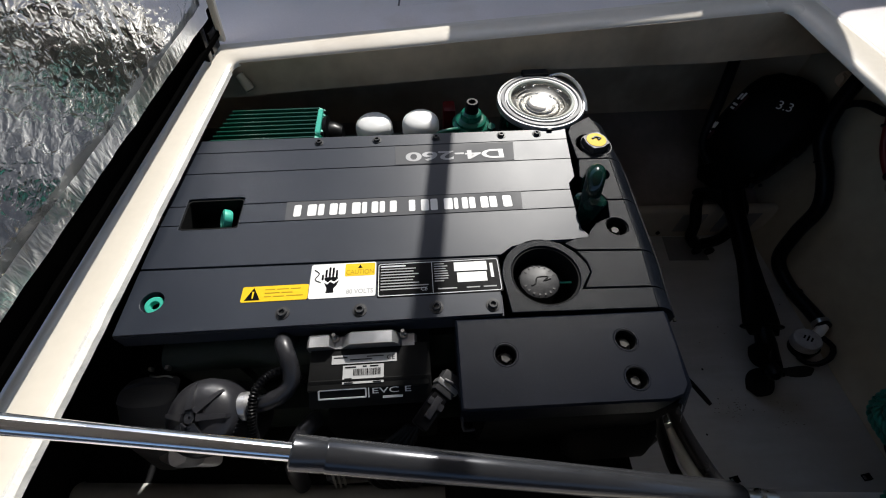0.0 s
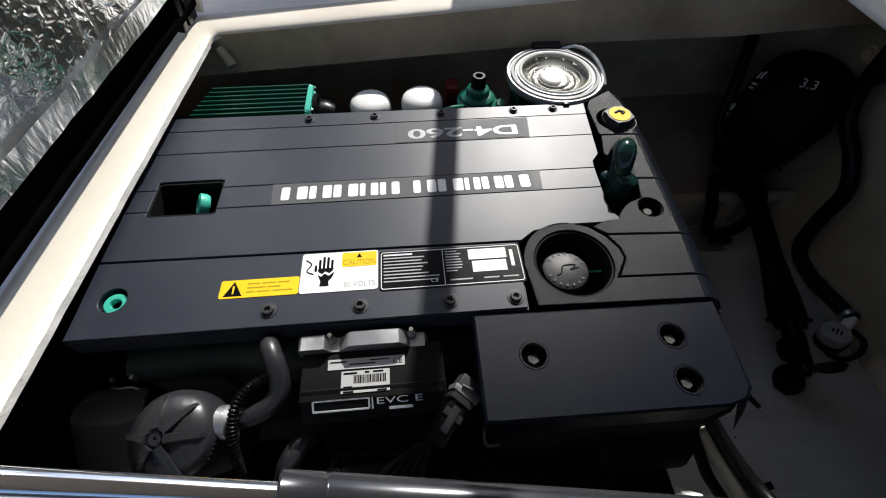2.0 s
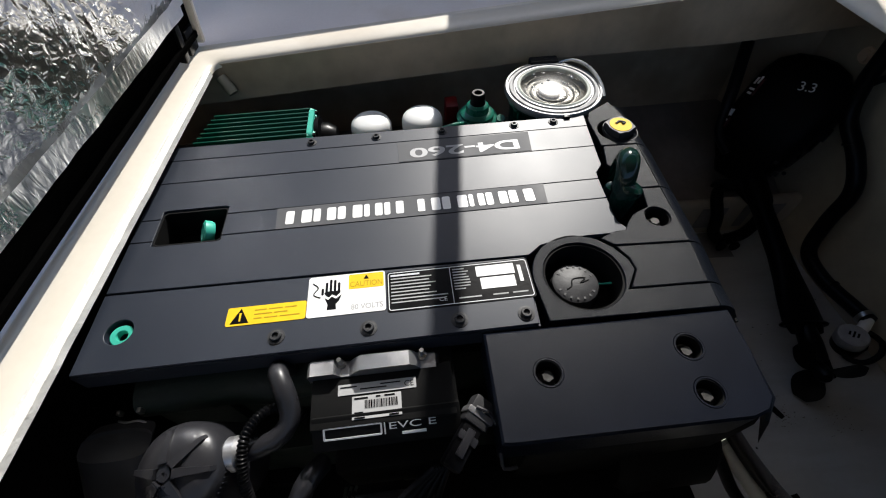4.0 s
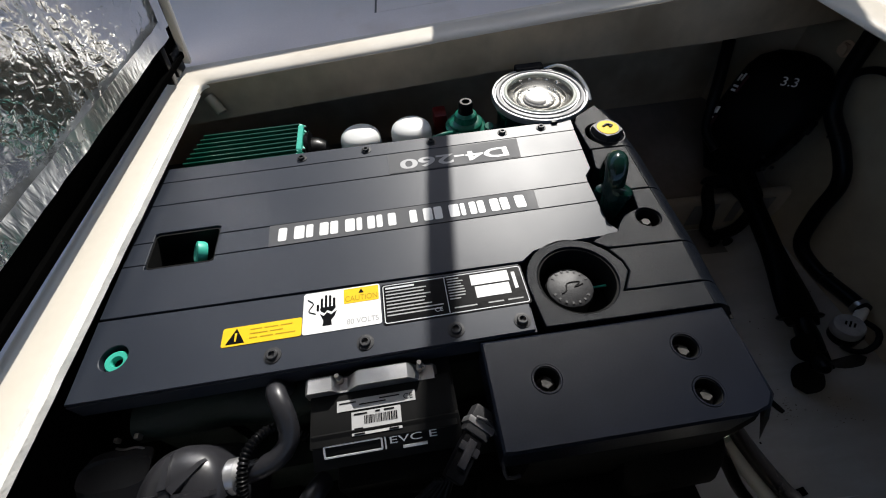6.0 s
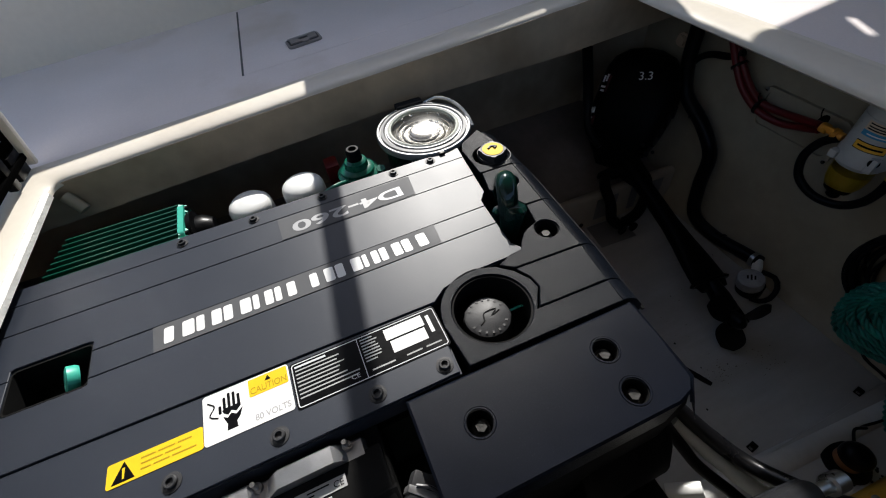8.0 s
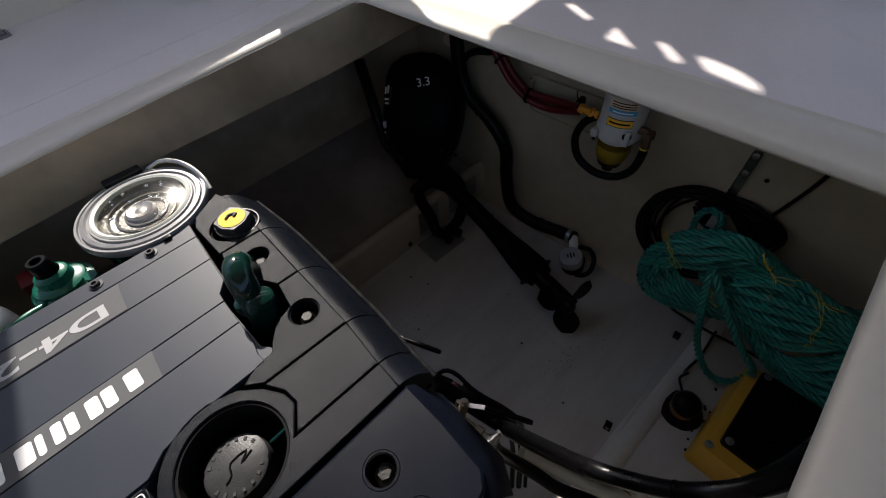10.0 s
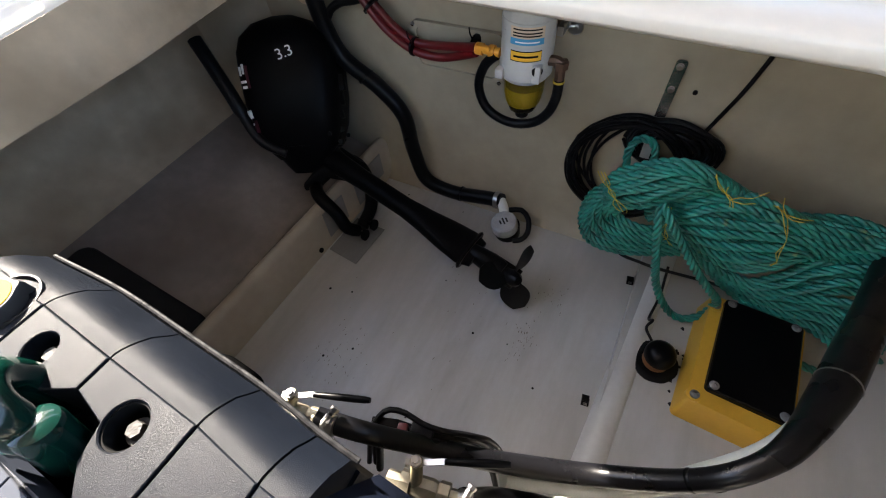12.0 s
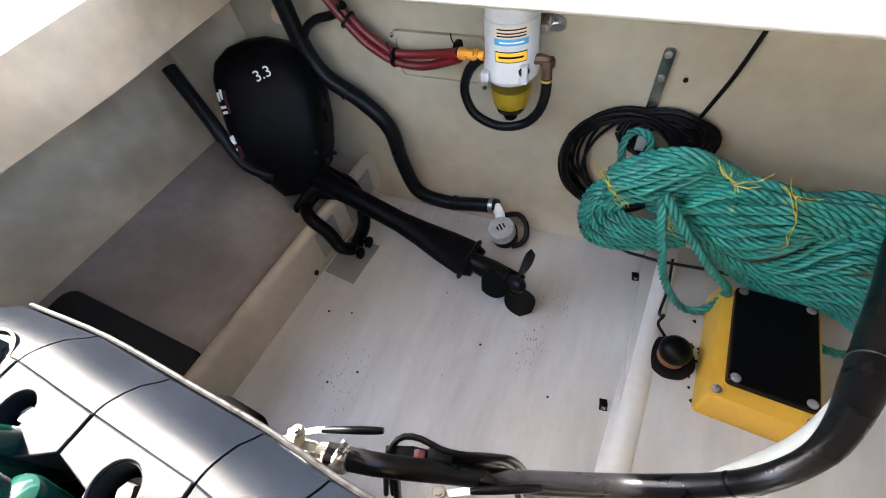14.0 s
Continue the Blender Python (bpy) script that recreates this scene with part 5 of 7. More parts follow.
def air_filter():
    c, ax = Vector((-0.376, 0.052, 0.585)), Vector((-0.12, -0.25, 1)).normalized()
    base = c - ax * 0.045
    af = part("air_filter", lathe(B(), [(0.050, -0.10), (0.054, -0.09), (0.055, 0.000), (0.0550, 0.012), (0.0528, 0.022), (0.047, 0.030), (0.033, 0.038), (0.017, 0.0420), (0.0, 0.0430)], base, ax, 44), GREYHOSE, ENGINE, "dark grey domed air filter with radial ribs")
    for i in range(12):
        t = 0.85 + 0.10 * i
        q = base + (frame_of(ax)[0] * math.cos(t) + frame_of(ax)[1] * math.sin(t)) * 0.0542 + ax * 0.010
        part("rim_tick", box(B(), -0.0006, 0.0006, -0.003, 0.0016, -0.007, 0.007, 0, Matrix.Translation(q) @ frame_matrix(ax, q - base)), GREYHOSE, af)
    u, v, a = frame_of(ax)
    for t in [radians(q) for q in (30, 90, 136, 190, 264, 326)]:
        d = u * math.cos(t) + v * math.sin(t)
        bm = B()
        s = d.cross(a) * 0.0050
        pts = [(0.010, 0.0415), (0.011, 0.0500), (0.013, 0.0500), (0.046, 0.0350), (0.0495, 0.0270), (0.028, 0.034)]
        fr = [bm.verts.new(base + d * r + a * h + s * (1.15 - r * 13)) for r, h in pts]
        bk = [bm.verts.new(base + d * r + a * h - s * (1.15 - r * 13)) for r, h in pts]
        bm.faces.new(fr)
        bm.faces.new(bk[::-1])
        for k in range(len(pts)):
            bm.faces.new((fr[k - 1], fr[k], bk[k], bk[k - 1]))
        part("rib", bm, GREYHOSE, af)
    part("boss", lathe(B(), [(0.008, 0.042), (0.008, 0.0475), (0.002, 0.0475), (0.0016, 0.045), (0.0, 0.045)], base, ax, 20), GREYHOSE, af)
    part("intake_hose", tube(B(), [(-0.266, 0.176, 0.545), (-0.266, 0.162, 0.578), (-0.259, 0.145, 0.587), (-0.250, 0.122, 0.577), (-0.250, 0.100, 0.562), (-0.268, 0.082, 0.555), (-0.300, 0.074, 0.552), (-0.325, 0.072, 0.550)], 0.0128, 20), GREYHOSE, ENGINE, "smooth grey bent intake hose")
    part("hose_collar", lathe(B(), [(0.017, 0.0), (0.0205, 0.004), (0.0205, 0.014), (0.017, 0.018)], (-0.308, 0.073, 0.551), (-1, -0.05, 0), 28), ALLOY, ENGINE, "pale hose clamp")
    part("conduit", tube(B(), [(-0.232, 0.105, 0.545), (-0.262, 0.118, 0.566), (-0.283, 0.105, 0.578), (-0.296, 0.082, 0.578), (-0.300, 0.050, 0.560), (-0.298, 0.020, 0.520), (-0.290, 0.0, 0.46)], 0.0062, 12, 0.0014, ribs=0.0009, pitch=0.0046), BLACK, ENGINE, "black corrugated conduit")
    part("drain_hose", tube(B(), [(-0.222, 0.060, 0.50), (-0.232, 0.040, 0.52), (-0.246, 0.018, 0.51), (-0.256, -0.005, 0.47), (-0.260, -0.02, 0.40)], 0.0135, 16), GREYHOSE, ENGINE, "short grey bent hose")
    part("duct", loft(B(), [((-0.485, 0.125, 0.52), (1, 0, 0), (0, 1, 0), 0.042, 0.014), ((-0.487, 0.108, 0.525), (1, 0, 0), (0, 1, 0), 0.046, 0.020), ((-0.492, 0.070, 0.48), (1, 0, 0), (0, 1, 0), 0.044, 0.03), ((-0.495, 0.05, 0.38), (1, 0, 0), (0, 1, 0), 0.04, 0.03)], 24, 3.0), CAPGREY, ENGINE, "black rubber intake duct")
    part("clamp_bolt", box(B(), -0.497, -0.492, 0.146, 0.152, 0.52, 0.530, 0.001), STEEL, ENGINE)
    part("clamp_bolt", box(B(), -0.470, -0.464, 0.146, 0.153, 0.52, 0.531, 0.001), STEEL, ENGINE)
    part("clamp_band", tube(B(), [(-0.495, 0.140, 0.522), (-0.482, 0.136, 0.525), (-0.466, 0.137, 0.523), (-0.452, 0.131, 0.518)], 0.0016, 8, 0.004), STEEL, ENGINE)
    part("lower_pipe", loft(B(), [((-0.47, 0.035, 0.44), (1, 0, 0), (0, 1, 0.4), 0.022, 0.012), ((-0.44, 0.030, 0.45), (1, 0, 0), (0, 1, 0.4), 0.03, 0.018), ((-0.41, 0.025, 0.43), (1, 0, 0), (0, 1, 0.4), 0.02, 0.012)], 16, 3), ALLOY, ENGINE, "grey alloy bracket")


def wiring():
    m = Matrix.Translation((-0.030, 0.060, 0.560)) @ pose(0, 0, 0, 20, 0, 52)
    pl = part("connector", box(B(), -0.045, 0.018, -0.012, 0.012, -0.010, 0.010, 0.003, m), BLACK, ENGINE, "dark grey plug connector")
    part("collar", box(B(), 0.010, 0.045, -0.016, 0.016, -0.013, 0.013, 0.003, m), CAPGREY, pl)
    part("clip", box(B(), -0.030, 0.004, -0.005, 0.005, 0.010, 0.014, 0.001, m), GREYHOSE, pl)
    part("clip", box(B(), -0.012, -0.002, -0.013, 0.013, 0.008, 0.0125, 0.001, m), GREYHOSE, pl)
    part("clip", box(B(), 0.020, 0.028, -0.018, 0.018, -0.014, 0.0145, 0.001, m), ALLOY, pl)
    part("wire_lead", tube(B(), [(-0.016, 0.085, 0.578), (0.000, 0.075, 0.575), (0.008, 0.055, 0.565), (0.006, 0.030, 0.556), (0.008, 0.018, 0.55), (0.024, 0.018, 0.55)], 0.0024, 8, 0.006), GREYHOSE, ENGINE, "grey sheathed lead")
    rng = random.Random(11)
    for k in range(5):
        x = -0.075 - 0.012 * k
        part("wire_lead", tube(B(), [(-0.058 - 0.004 * k, 0.030, 0.545), (x, 0.0, 0.52), (x - 0.01, -0.03, 0.47 + 0.01 * k), (x + 0.01, -0.03, 0.40), (x + 0.02, 0.02, 0.34)], 0.0045, 10, 0.008), BLACK, ENGINE, "black wire")
    for k in range(3):
        part("ground_strap", tube(B(), [(-0.196 + 0.007 * k, 0.032, 0.47), (-0.196 + 0.006 * k, 0.015, 0.482), (-0.198 + 0.008 * k, -0.012, 0.47), (-0.200 + 0.008 * k, -0.03, 0.42)], 0.002, 8, 0.005), STEEL, ENGINE, "tinned braid strand")
    part("fuse_box", box(B(), -0.22, -0.08, -0.02, 0.03, 0.36, 0.42, 0.008), GREYHOSE, ENGINE, "grey fuse box")


engine_block()
top_cover()
belt_guard()
coolant_cap()
lifting_eye()
service_cover()
oil_cooler()
fuel_filters()
priming_pump()
strainer()
control_unit()
air_filter()
wiring()


# ---- the forward part of the bay ----
def outboard_motor():
    ob = thing("outboard_motor", "small black outboard motor lying across the stringer", "outboard motor")
    a0, a1 = Vector((0.965, 0.835, 0.185)), Vector((1.128, 0.925, 0.462))
    c = (a1 - a0).normalized()
    u = Vector((c.y, -c.x, 0)).normalized()
    v = u.cross(c).normalized()
    if v.z < 0:
        v = -v
    length = (a1 - a0).length

    def ring(s, a, b, off=0.0):
        return (a0 + c * (s * length) + v * off, u, v, a, b)
    cowl = part("cowl", loft(B(), [ring(0.02, 0.070, 0.064), ring(0.10, 0.092, 0.080), ring(0.25, 0.109, 0.096), ring(0.45, 0.119, 0.105), ring(0.66, 0.120, 0.106), ring(0.80, 0.117, 0.102), ring(0.90, 0.105, 0.094), ring(0.985, 0.074, 0.074), ring(1.035, 0.030, 0.040), ring(1.04, 0.022, 0.030)], 40, 4.6), COWL, ob, "glossy black engine cowl")
    part("pan", loft(B(), [ring(-0.10, 0.045, 0.044), ring(-0.03, 0.062, 0.058), ring(0.04, 0.076, 0.070), ring(0.08, 0.080, 0.072)], 32, 2.8), COWL, ob, "matt black lower pan")
    part("seam", loft(B(), [ring(0.105, 0.096, 0.083), ring(0.115, 0.098, 0.085), ring(0.125, 0.098, 0.085)], 40, 3.6), COWL, cowl)
    face = Matrix.Translation(a0 + c * (0.770 * length) + v * 0.1065 + u * 0.018) @ Matrix((u, c, v)).transposed().to_4x4() @ pose(0, 0, 0, 5, 0, 14)
    part("power_lettering", words(B(), "3.3", 0.023, face, 0.001, 0.038), SILVER, cowl, "white power figure")
    w_ = (v * 0.905 - u * 0.426).normalized()
    side = Matrix.Translation(a0 + c * (0.62 * length) - u * 0.095 + v * 0.097) @ Matrix((c.cross(w_), c, w_)).transposed().to_4x4()
    for dx, dy, w, h, m in ((0.004, 0.022, 0.005, 0.022, WHITE), (-0.006, 0.018, 0.005, 0.020, WHITE), (0.0, -0.006, 0.016, 0.006, WHITE), (0.001, -0.018, 0.013, 0.006, WHITE), (0.014, 0.004, 0.006, 0.050, DECALRED), (-0.004, -0.080, 0.006, 0.020, WHITE), (-0.014, -0.082, 0.006, 0.020, WHITE), (-0.010, -0.104, 0.017, 0.006, WHITE), (-0.010, -0.116, 0.015, 0.006, WHITE), (0.004, -0.110, 0.006, 0.030, DECALRED)):
        part("decal_block", box(B(), dx - w / 2, dx + w / 2, dy - h / 2, dy + h / 2, -0.020, 0.0015 + 0.05 * min(0.0, dy + 0.02), 0.0, side), m, cowl, "plain decal block")
    leg0, leg1 = Vector((0.985, 0.800, 0.195)), Vector((0.906, 0.250, 0.083))
    d = (leg1 - leg0).normalized()
    lu = d.cross(Vector((0, 0, 1))).normalized()
    lv = lu.cross(d).normalized()

    def leg(s, a, b):
        return (leg0.lerp(leg1, s), lu, lv, a, b)
    part("leg", loft(B(), [leg(0.0, 0.040, 0.040), leg(0.10, 0.030, 0.030), leg(0.25, 0.026, 0.026), leg(0.50, 0.026, 0.027), leg(0.62, 0.034, 0.026), leg(0.74, 0.046, 0.022), leg(0.84, 0.052, 0.018), leg(0.90, 0.040, 0.016)], 24, 2.2), COWL, ob, "glossy black drive leg")
    part("cavitation_plate", loft(B(), [leg(0.850, 0.056, 0.024), leg(0.858, 0.060, 0.027), leg(0.866, 0.056, 0.024)], 24, 2.6), BLACK, ob)
    tor = leg0.lerp(leg1, 0.95)
    part("gear_case", lathe(B(), [(0.0, -0.075), (0.012, -0.070), (0.022, -0.045), (0.026, 0.0), (0.025, 0.035), (0.022, 0.045), (0.0, 0.045)], tor, d, 24), BLACK, ob)
    part("skeg", box(B(), -0.004, 0.004, -0.030, 0.030, 0.0, 0.085, 0.003, Matrix.Translation(tor + d * 0.0) @ frame_matrix(d, lu)), BLACK, ob)
    hub = Vector((0.897, 0.212, 0.078))
    axis = Vector((-0.42, -0.72, 0.55)).normalized()
    prop = part("propeller", lathe(B(), [(0.0, -0.025), (0.018, -0.025), (0.020, 0.0), (0.018, 0.025), (0.010, 0.036), (0.0, 0.038)], hub, axis, 24), RUBBER, ob, "black three-bladed propeller")
    pu, pv, pa = frame_of(axis)
    for k in range(3):
        t = 2 * math.pi * k / 3 + 0.36
        r = pu * math.cos(t) + pv * math.sin(t)
        s = pa.cross(r)
        bm = B()
        top, bot = [], []
        for i in range(9):
            rr = 0.012 + 0.076 * i / 8
            w = 0.033 * math.sin(math.pi * (0.14 + 0.74 * i / 8)) + 0.003
            pitch = radians(48 - 26 * i / 8)
            dirw = s * math.cos(pitch) + pa * math.sin(pitch)
            nn = r.cross(dirw).normalized()
            row_t, row_b = [], []
            for j in range(7):
                q = -1 + 2 * j / 6
                p = hub + r * rr + dirw * (w * q + 0.008 * i / 8)
                th = 0.0032 * (1 - q * q * 0.8) * (1 - 0.5 * i / 8)
                row_t.append(bm.verts.new(p + nn * th))
                row_b.append(bm.verts.new(p - nn * th))
            top.append(row_t)
            bot.append(row_b)
        for i in range(8):
            for j in range(6):
                bm.faces.new((top[i][j], top[i][j + 1], top[i + 1][j + 1], top[i + 1][j]))
                bm.faces.new((bot[i][j], bot[i + 1][j], bot[i + 1][j + 1], bot[i][j + 1]))
            bm.faces.new((top[i][0], top[i + 1][0], bot[i + 1][0], bot[i][0]))
            bm.faces.new((top[i][6], bot[i][6], bot[i + 1][6], top[i + 1][6]))
        bm.faces.new([*top[8], *bot[8][::-1]])
        part("blade", bm, RUBBER, prop)
    part("tiller", tube(B(), [(0.905, 0.840, 0.250), (0.890, 0.900, 0.290), (0.921, 0.972, 0.390), (0.951, 1.045, 0.489)], lambda t: 0.013 if t < 0.45 else 0.0170, 16), RUBBER, ob, "black rubber tiller grip")
    part("clamp_bracket", tube(B(), [(0.955, 0.775, 0.165), (0.915, 0.790, 0.150), (0.880, 0.755, 0.150), (0.868, 0.700, 0.118), (0.862, 0.672, 0.075), (0.880, 0.652, 0.055)], 0.018, 12), BLACK, ob, "black transom clamp arm")
    part("clamp_bracket", tube(B(), [(1.020, 0.770, 0.165), (1.030, 0.730, 0.145), (1.010, 0.690, 0.110), (0.960, 0.660, 0.070), (0.890, 0.650, 0.055)], 0.018, 12), BLACK, ob, "black transom clamp arm")
    part("clamp_plate", loft(B(), [((0.900, 0.800, 0.160), (1, 0, 0), (0, 0, 1), 0.020, 0.016), ((0.940, 0.790, 0.165), (1, 0, 0.1), (0, 0.2, 1), 0.05, 0.022), ((0.985, 0.770, 0.175), (1, 0, 0), (0, 0.2, 1), 0.05, 0.028), ((1.0, 0.700, 0.150), (1, 0, 0), (0, 0.4, 1), 0.030, 0.022)], 18, 3), COWL, ob, "black swivel bracket")
    for x, y, z in ((0.872, 0.648, 0.055), (0.908, 0.640, 0.062)):
        part("clamp_screw", lathe(B(), [(0.006, -0.03), (0.006, 0.02), (0.016, 0.02), (0.016, 0.026), (0.0, 0.026)], (x, y, z), (0, -1, 0.1), 14), BLACK, ob)
    # fasteners and castings along the open side of the power head
    rng = random.Random(3)
    for i in range(7):
        f = i / 6
        q = a0 + c * (0.55 - 0.62 * f) * length + u * (0.118 - 0.050 * f) + v * (0.030 - 0.01 * f)
        part("casting_lug", box(B(), -0.012, 0.012, -0.014, 0.014, -0.018, 0.018 + 0.008 * rng.random(), 0.004, Matrix.Translation(q) @ frame_matrix(c, u) @ pose(0, 0, 0, rng.uniform(-20, 20), rng.uniform(-20, 20), 0)), COWL, ob)
    part("cowl_latch", box(B(), -0.010, 0.010, -0.022, 0.022, 0.0, 0.014, 0.003, Matrix.Translation(a0 + c * (0.10 * length) + u * 0.085 + v * 0.03) @ frame_matrix(c, u)), BLACK, cowl)
    for i in range(14):
        p = leg0 + Vector((rng.uniform(-0.04, 0.08), rng.uniform(-0.06, 0.08), rng.uniform(0.02, 0.10)))
        part("bolt", lathe(B(), [(0.006, 0.0), (0.006, 0.006), (0.0, 0.007)], p, v, 6), STEEL if i % 3 == 0 else BLACK, ob)
    return ob


def fuel_separator():
    fs = thing("fuel_separator", "white fuel filter separator with an amber bowl, screwed to the bulkhead", "fuel filter")
    c = (1.112, 0.289, 0.032)
    part("canister", lathe(B(), [(0.0, 0.592), (0.044, 0.592), (0.047, 0.590), (0.048, 0.586), (0.048, 0.552), (0.049, 0.551), (0.049, 0.470), (0.051, 0.466), (0.051, 0.446), (0.047, 0.442), (0.044, 0.436), (0.0, 0.436)], c, (0, 0, 1), 44), CANISTER, fs, "white painted metal head")
    part("lug", box(B(), 1.060, 1.078, 0.317, 0.333, 0.478, 0.496, 0.003), CANISTER, fs)
    part("lug", box(B(), 1.066, 1.082, 0.246, 0.262, 0.478, 0.512, 0.003), CANISTER, fs)
    part("port", lathe(B(), [(0.010, 0.0), (0.010, 0.004), (0.0, 0.004)], (1.072, 0.254, 0.502), (-1, -0.6, 0), 16), BLACK, fs, "dark open port")
    part("bowl", lathe(B(), [(0.040, 0.437), (0.040, 0.405), (0.037, 0.385), (0.028, 0.362), (0.014, 0.355), (0.0, 0.354)], c, (0, 0, 1), 36), FUEL, fs, "amber see-through bowl")
    part("fuel", lathe(B(), [(0.0, 0.415), (0.036, 0.415), (0.036, 0.402), (0.033, 0.386), (0.025, 0.374), (0.0, 0.368)], c, (0, 0, 1), 32), mat("fuel", (0.55, 0.42, 0.06), 0.2, vary=0.1, bump=0), fs, "yellow fuel")
    part("drain", lathe(B(), [(0.015, 0.362), (0.014, 0.342), (0.008, 0.336), (0.0, 0.336)], c, (0, 0, 1), 16), BLACK, fs, "black drain cock")

    def wrap(name, z0, z1, a0, a1, m, r=0.0496, label=""):
        bm, rows = B(), []
        for i in range(17):
            t = radians(a0 + (a1 - a0) * i / 16)
            rows.append([bm.verts.new((c[0] + r * math.cos(t), c[1] + r * math.sin(t), z + c[2])) for z in (z0, z1)])
        for p, q in zip(rows, rows[1:]):
            bm.faces.new((p[0], q[0], q[1], p[1]))
        part(name, bm, m, fs, label)
    wrap("label", 0.5280, 0.5480, 160, 232, mat("label_tan", (0.62, 0.48, 0.34), 0.5, vary=0.05, bump=0), 0.0496, "tan printed label")
    wrap("label", 0.5165, 0.5280, 160, 232, BLUE, 0.0496, "blue printed label")
    wrap("label_edge", 0.4860, 0.5060, 162, 230, BLACK, 0.0496)
    wrap("label", 0.4878, 0.5042, 163, 229, mat("label_orange", (0.86, 0.46, 0.04), 0.45, vary=0.05, bump=0), 0.0500, "orange warning label")
    for z in (0.5435, 0.5375, 0.5325):
        wrap("print_bar", z - 0.0012, z + 0.0012, 166, 226, BLACK, 0.0500)
    wrap("print_bar", 0.5205, 0.5230, 172, 222, WHITE, 0.0500)
    wrap("print_bar", 0.4940, 0.4980, 170, 222, BLACK, 0.0504)
    part("bracket", box(B(), 1.120, 1.186, 0.228, 0.240, 0.545, 0.562, 0.002), STEEL, fs)
    part("mount_washer", lathe(B(), [(0.014, 0.0), (0.014, 0.003), (0.0065, 0.003), (0.0065, 0.010), (0.0, 0.010)], (1.186, 0.222, 0.534), (-1, 0, 0), 20), STEEL, fs, "grey washer and bolt")
    part("bracket_arm", tube(B(), [(1.176, 0.222, 0.540), (1.172, 0.240, 0.538), (1.168, 0.256, 0.532), (1.158, 0.262, 0.520)], 0.0035, 8, 0.006), STEEL, fs)
    part("bolt", lathe(B(), [(0.009, 0.0), (0.009, 0.010), (0.0, 0.012)], (1.108, 0.289, 0.584), (0, 0, 1), 6), STEEL, fs)
    valve = part("inlet_valve", lathe(B(), [(0.009, 0.0), (0.009, 0.010), (0.012, 0.011), (0.012, 0.022), (0.008, 0.024), (0.008, 0.034), (0.0115, 0.035), (0.0115, 0.050), (0.009, 0.052)], (1.108, 0.342, 0.502), (0, 1, 0.02), 12), ORANGE, fs, "orange brass shut-off valve")
    part("valve_tap", box(B(), 1.090, 1.100, 0.358, 0.384, 0.508, 0.518, 0.003), ORANGE, valve)
    part("loop_hose", tube(B(), [(1.105, 0.348, 0.498), (1.106, 0.372, 0.474), (1.108, 0.388, 0.425), (1.109, 0.374, 0.376), (1.109, 0.340, 0.353), (1.108, 0.300, 0.349), (1.108, 0.258, 0.364), (1.107, 0.230, 0.398), (1.105, 0.219, 0.440), (1.105, 0.219, 0.474)], 0.0100, 16), RUBBER, fs, "thick black rubber fuel hose")
    part("elbow", tube(B(), [(1.105, 0.219, 0.468), (1.105, 0.220, 0.496), (1.105, 0.222, 0.506), (1.106, 0.232, 0.508), (1.106, 0.246, 0.506)], 0.0100, 8), TARNISH, fs, "brown tarnished elbow")
    part("elbow_nut", lathe(B(), [(0.0135, 0.0), (0.0135, 0.014)], (1.105, 0.219, 0.496), (0, 0, 1), 6), TARNISH, fs, "brown tarnished nut")
    part("hose_band", lathe(B(), [(0.0112, 0.0), (0.0112, 0.004)], (1.105, 0.219, 0.468), (0, 0, 1), 18), TWINE, fs, "yellow band")


def red_hoses():
    for line in ([(1.150, 0.745, 0.640), (1.150, 0.689, 0.568), (1.150, 0.655, 0.532), (1.150, 0.618, 0.496), (1.148, 0.565, 0.468), (1.145, 0.508, 0.470), (1.130, 0.440, 0.486), (1.112, 0.395, 0.502)],
                 [(1.140, 0.738, 0.628), (1.140, 0.686, 0.556), (1.140, 0.655, 0.516), (1.140, 0.618, 0.480), (1.142, 0.562, 0.450), (1.142, 0.499, 0.446), (1.132, 0.440, 0.466), (1.114, 0.396, 0.490)]):
        solid("fuel_hose", tube(B(), line, 0.0092, 14), REDHOSE, "dark red rubber fuel hose along the bulkhead", "hose", group="red fuel hoses")
    for y, z in ((0.562, 0.459), (0.412, 0.489), (0.662, 0.532)):
        tie = solid("cable_tie", lathe(B(), [(0.0205, -0.0025), (0.0205, 0.0025)], (1.144, y, z), (0.1, 1, 0.85 if y > 0.6 else 0.05), 18), BLACK, "black plastic tie round two red hoses", "cable tie", group="hose ties")
        part("tie_tail", tube(B(), [(1.132, y, z + 0.016), (1.128, y + 0.004, z + 0.030), (1.130, y + 0.006, z + 0.040)], 0.0016, 6, 0.005), BLACK, tie)
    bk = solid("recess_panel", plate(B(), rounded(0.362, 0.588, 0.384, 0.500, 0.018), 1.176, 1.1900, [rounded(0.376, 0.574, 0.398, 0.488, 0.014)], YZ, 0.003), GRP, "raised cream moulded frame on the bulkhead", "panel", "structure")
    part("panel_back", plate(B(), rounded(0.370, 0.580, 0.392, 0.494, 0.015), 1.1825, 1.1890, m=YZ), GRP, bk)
    for y, z in ((0.369, 0.392), (0.580, 0.492)):
        part("screw", lathe(B(), [(0.005, 0.0), (0.005, 0.002), (0.0, 0.003)], (1.1755, y, z), (-1, 0, 0), 12), STEEL, bk)


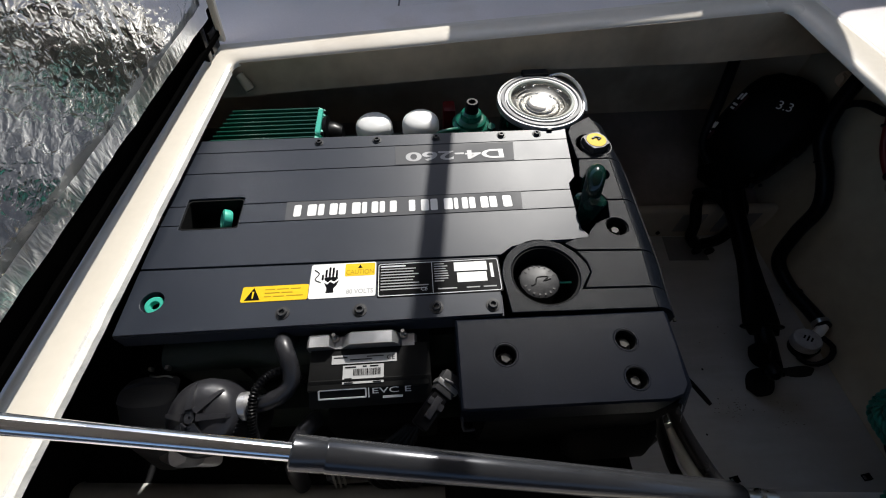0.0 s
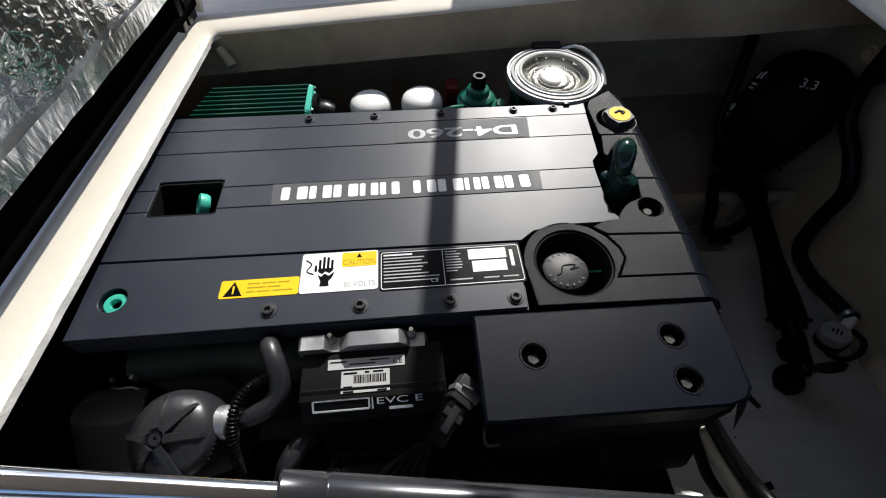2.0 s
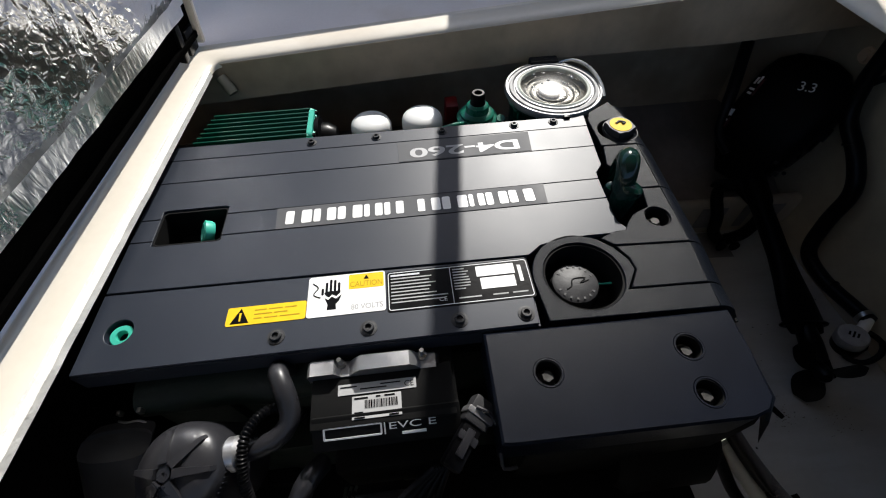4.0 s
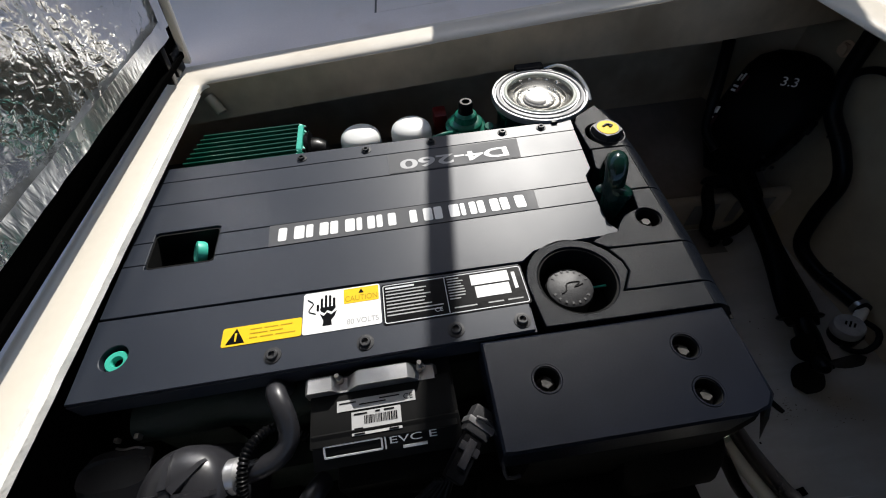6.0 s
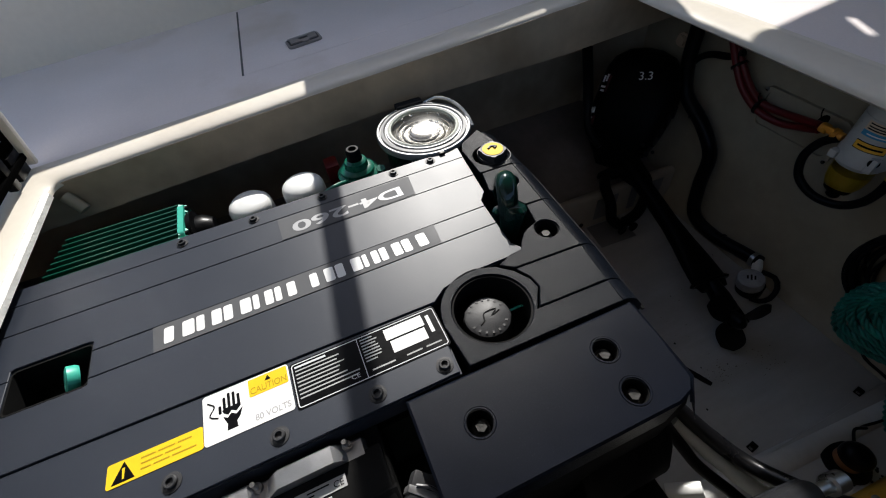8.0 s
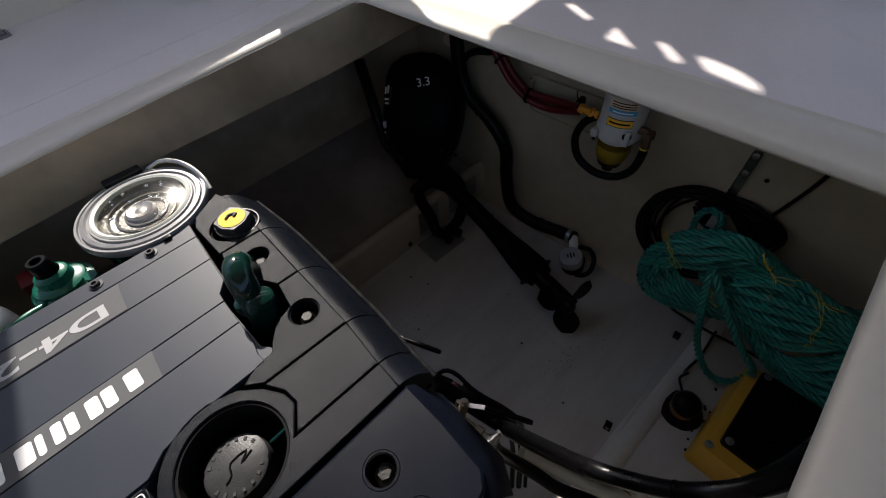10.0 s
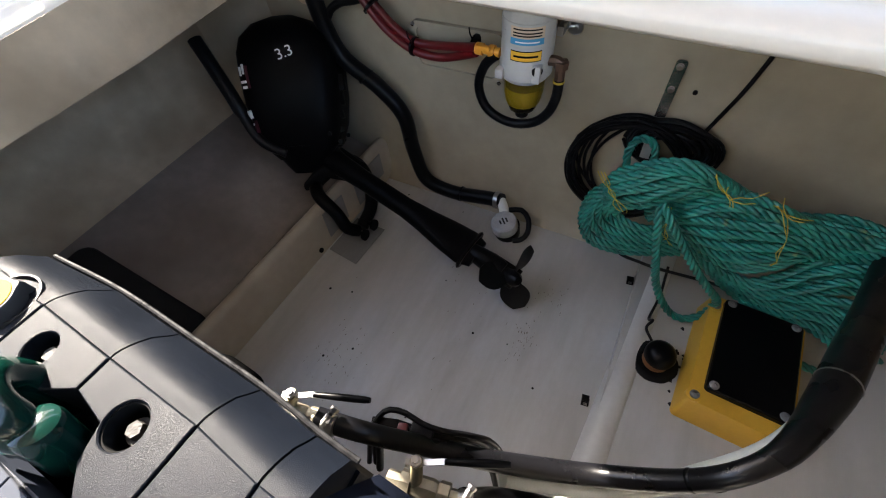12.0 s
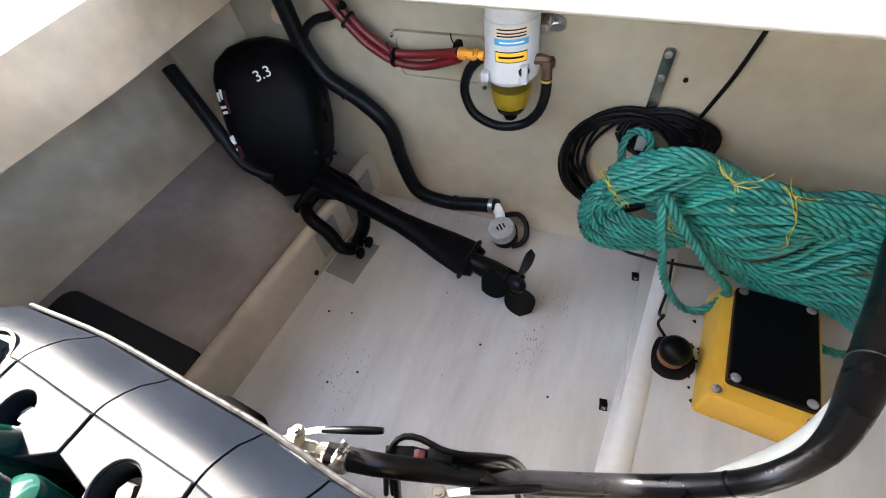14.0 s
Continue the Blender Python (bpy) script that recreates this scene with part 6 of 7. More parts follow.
def bilge_hose():
    bh = thing("bilge_hose", "thick black corrugated bilge hose running down to the pump", "hose")
    part("hose", tube(B(), [(1.130, 0.818, 0.640), (1.130, 0.811, 0.565), (1.130, 0.803, 0.485), (1.130, 0.770, 0.402), (1.132, 0.680, 0.340), (1.135, 0.620, 0.267), (1.138, 0.609, 0.154), (1.138, 0.579, 0.050), (1.136, 0.490, 0.030), (1.138, 0.382, 0.048), (1.135, 0.330, 0.060)], 0.0205, 20, 0.010), RUBBER, bh)
    part("clamp", lathe(B(), [(0.0235, -0.006), (0.0240, 0.0), (0.0235, 0.006)], (1.136, 0.345, 0.056), (0.0, -1, 0.2), 24), STEEL, bh, "steel worm clamp")
    for p in ((1.131, 0.712, 0.360), (1.137, 0.612, 0.20), (1.136, 0.46, 0.034)):
        part("tie", lathe(B(), [(0.0228, -0.003), (0.0228, 0.003)], p, (0.1, 0.6, 0.6) if p[2] > 0.1 else (0, 1, 0), 20), BLACK, bh)
    solid("side_hose", tube(B(), [(1.150, 0.668, 0.560), (1.150, 0.700, 0.538), (1.150, 0.752, 0.525), (1.145, 0.785, 0.505), (1.135, 0.797, 0.480)], 0.0095, 12), RUBBER, "thin black hose branching on the bulkhead", "hose")
    ft = thing("skin_fitting", "pale plastic through-hull fitting on the bulkhead", "fitting")
    part("flange", lathe(B(), [(0.022, 0.0), (0.022, 0.004), (0.014, 0.006), (0.014, 0.016), (0.0, 0.016)], (1.190, 0.893, 0.508), (-1, 0, 0), 24), TAN, ft)
    part("nut", lathe(B(), [(0.017, 0.004), (0.017, 0.011)], (1.190, 0.893, 0.508), (-1, 0, 0), 6), TAN, ft)
    p = thing("bilge_pump", "small bilge pump with a white cap on the floor", "pump")
    c, ax = (1.078, 0.290, 0.0), Vector((-0.25, 0.10, 1)).normalized()
    part("body", lathe(B(), [(0.034, 0.0), (0.036, 0.006), (0.034, 0.03), (0.033, 0.040)], c, (0, 0, 1), 28), BLACK, p, "black pump strainer")
    cap = part("cap", lathe(B(), [(0.033, 0.034), (0.036, 0.038), (0.036, 0.060), (0.033, 0.066), (0.020, 0.069), (0.0, 0.070)], c, ax, 28), PUMPCAP, p, "dull white plastic cap")
    top = Matrix.Translation(Vector(c) + ax * 0.0700) @ frame_matrix(ax, (0.9, 0.3, 0.2)) @ pose(0, 0, 0, 0, 0, 25)
    for x, w in ((0.009, 0.014), (0.0, 0.020), (-0.009, 0.012)):
        part("print_bar", box(B(), x - 0.0022, x + 0.0022, -w / 2, w / 2, -0.003, 0.0005, 0, top), BLACK, cap)
    part("outlet", tube(B(), [(1.095, 0.305, 0.045), (1.115, 0.318, 0.055), (1.134, 0.334, 0.060)], 0.014, 14), FILTER, p)
    part("wire", tube(B(), [(1.110, 0.300, 0.060), (1.120, 0.268, 0.064), (1.108, 0.242, 0.050), (1.080, 0.232, 0.028), (1.058, 0.242, 0.018), (1.050, 0.262, 0.012)], 0.0075, 10), RUBBER, p)


def rope_coil():
    rc = thing("rope_coil", "bundle of green twisted rope tied with yellow twine", "rope")
    rng = random.Random(21)
    out = Vector((-0.705, 0.24, 0.667))
    plane = 1.03

    def hank(low, high, n, lift, bulge, inner=0):
        """Strands laid side by side between a lowest and a highest line of (y, z); lift: how far each station stands out."""
        m = len(low)
        for k in range(n + inner):
            deep = k >= n
            f = (k - n + 0.5) / inner if deep else k / (n - 1)
            turn = rng.uniform(0, 6)
            pts = []
            for i in range(m):
                g = min(1.0, max(0.0, f + 0.22 / n * math.sin(1.7 * i + turn) * (0 < i < m - 1)))
                y, z = [a + (b - a) * g for a, b in zip(low[i], high[i])]
                stand = lift[i] + bulge * math.sqrt(max(0.0, 1 - (2 * g - 1) ** 2)) + rng.uniform(-0.003, 0.003)
                pts.append(Vector((plane, y, z)) + out * (stand - (0.019 if deep else 0.0)))
            part("turn", laid_rope(B(), pts, 0.0046, 0.0043, 21.0, 0.0036, 8), ROPE, rc, "", 60)
    # the upper hank arches over and dives under the long one
    hank([(0.044, 0.245), (0.023, 0.275), (-0.013, 0.298), (-0.050, 0.338), (-0.081, 0.371), (-0.110, 0.383), (-0.147, 0.364), (-0.182, 0.340)],
         [(0.067, 0.283), (0.063, 0.341), (0.028, 0.378), (-0.010, 0.402), (-0.054, 0.412), (-0.101, 0.400), (-0.149, 0.380), (-0.191, 0.357)],
         6, [0.000, 0.022, 0.030, 0.032, 0.024, 0.008, -0.014, -0.034], 0.028, 3)
    # the fold at the end, curling back under
    hank([(0.056, 0.336), (0.095, 0.283), (0.100, 0.204), (0.073, 0.145), (0.016, 0.136), (-0.049, 0.158), (-0.106, 0.190)],
         [(0.037, 0.292), (0.042, 0.274), (0.036, 0.252), (0.014, 0.238), (-0.020, 0.234), (-0.052, 0.240), (-0.080, 0.252)],
         6, [0.000, 0.004, 0.006, 0.010, 0.012, 0.004, -0.016], 0.024, 4)
    # the long hank
    hank([(-0.071, 0.235), (-0.118, 0.217), (-0.173, 0.202), (-0.221, 0.203), (-0.261, 0.237), (-0.284, 0.279), (-0.331, 0.281), (-0.400, 0.288)],
         [(-0.050, 0.275), (-0.072, 0.315), (-0.108, 0.354), (-0.151, 0.376), (-0.200, 0.372), (-0.245, 0.359), (-0.287, 0.363), (-0.355, 0.367)],
         7, [-0.020, 0.006, 0.018, 0.024, 0.022, 0.010, -0.004, -0.016], 0.034, 6)
    # the lower hank, coming out from beneath and fanning up and down
    hank([(-0.135, 0.196), (-0.207, 0.138), (-0.271, 0.105), (-0.335, 0.095), (-0.389, 0.102), (-0.449, 0.092), (-0.525, 0.060)],
         [(-0.118, 0.217), (-0.191, 0.181), (-0.242, 0.174), (-0.279, 0.218), (-0.297, 0.268), (-0.317, 0.321), (-0.360, 0.353)],
         7, [-0.020, 0.002, 0.010, 0.014, 0.020, 0.022, 0.016], 0.020, 6)
    # slack turns behind, and those that fill the crotch of the two hanks
    hank([(-0.02, 0.262), (-0.070, 0.318), (-0.115, 0.352), (-0.165, 0.362)], [(-0.01, 0.290), (-0.058, 0.348), (-0.105, 0.380), (-0.160, 0.382)], 4, [-0.012, -0.004, -0.004, -0.016], 0.006)
    hank([(-0.20, 0.300), (-0.270, 0.286), (-0.340, 0.292), (-0.430, 0.300)], [(-0.19, 0.352), (-0.252, 0.376), (-0.300, 0.385), (-0.385, 0.372)], 5, [-0.050, -0.036, -0.030, -0.030], 0.010)
    part("hanging_loop", laid_rope(B(), [(1.095, 0.040, 0.270), (1.122, 0.050, 0.290), (1.134, 0.058, 0.326), (1.138, 0.050, 0.356), (1.138, 0.033, 0.364), (1.138, 0.014, 0.352), (1.132, 0.005, 0.320), (1.115, 0.006, 0.290), (1.09, 0.0, 0.270)], 0.0046, 0.0043, 21.0, 0.0036), ROPE, rc, "rope loop hung on the bracket", 80)
    part("rope_end", laid_rope(B(), [(0.985, -0.026, 0.345), (0.968, -0.034, 0.322), (0.966, -0.055, 0.247), (0.966, -0.087, 0.145), (0.968, -0.132, 0.070), (0.972, -0.170, 0.047), (0.985, -0.200, 0.062), (0.995, -0.212, 0.105), (0.985, -0.203, 0.140), (0.972, -0.167, 0.186), (0.968, -0.124, 0.239), (0.968, -0.084, 0.291), (0.972, -0.050, 0.334), (0.990, -0.030, 0.350)], 0.0046, 0.0043, 21.0, 0.0036), ROPE, rc, "loose bight of green rope", 80)
    part("rope_end", laid_rope(B(), [(1.02, -0.36, 0.110), (1.01, -0.42, 0.095), (1.00, -0.455, 0.070), (0.985, -0.465, 0.048), (0.965, -0.445, 0.044), (0.965, -0.41, 0.044), (0.975, -0.385, 0.044)], 0.0046, 0.0043, 21.0, 0.0036), ROPE, rc, "", 80)

    def twine(pts, lift=0.0):
        part("twine", tube(B(), [Vector((1.00, y, z)) + out * lift for y, z in pts], 0.0008, 6, 0.008), TWINE, rc, "yellow twine lashing")
    for j in (0.0, 0.006, -0.006):
        twine([(0.080 + j, 0.374), (0.064 + j, 0.350), (0.050 - j, 0.330), (0.030 + 2 * j, 0.304), (0.020 + j, 0.292)], 0.034)
    for j in (0.0, 0.005):
        twine([(-0.178 - j, 0.398), (-0.200 + j, 0.386), (-0.216 + j, 0.360), (-0.228, 0.331), (-0.234 + j, 0.300), (-0.240, 0.280), (-0.236, 0.268)], 0.034 + j)
        twine([(-0.085, 0.424 + j), (-0.104 + j, 0.404), (-0.122, 0.386 + j), (-0.128 - j, 0.372)], 0.030)
        twine([(-0.050 + j, 0.336), (-0.056, 0.305), (-0.060 + j, 0.270), (-0.080 - j, 0.240)], 0.026)
    for pts in ([(-0.122, 0.386), (-0.134, 0.396), (-0.148, 0.400), (-0.162, 0.420)], [(-0.122, 0.386), (-0.140, 0.384), (-0.156, 0.392)], [(-0.122, 0.386), (-0.112, 0.396), (-0.110, 0.410)],
                [(-0.200, 0.386), (-0.190, 0.400), (-0.184, 0.416)], [(-0.200, 0.386), (-0.220, 0.384), (-0.236, 0.388)], [(-0.200, 0.386), (-0.214, 0.378), (-0.228, 0.380)], [(-0.058, 0.280), (-0.070, 0.262), (-0.066, 0.250)]):
        twine(pts, 0.032)


def cable_coil():
    cc = thing("cable_coil", "coil of thin black cable hung behind the rope", "cable")
    rng = random.Random(8)
    for k in range(19):
        loose = rng.random()
        cy, cz = 0.058 - 0.012 * loose + rng.uniform(-0.006, 0.006), 0.248 + 0.022 * loose + rng.uniform(-0.006, 0.006)
        ry, rz = 0.126 - 0.052 * loose * rng.random(), 0.138 - 0.026 * loose
        lean, depth = rng.uniform(-0.1, 0.75), 1.150 + 0.024 * rng.random()
        pts = []
        for i in range(17):
            t = 2 * math.pi * i / 16 + 0.1 * k
            y, z = ry * math.cos(t), rz * math.sin(t)
            pts.append((depth + 0.006 * math.sin(2 * t + k), cy + y * math.cos(lean) - z * math.sin(lean), cz + y * math.sin(lean) + z * math.cos(lean)))
        part("turn", tube(B(), pts, 0.0036, 8, 0.012), RUBBER, cc)
    for k in range(9):
        pts = [(1.158 + 0.016 * rng.random(), -0.018 + (0.046 + 0.006 * k) * math.cos(t), 0.335 + (0.026 + 0.0045 * k) * math.sin(t)) for t in [2 * math.pi * i / 12 for i in range(13)]]
        part("turn", tube(B(), pts, 0.0036, 8, 0.012), RUBBER, cc)
    solid("hull_cable", tube(B(), [(1.190, -0.112, 0.600), (1.187, -0.102, 0.540), (1.184, -0.088, 0.467), (1.182, -0.069, 0.399), (1.180, -0.062, 0.370), (1.178, -0.069, 0.344), (1.172, -0.088, 0.310), (1.160, -0.10, 0.27)], 0.0040, 10), RUBBER, "thin black cable running down the bulkhead", "cable")
    solid("floor_cable", tube(B(), [(1.10, 0.080, 0.160), (1.042, 0.010, 0.122), (1.032, -0.045, 0.118), (1.029, -0.094, 0.120), (1.034, -0.182, 0.122), (1.034, -0.255, 0.122), (1.036, -0.324, 0.118), (1.04, -0.40, 0.10)], 0.0036, 10), RUBBER, "thin black cable leading to the junction box", "cable")
    bk = thing("hanger_bracket", "bent stainless steel strap bolted to the bulkhead", "bracket")
    st = plate(B(), rounded(-0.0098, 0.0098, -0.066, 0.066, 0.007), -0.0013, 0.0013, m=YZ)
    bmesh.ops.transform(st, matrix=Matrix.Translation((1.180, 0.0245, 0.444)) @ pose(0, 0, 0, 1.0, 0, 0), verts=st.verts)
    part("strap", st, STAINLESS, bk)
    part("hook", box(B(), -0.0013, 0.0013, -0.0095, 0.0095, -0.075, 0.0, 0.001, Matrix.Translation((1.179, 0.0255, 0.380)) @ pose(0, 0, 0, 0, 32, 0)), GREYPATCH, bk)
    for z in (0.497, 0.452):
        part("bolt", lathe(B(), [(0.0065, 0.0), (0.0065, 0.002), (0.0042, 0.002), (0.0042, 0.005), (0.0, 0.005)], (1.1788, 0.0245, z), (-1, 0, 0), 14), STEEL, bk)
    solid("bulkhead_hole", lathe(B(), [(0.0045, 0.0), (0.0045, 0.003), (0.0, 0.003)], (1.1895, -0.017, 0.449), (-1, 0, 0), 14), BLACK, "small dark screw hole in the bulkhead", "hole", "structure")


def junction_box():
    jb = thing("junction_box", "yellow junction box with a black bolted lid", "junction box")
    m = Matrix.Translation((0.880, -0.285, 0.030)) @ pose(0, 0, 0, 0, 0, -3.3)
    bm = B()
    a, b = rounded(-0.128, 0.150, -0.103, 0.090, 0.010), rounded(-0.117, 0.140, -0.090, 0.086, 0.008)
    lo = [bm.verts.new(m @ Vector((*p, 0.0))) for p in a]
    md = [bm.verts.new(m @ Vector((*p, 0.066))) for p in b]
    hi = [bm.verts.new(m @ Vector((p[0] * 0.985, p[1] * 0.985, 0.071))) for p in b]
    for p, q in ((lo, md), (md, hi)):
        for i in range(len(p)):
            bm.faces.new((p[i - 1], p[i], q[i], q[i - 1]))
    bm.faces.new(hi)
    bm.faces.new(lo[::-1])
    part("body", bm, BOXYEL, jb, "yellow moulded plastic case")
    lid = part("lid", plate(B(), rounded(-0.086, 0.132, -0.080, 0.062, 0.009), 0.072, 0.086, m=m, edge=0.003), BLACK, jb, "black plastic lid")
    for x, y in ((-0.075, -0.066), (-0.075, 0.050), (0.121, -0.066), (0.121, 0.050)):
        part("screw", lathe(B(), [(0.0085, 0.0), (0.0085, 0.004), (0.006, 0.006), (0.003, 0.006), (0.003, 0.004), (0.0, 0.004)], m @ Vector((x, y, 0.084)), (0, 0, 1), 16), RINGSTEEL, lid)
    for x, y in ((-0.103, 0.074), (-0.103, -0.072), (0.112, 0.074)):
        part("boss", lathe(B(), [(0.014, 0.060), (0.014, 0.073), (0.0, 0.073)], m @ Vector((x, y, 0)), (0, 0, 1), 20), BOXYEL, jb)
        part("screw", lathe(B(), [(0.0085, 0.072), (0.0085, 0.076), (0.006, 0.078), (0.003, 0.078), (0.003, 0.075), (0.0, 0.075)], m @ Vector((x, y, 0)), (0, 0, 1), 16), RINGSTEEL, jb)
    tr = thing("transducer", "dark round transducer bedded in black sealant", "transducer")
    c = (0.854, -0.142, 0.028)
    part("base", lathe(B(), [(0.048, 0.0), (0.048, 0.004), (0.040, 0.007), (0.036, 0.008)], c, (0, 0, 1), 32, lambda i, h: 1 + 0.012 * math.sin(i * 1.7)), RUBBER, tr)
    part("body", lathe(B(), [(0.027, 0.004), (0.028, 0.030), (0.027, 0.034)], c, (0, 0, 1), 32), COPPER, tr, "rusty brown barrel")
    part("cap", lathe(B(), [(0.030, 0.030), (0.031, 0.042), (0.028, 0.052), (0.020, 0.059), (0.010, 0.063), (0.0, 0.064)], c, (0, 0, 1), 32), BLACK, tr, "glossy black cap")
    part("lead", tube(B(), [(0.882, -0.122, 0.060), (0.905, -0.104, 0.066), (0.925, -0.112, 0.072), (0.945, -0.108, 0.045), (1.02, -0.120, 0.036), (1.10, -0.12, 0.05)], 0.0032, 8, 0.004), RUBBER, tr)
    rng = random.Random(5)
    for i in range(14):
        x, y = (0.770 + 0.20 * rng.random(), -0.190 + rng.uniform(-0.006, 0.012)) if i < 9 else (0.755 + rng.uniform(-0.008, 0.004), -0.20 - 0.1 * rng.random())
        part("sealant_smear", lathe(B(), [(0.0035 + 0.003 * rng.random(), 0.0), (0.003, 0.0012), (0.0, 0.0016)], (x, y, 0.029), (0, 0, 1), 8, lambda i, h: 0.7 + 0.5 * ((i * 7) % 5) / 5), RUBBER, tr)


def floor_clips():
    first = None
    for x, y in ((1.059, -0.052), (0.719, -0.036)):
        m = pose(x, y, 0.0, 0, 0, 8)
        if first is None:
            cl = thing("cable_clip", "small black saddle clip stuck on the floor", "clip", "floor clips")
            bm = box(B(), -0.012, 0.012, -0.008, 0.008, 0.0, 0.004, 0.001)
            part("base", bm, BLACK, cl)
            part("saddle", box(B(), -0.004, 0.004, -0.008, 0.008, 0.004, 0.009, 0.0015), BLACK, cl)
            part("pad", box(B(), -0.011, -0.006, -0.004, 0.004, 0.004, 0.0055), STEEL, cl)
            cl.matrix_basis = m
            first = cl
        else:
            copy_thing(first, m)
    rng = random.Random(2)
    for i in range(16):
        x, y = rng.uniform(0.5, 1.1), rng.uniform(-0.02, 0.66)
        part("speck", lathe(B(), [(0.0018 + 0.002 * rng.random(), 0.0), (0.0, 0.0012)], (x, y, 0.0), (0, 0, 1), 7), RUBBER, FLOOR)


def floor_grime():
    """Small dark scuffs and flakes left on the paint, in two loose clusters."""
    rng = random.Random(31)
    bm = B()
    for cx, cy, sx, sy, n in ((0.800, 0.130, 0.060, 0.030, 46), (0.560, 0.520, 0.110, 0.070, 60), (0.930, 0.110, 0.060, 0.050, 24), (0.72, 0.30, 0.22, 0.22, 30)):
        for i in range(n):
            x, y = rng.gauss(cx, sx * 0.5), rng.gauss(cy, sy * 0.5)
            a, l, w = rng.uniform(-0.5, 0.5), rng.uniform(0.0008, 0.0045), rng.uniform(0.0004, 0.0010)
            m = Matrix.Translation((x, y, 0)) @ Matrix.Rotation(a, 4, "Z")
            vs = [bm.verts.new(m @ Vector(p)) for p in ((-l, 0, 0.0004), (0, -w, 0.0004), (l, 0, 0.0004), (0, w, 0.0004))]
            bm.faces.new(vs)
    tagged(part("grime", bm, GRIME, FLOOR, "dark scuffs and flakes"), "dark scuffs and flakes", kind="stuff")


def pad():
    m = Matrix.Translation((0.410, 0.962, 0.141)) @ pose(0, 0, 0, 21, 0, 0)
    solid("rubber_pad", plate(B(), rounded(-0.075, 0.075, -0.18, 0.17, 0.03), 0.0, 0.03, m=m, edge=0.004), RUBBERSHADE, "black rubber pad lying on the hull bottom", "pad")


def ball_valve(body, pivot, turn):
    vl = thing("ball_valve", "brass ball valve with a steel lever on the engine", "valve", "ball valves")
    part("body", lathe(B(), [(0.011, -0.045), (0.011, -0.030), (0.0155, -0.029), (0.0155, -0.016), (0.012, -0.014), (0.0145, -0.004), (0.0145, 0.010), (0.012, 0.016), (0.0155, 0.018), (0.0155, 0.030), (0.011, 0.031), (0.011, 0.042)], body, (0.2, -1, 0), 8), BRASS, vl, "pale brass body")
    part("stem", tube(B(), [(body[0], body[1] + 0.010, body[2] + 0.006), (pivot[0], pivot[1], pivot[2] - 0.004), (pivot[0], pivot[1], pivot[2] + 0.004)], 0.0075, 10, 0.01), BRASS, vl)
    part("nut", lathe(B(), [(0.0065, 0.0), (0.0065, 0.006), (0.004, 0.006), (0.004, 0.010), (0.0, 0.010)], (pivot[0], pivot[1], pivot[2] + 0.002), (0.1, 0, 1), 6), STEEL, vl)
    mm = Matrix.Translation(pivot) @ pose(0, 0, 0, 0, 0, turn)
    end = 0.102
    part("lever", plate(B(), [(-0.015, -0.014), (-0.011, -0.014), (-0.010, 0.0), (0.012, 0.0), (0.030, 0.010), (end, 0.014), (end, 0.017), (0.029, 0.013), (0.011, 0.003), (-0.012, 0.003)], -0.0032, 0.0032, m=mm @ XZ), STEEL, vl, "bent steel lever")
    part("grip", tube(B(), [mm @ Vector(p) for p in ((0.033, 0, 0.0125), (0.062, 0, 0.0143), (0.096, 0, 0.0152), (0.104, 0, 0.0155))], lambda t: 0.0032 + 0.0013 * math.sin(math.pi * min(1, t * 1.05)), 12), BLACK, vl, "black lever grip")
    part("hose_clamp", lathe(B(), [(0.0132, 0.040), (0.0137, 0.043), (0.0137, 0.053), (0.0132, 0.056)], body, (0.2, -1, 0), 24), STEEL, vl, "steel worm clamp")
    c = Vector(body) + Vector((0.2, -1, 0)).normalized() * 0.048 + Vector((0.004, 0, 0.016))
    part("clamp_screw", lathe(B(), [(0.0045, -0.010), (0.0045, 0.010), (0.006, 0.011), (0.006, 0.015), (0.0, 0.015)], c, (1, -0.2, 0.2), 8), STEEL, vl)
    part("clamp_housing", box(B(), c.x - 0.006, c.x + 0.004, c.y - 0.005, c.y + 0.005, c.z - 0.006, c.z + 0.003, 0.001), STEEL, vl)


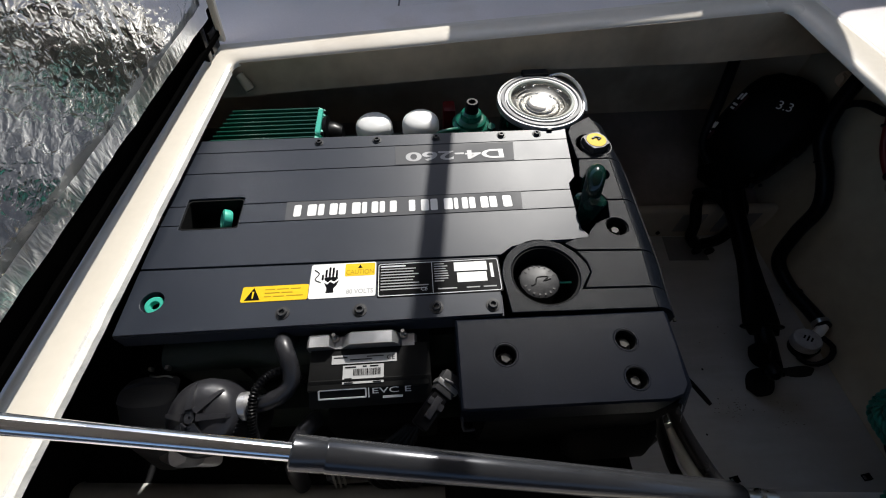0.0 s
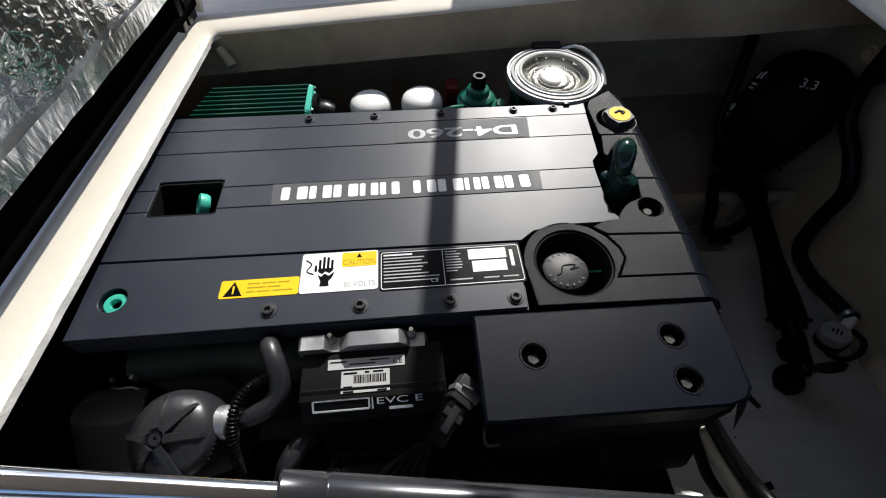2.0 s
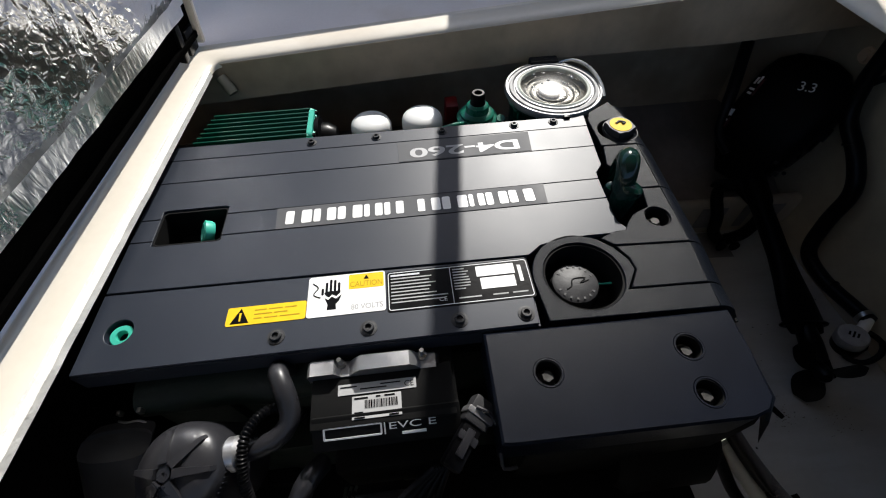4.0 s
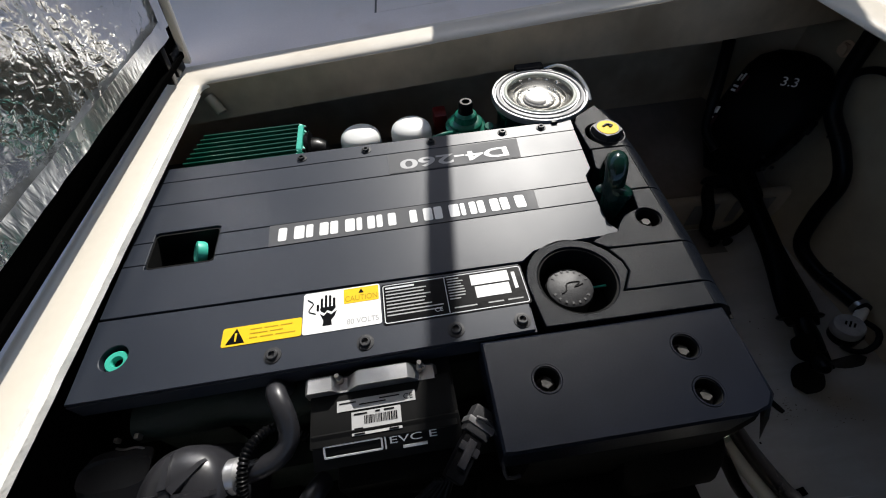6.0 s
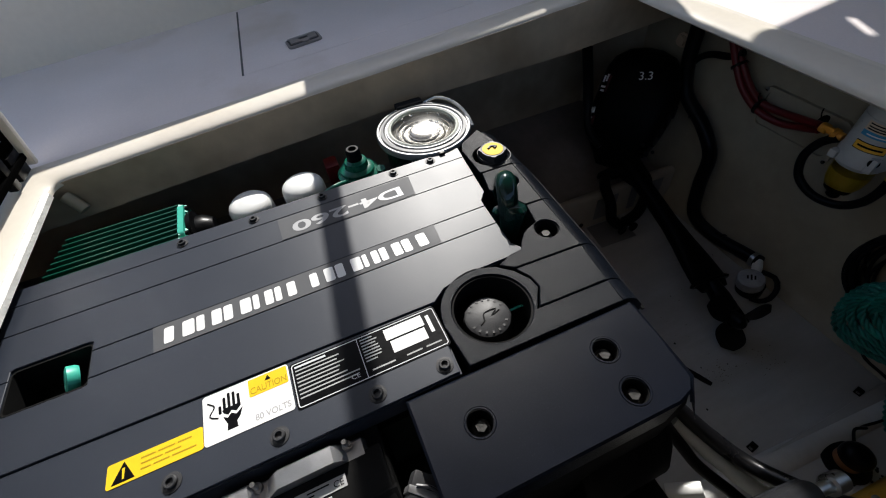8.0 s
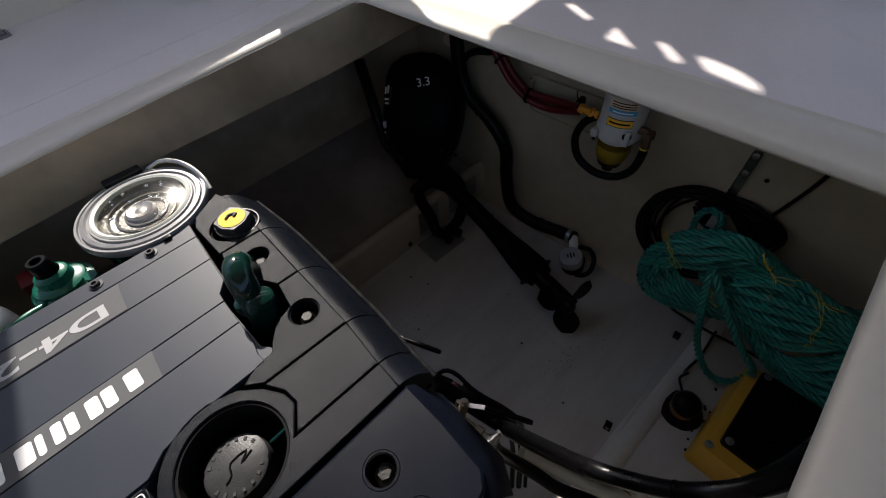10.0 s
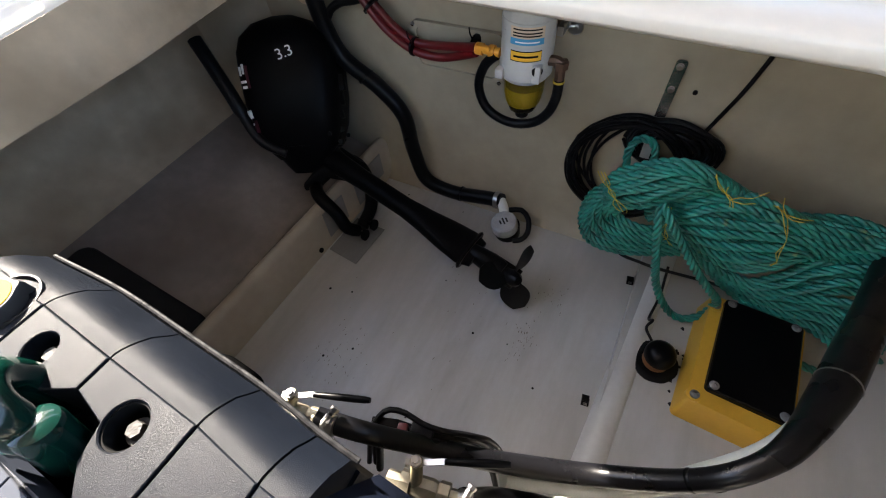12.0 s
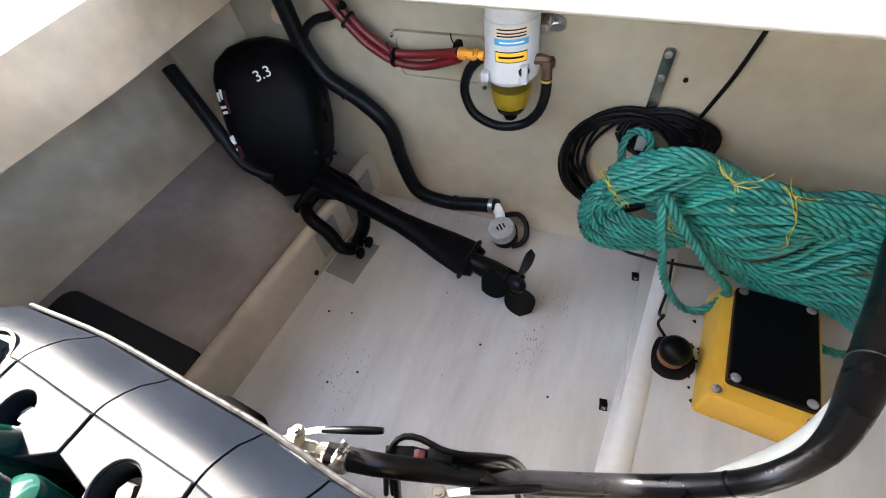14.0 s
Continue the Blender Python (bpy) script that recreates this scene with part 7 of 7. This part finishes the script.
def cooling_hoses():
    big = thing("cooling_hose", "long black rubber cooling hose clamped to a brass valve", "hose")
    line = [(0.405, 0.290, 0.404), (0.416, 0.243, 0.388), (0.433, 0.200, 0.350), (0.451, 0.160, 0.312), (0.476, 0.091, 0.272), (0.505, 0.020, 0.243), (0.532, -0.052, 0.238), (0.549, -0.108, 0.272), (0.562, -0.150, 0.315), (0.578, -0.181, 0.358), (0.612, -0.214, 0.380), (0.660, -0.243, 0.376), (0.704, -0.265, 0.366), (0.745, -0.283, 0.361), (0.81, -0.308, 0.350), (0.90, -0.342, 0.338), (1.02, -0.38, 0.33), (1.15, -0.425, 0.33)]
    part("hose", tube(B(), line, lambda t: 0.0132 + 0.0026 * math.exp(-((t - 0.30) / 0.14) ** 2) + 0.0115 * max(0.0, min(1.0, (t - 0.50) / 0.13)), 26), HOSE, big)
    part("clamp", lathe(B(), [(0.0250, -0.0016), (0.0256, 0.0), (0.0250, 0.0016)], (0.745, -0.283, 0.361), (0.90, -0.42, -0.22), 28), STEEL, big, "thin steel band")
    tie = part("tie", lathe(B(), [(0.0142, -0.003), (0.0150, 0.0), (0.0142, 0.003)], (0.563, -0.152, 0.318), (0.30, -0.70, 0.75), 24), BLACK, big, "black cable tie")
    part("tie_tail", tube(B(), [(0.556, -0.158, 0.333), (0.560, -0.176, 0.330), (0.570, -0.190, 0.320)], 0.0016, 6, 0.005), BLACK, tie)
    clear = solid("clear_hose", tube(B(), [(0.470, 0.060, 0.238), (0.484, 0.030, 0.226), (0.503, -0.020, 0.214), (0.528, -0.084, 0.206), (0.559, -0.131, 0.208), (0.595, -0.180, 0.218), (0.68, -0.27, 0.25), (0.80, -0.335, 0.30)], 0.0145, 18), BRAID, "pale braided clear hose beside the black hose", "hose")
    for p in ((0.544, -0.109, 0.2212), (0.585, -0.167, 0.2290)):
        part("stripe", box(B(), -0.0008, 0.0008, -0.009, 0.007, -0.001, 0.001, 0, Matrix.Translation(p)), REDHOSE, clear, "thin red mark")
    solid("engine_hose", tube(B(), [(0.413, 0.090, 0.370), (0.424, 0.083, 0.310), (0.444, 0.058, 0.255), (0.465, 0.012, 0.212), (0.476, -0.022, 0.194), (0.502, -0.074, 0.178), (0.516, -0.110, 0.174), (0.56, -0.18, 0.165), (0.60, -0.26, 0.15)], 0.0115, 18), RUBBER, "black rubber hose from the lower valve", "hose")
    ball_valve((0.396, 0.317, 0.401), (0.411, 0.323, 0.428), -70)
    ball_valve((0.398, 0.134, 0.385), (0.416, 0.149, 0.420), -66)
    for pts, r in (([(0.400, 0.255, 0.22), (0.428, 0.245, 0.315), (0.450, 0.243, 0.330), (0.465, 0.233, 0.332), (0.471, 0.211, 0.330), (0.469, 0.183, 0.330), (0.474, 0.155, 0.324), (0.492, 0.118, 0.296), (0.506, 0.090, 0.245), (0.502, 0.062, 0.15), (0.47, 0.03, 0.05)], 0.0042),
                   ([(0.400, 0.235, 0.22), (0.436, 0.236, 0.310), (0.452, 0.226, 0.318), (0.458, 0.200, 0.318), (0.464, 0.170, 0.314), (0.484, 0.132, 0.290), (0.500, 0.104, 0.240), (0.496, 0.072, 0.15), (0.46, 0.04, 0.05)], 0.0060),
                   ([(0.405, 0.245, 0.22), (0.430, 0.240, 0.300), (0.444, 0.215, 0.306), (0.456, 0.180, 0.300), (0.476, 0.146, 0.278), (0.492, 0.118, 0.235), (0.488, 0.085, 0.14), (0.45, 0.05, 0.05)], 0.0050)):
        solid("loose_wire", tube(B(), pts, r, 10), RUBBER, "loose black wire sagging beside the engine", "wire", group="loose wires")
    cn = thing("wire_connector", "black wire connectors with a red plug beside the engine", "connector")
    part("body", box(B(), -0.020, 0.020, -0.009, 0.009, -0.008, 0.008, 0.003, Matrix.Translation((0.446, 0.232, 0.318)) @ pose(0, 0, 0, 0, 0, -70)), BLACK, cn)
    part("plug", box(B(), -0.007, 0.007, -0.006, 0.006, -0.006, 0.006, 0.002, Matrix.Translation((0.453, 0.206, 0.324)) @ pose(0, 0, 0, 0, 0, -75)), REDHOSE, cn, "red plastic plug")
    part("body", box(B(), -0.016, 0.016, -0.008, 0.008, -0.008, 0.008, 0.003, Matrix.Translation((0.462, 0.180, 0.322)) @ pose(0, 0, 0, 0, 0, -78)), BLACK, cn)
    # added stub in place of the light on the coaming's underside here
    solid("corner_lit_stub", tube(B(), [(-0.474, 0.864, 0.602), (-0.466, 0.858, 0.590), (-0.454, 0.846, 0.570)], 0.012, 14), GRP, "pale stub added for the lit underside of the coaming corner", "pipe")
    solid("pipe_stub", lathe(B(), [(0.017, 0.0), (0.017, 0.070), (0.0155, 0.073), (0.012, 0.073), (0.012, 0.045), (0.0, 0.045)], (0.466, -0.026, 0.018), (0.055, -0.028, 0.032), 24), FILTER, "short white plastic pipe stub on the floor", "pipe")


FLOOR = bpy.data.objects["floor"]
outboard_motor()
fuel_separator()
red_hoses()
bilge_hose()
rope_coil()
cable_coil()
junction_box()
floor_clips()
floor_grime()
pad()
cooling_hoses()
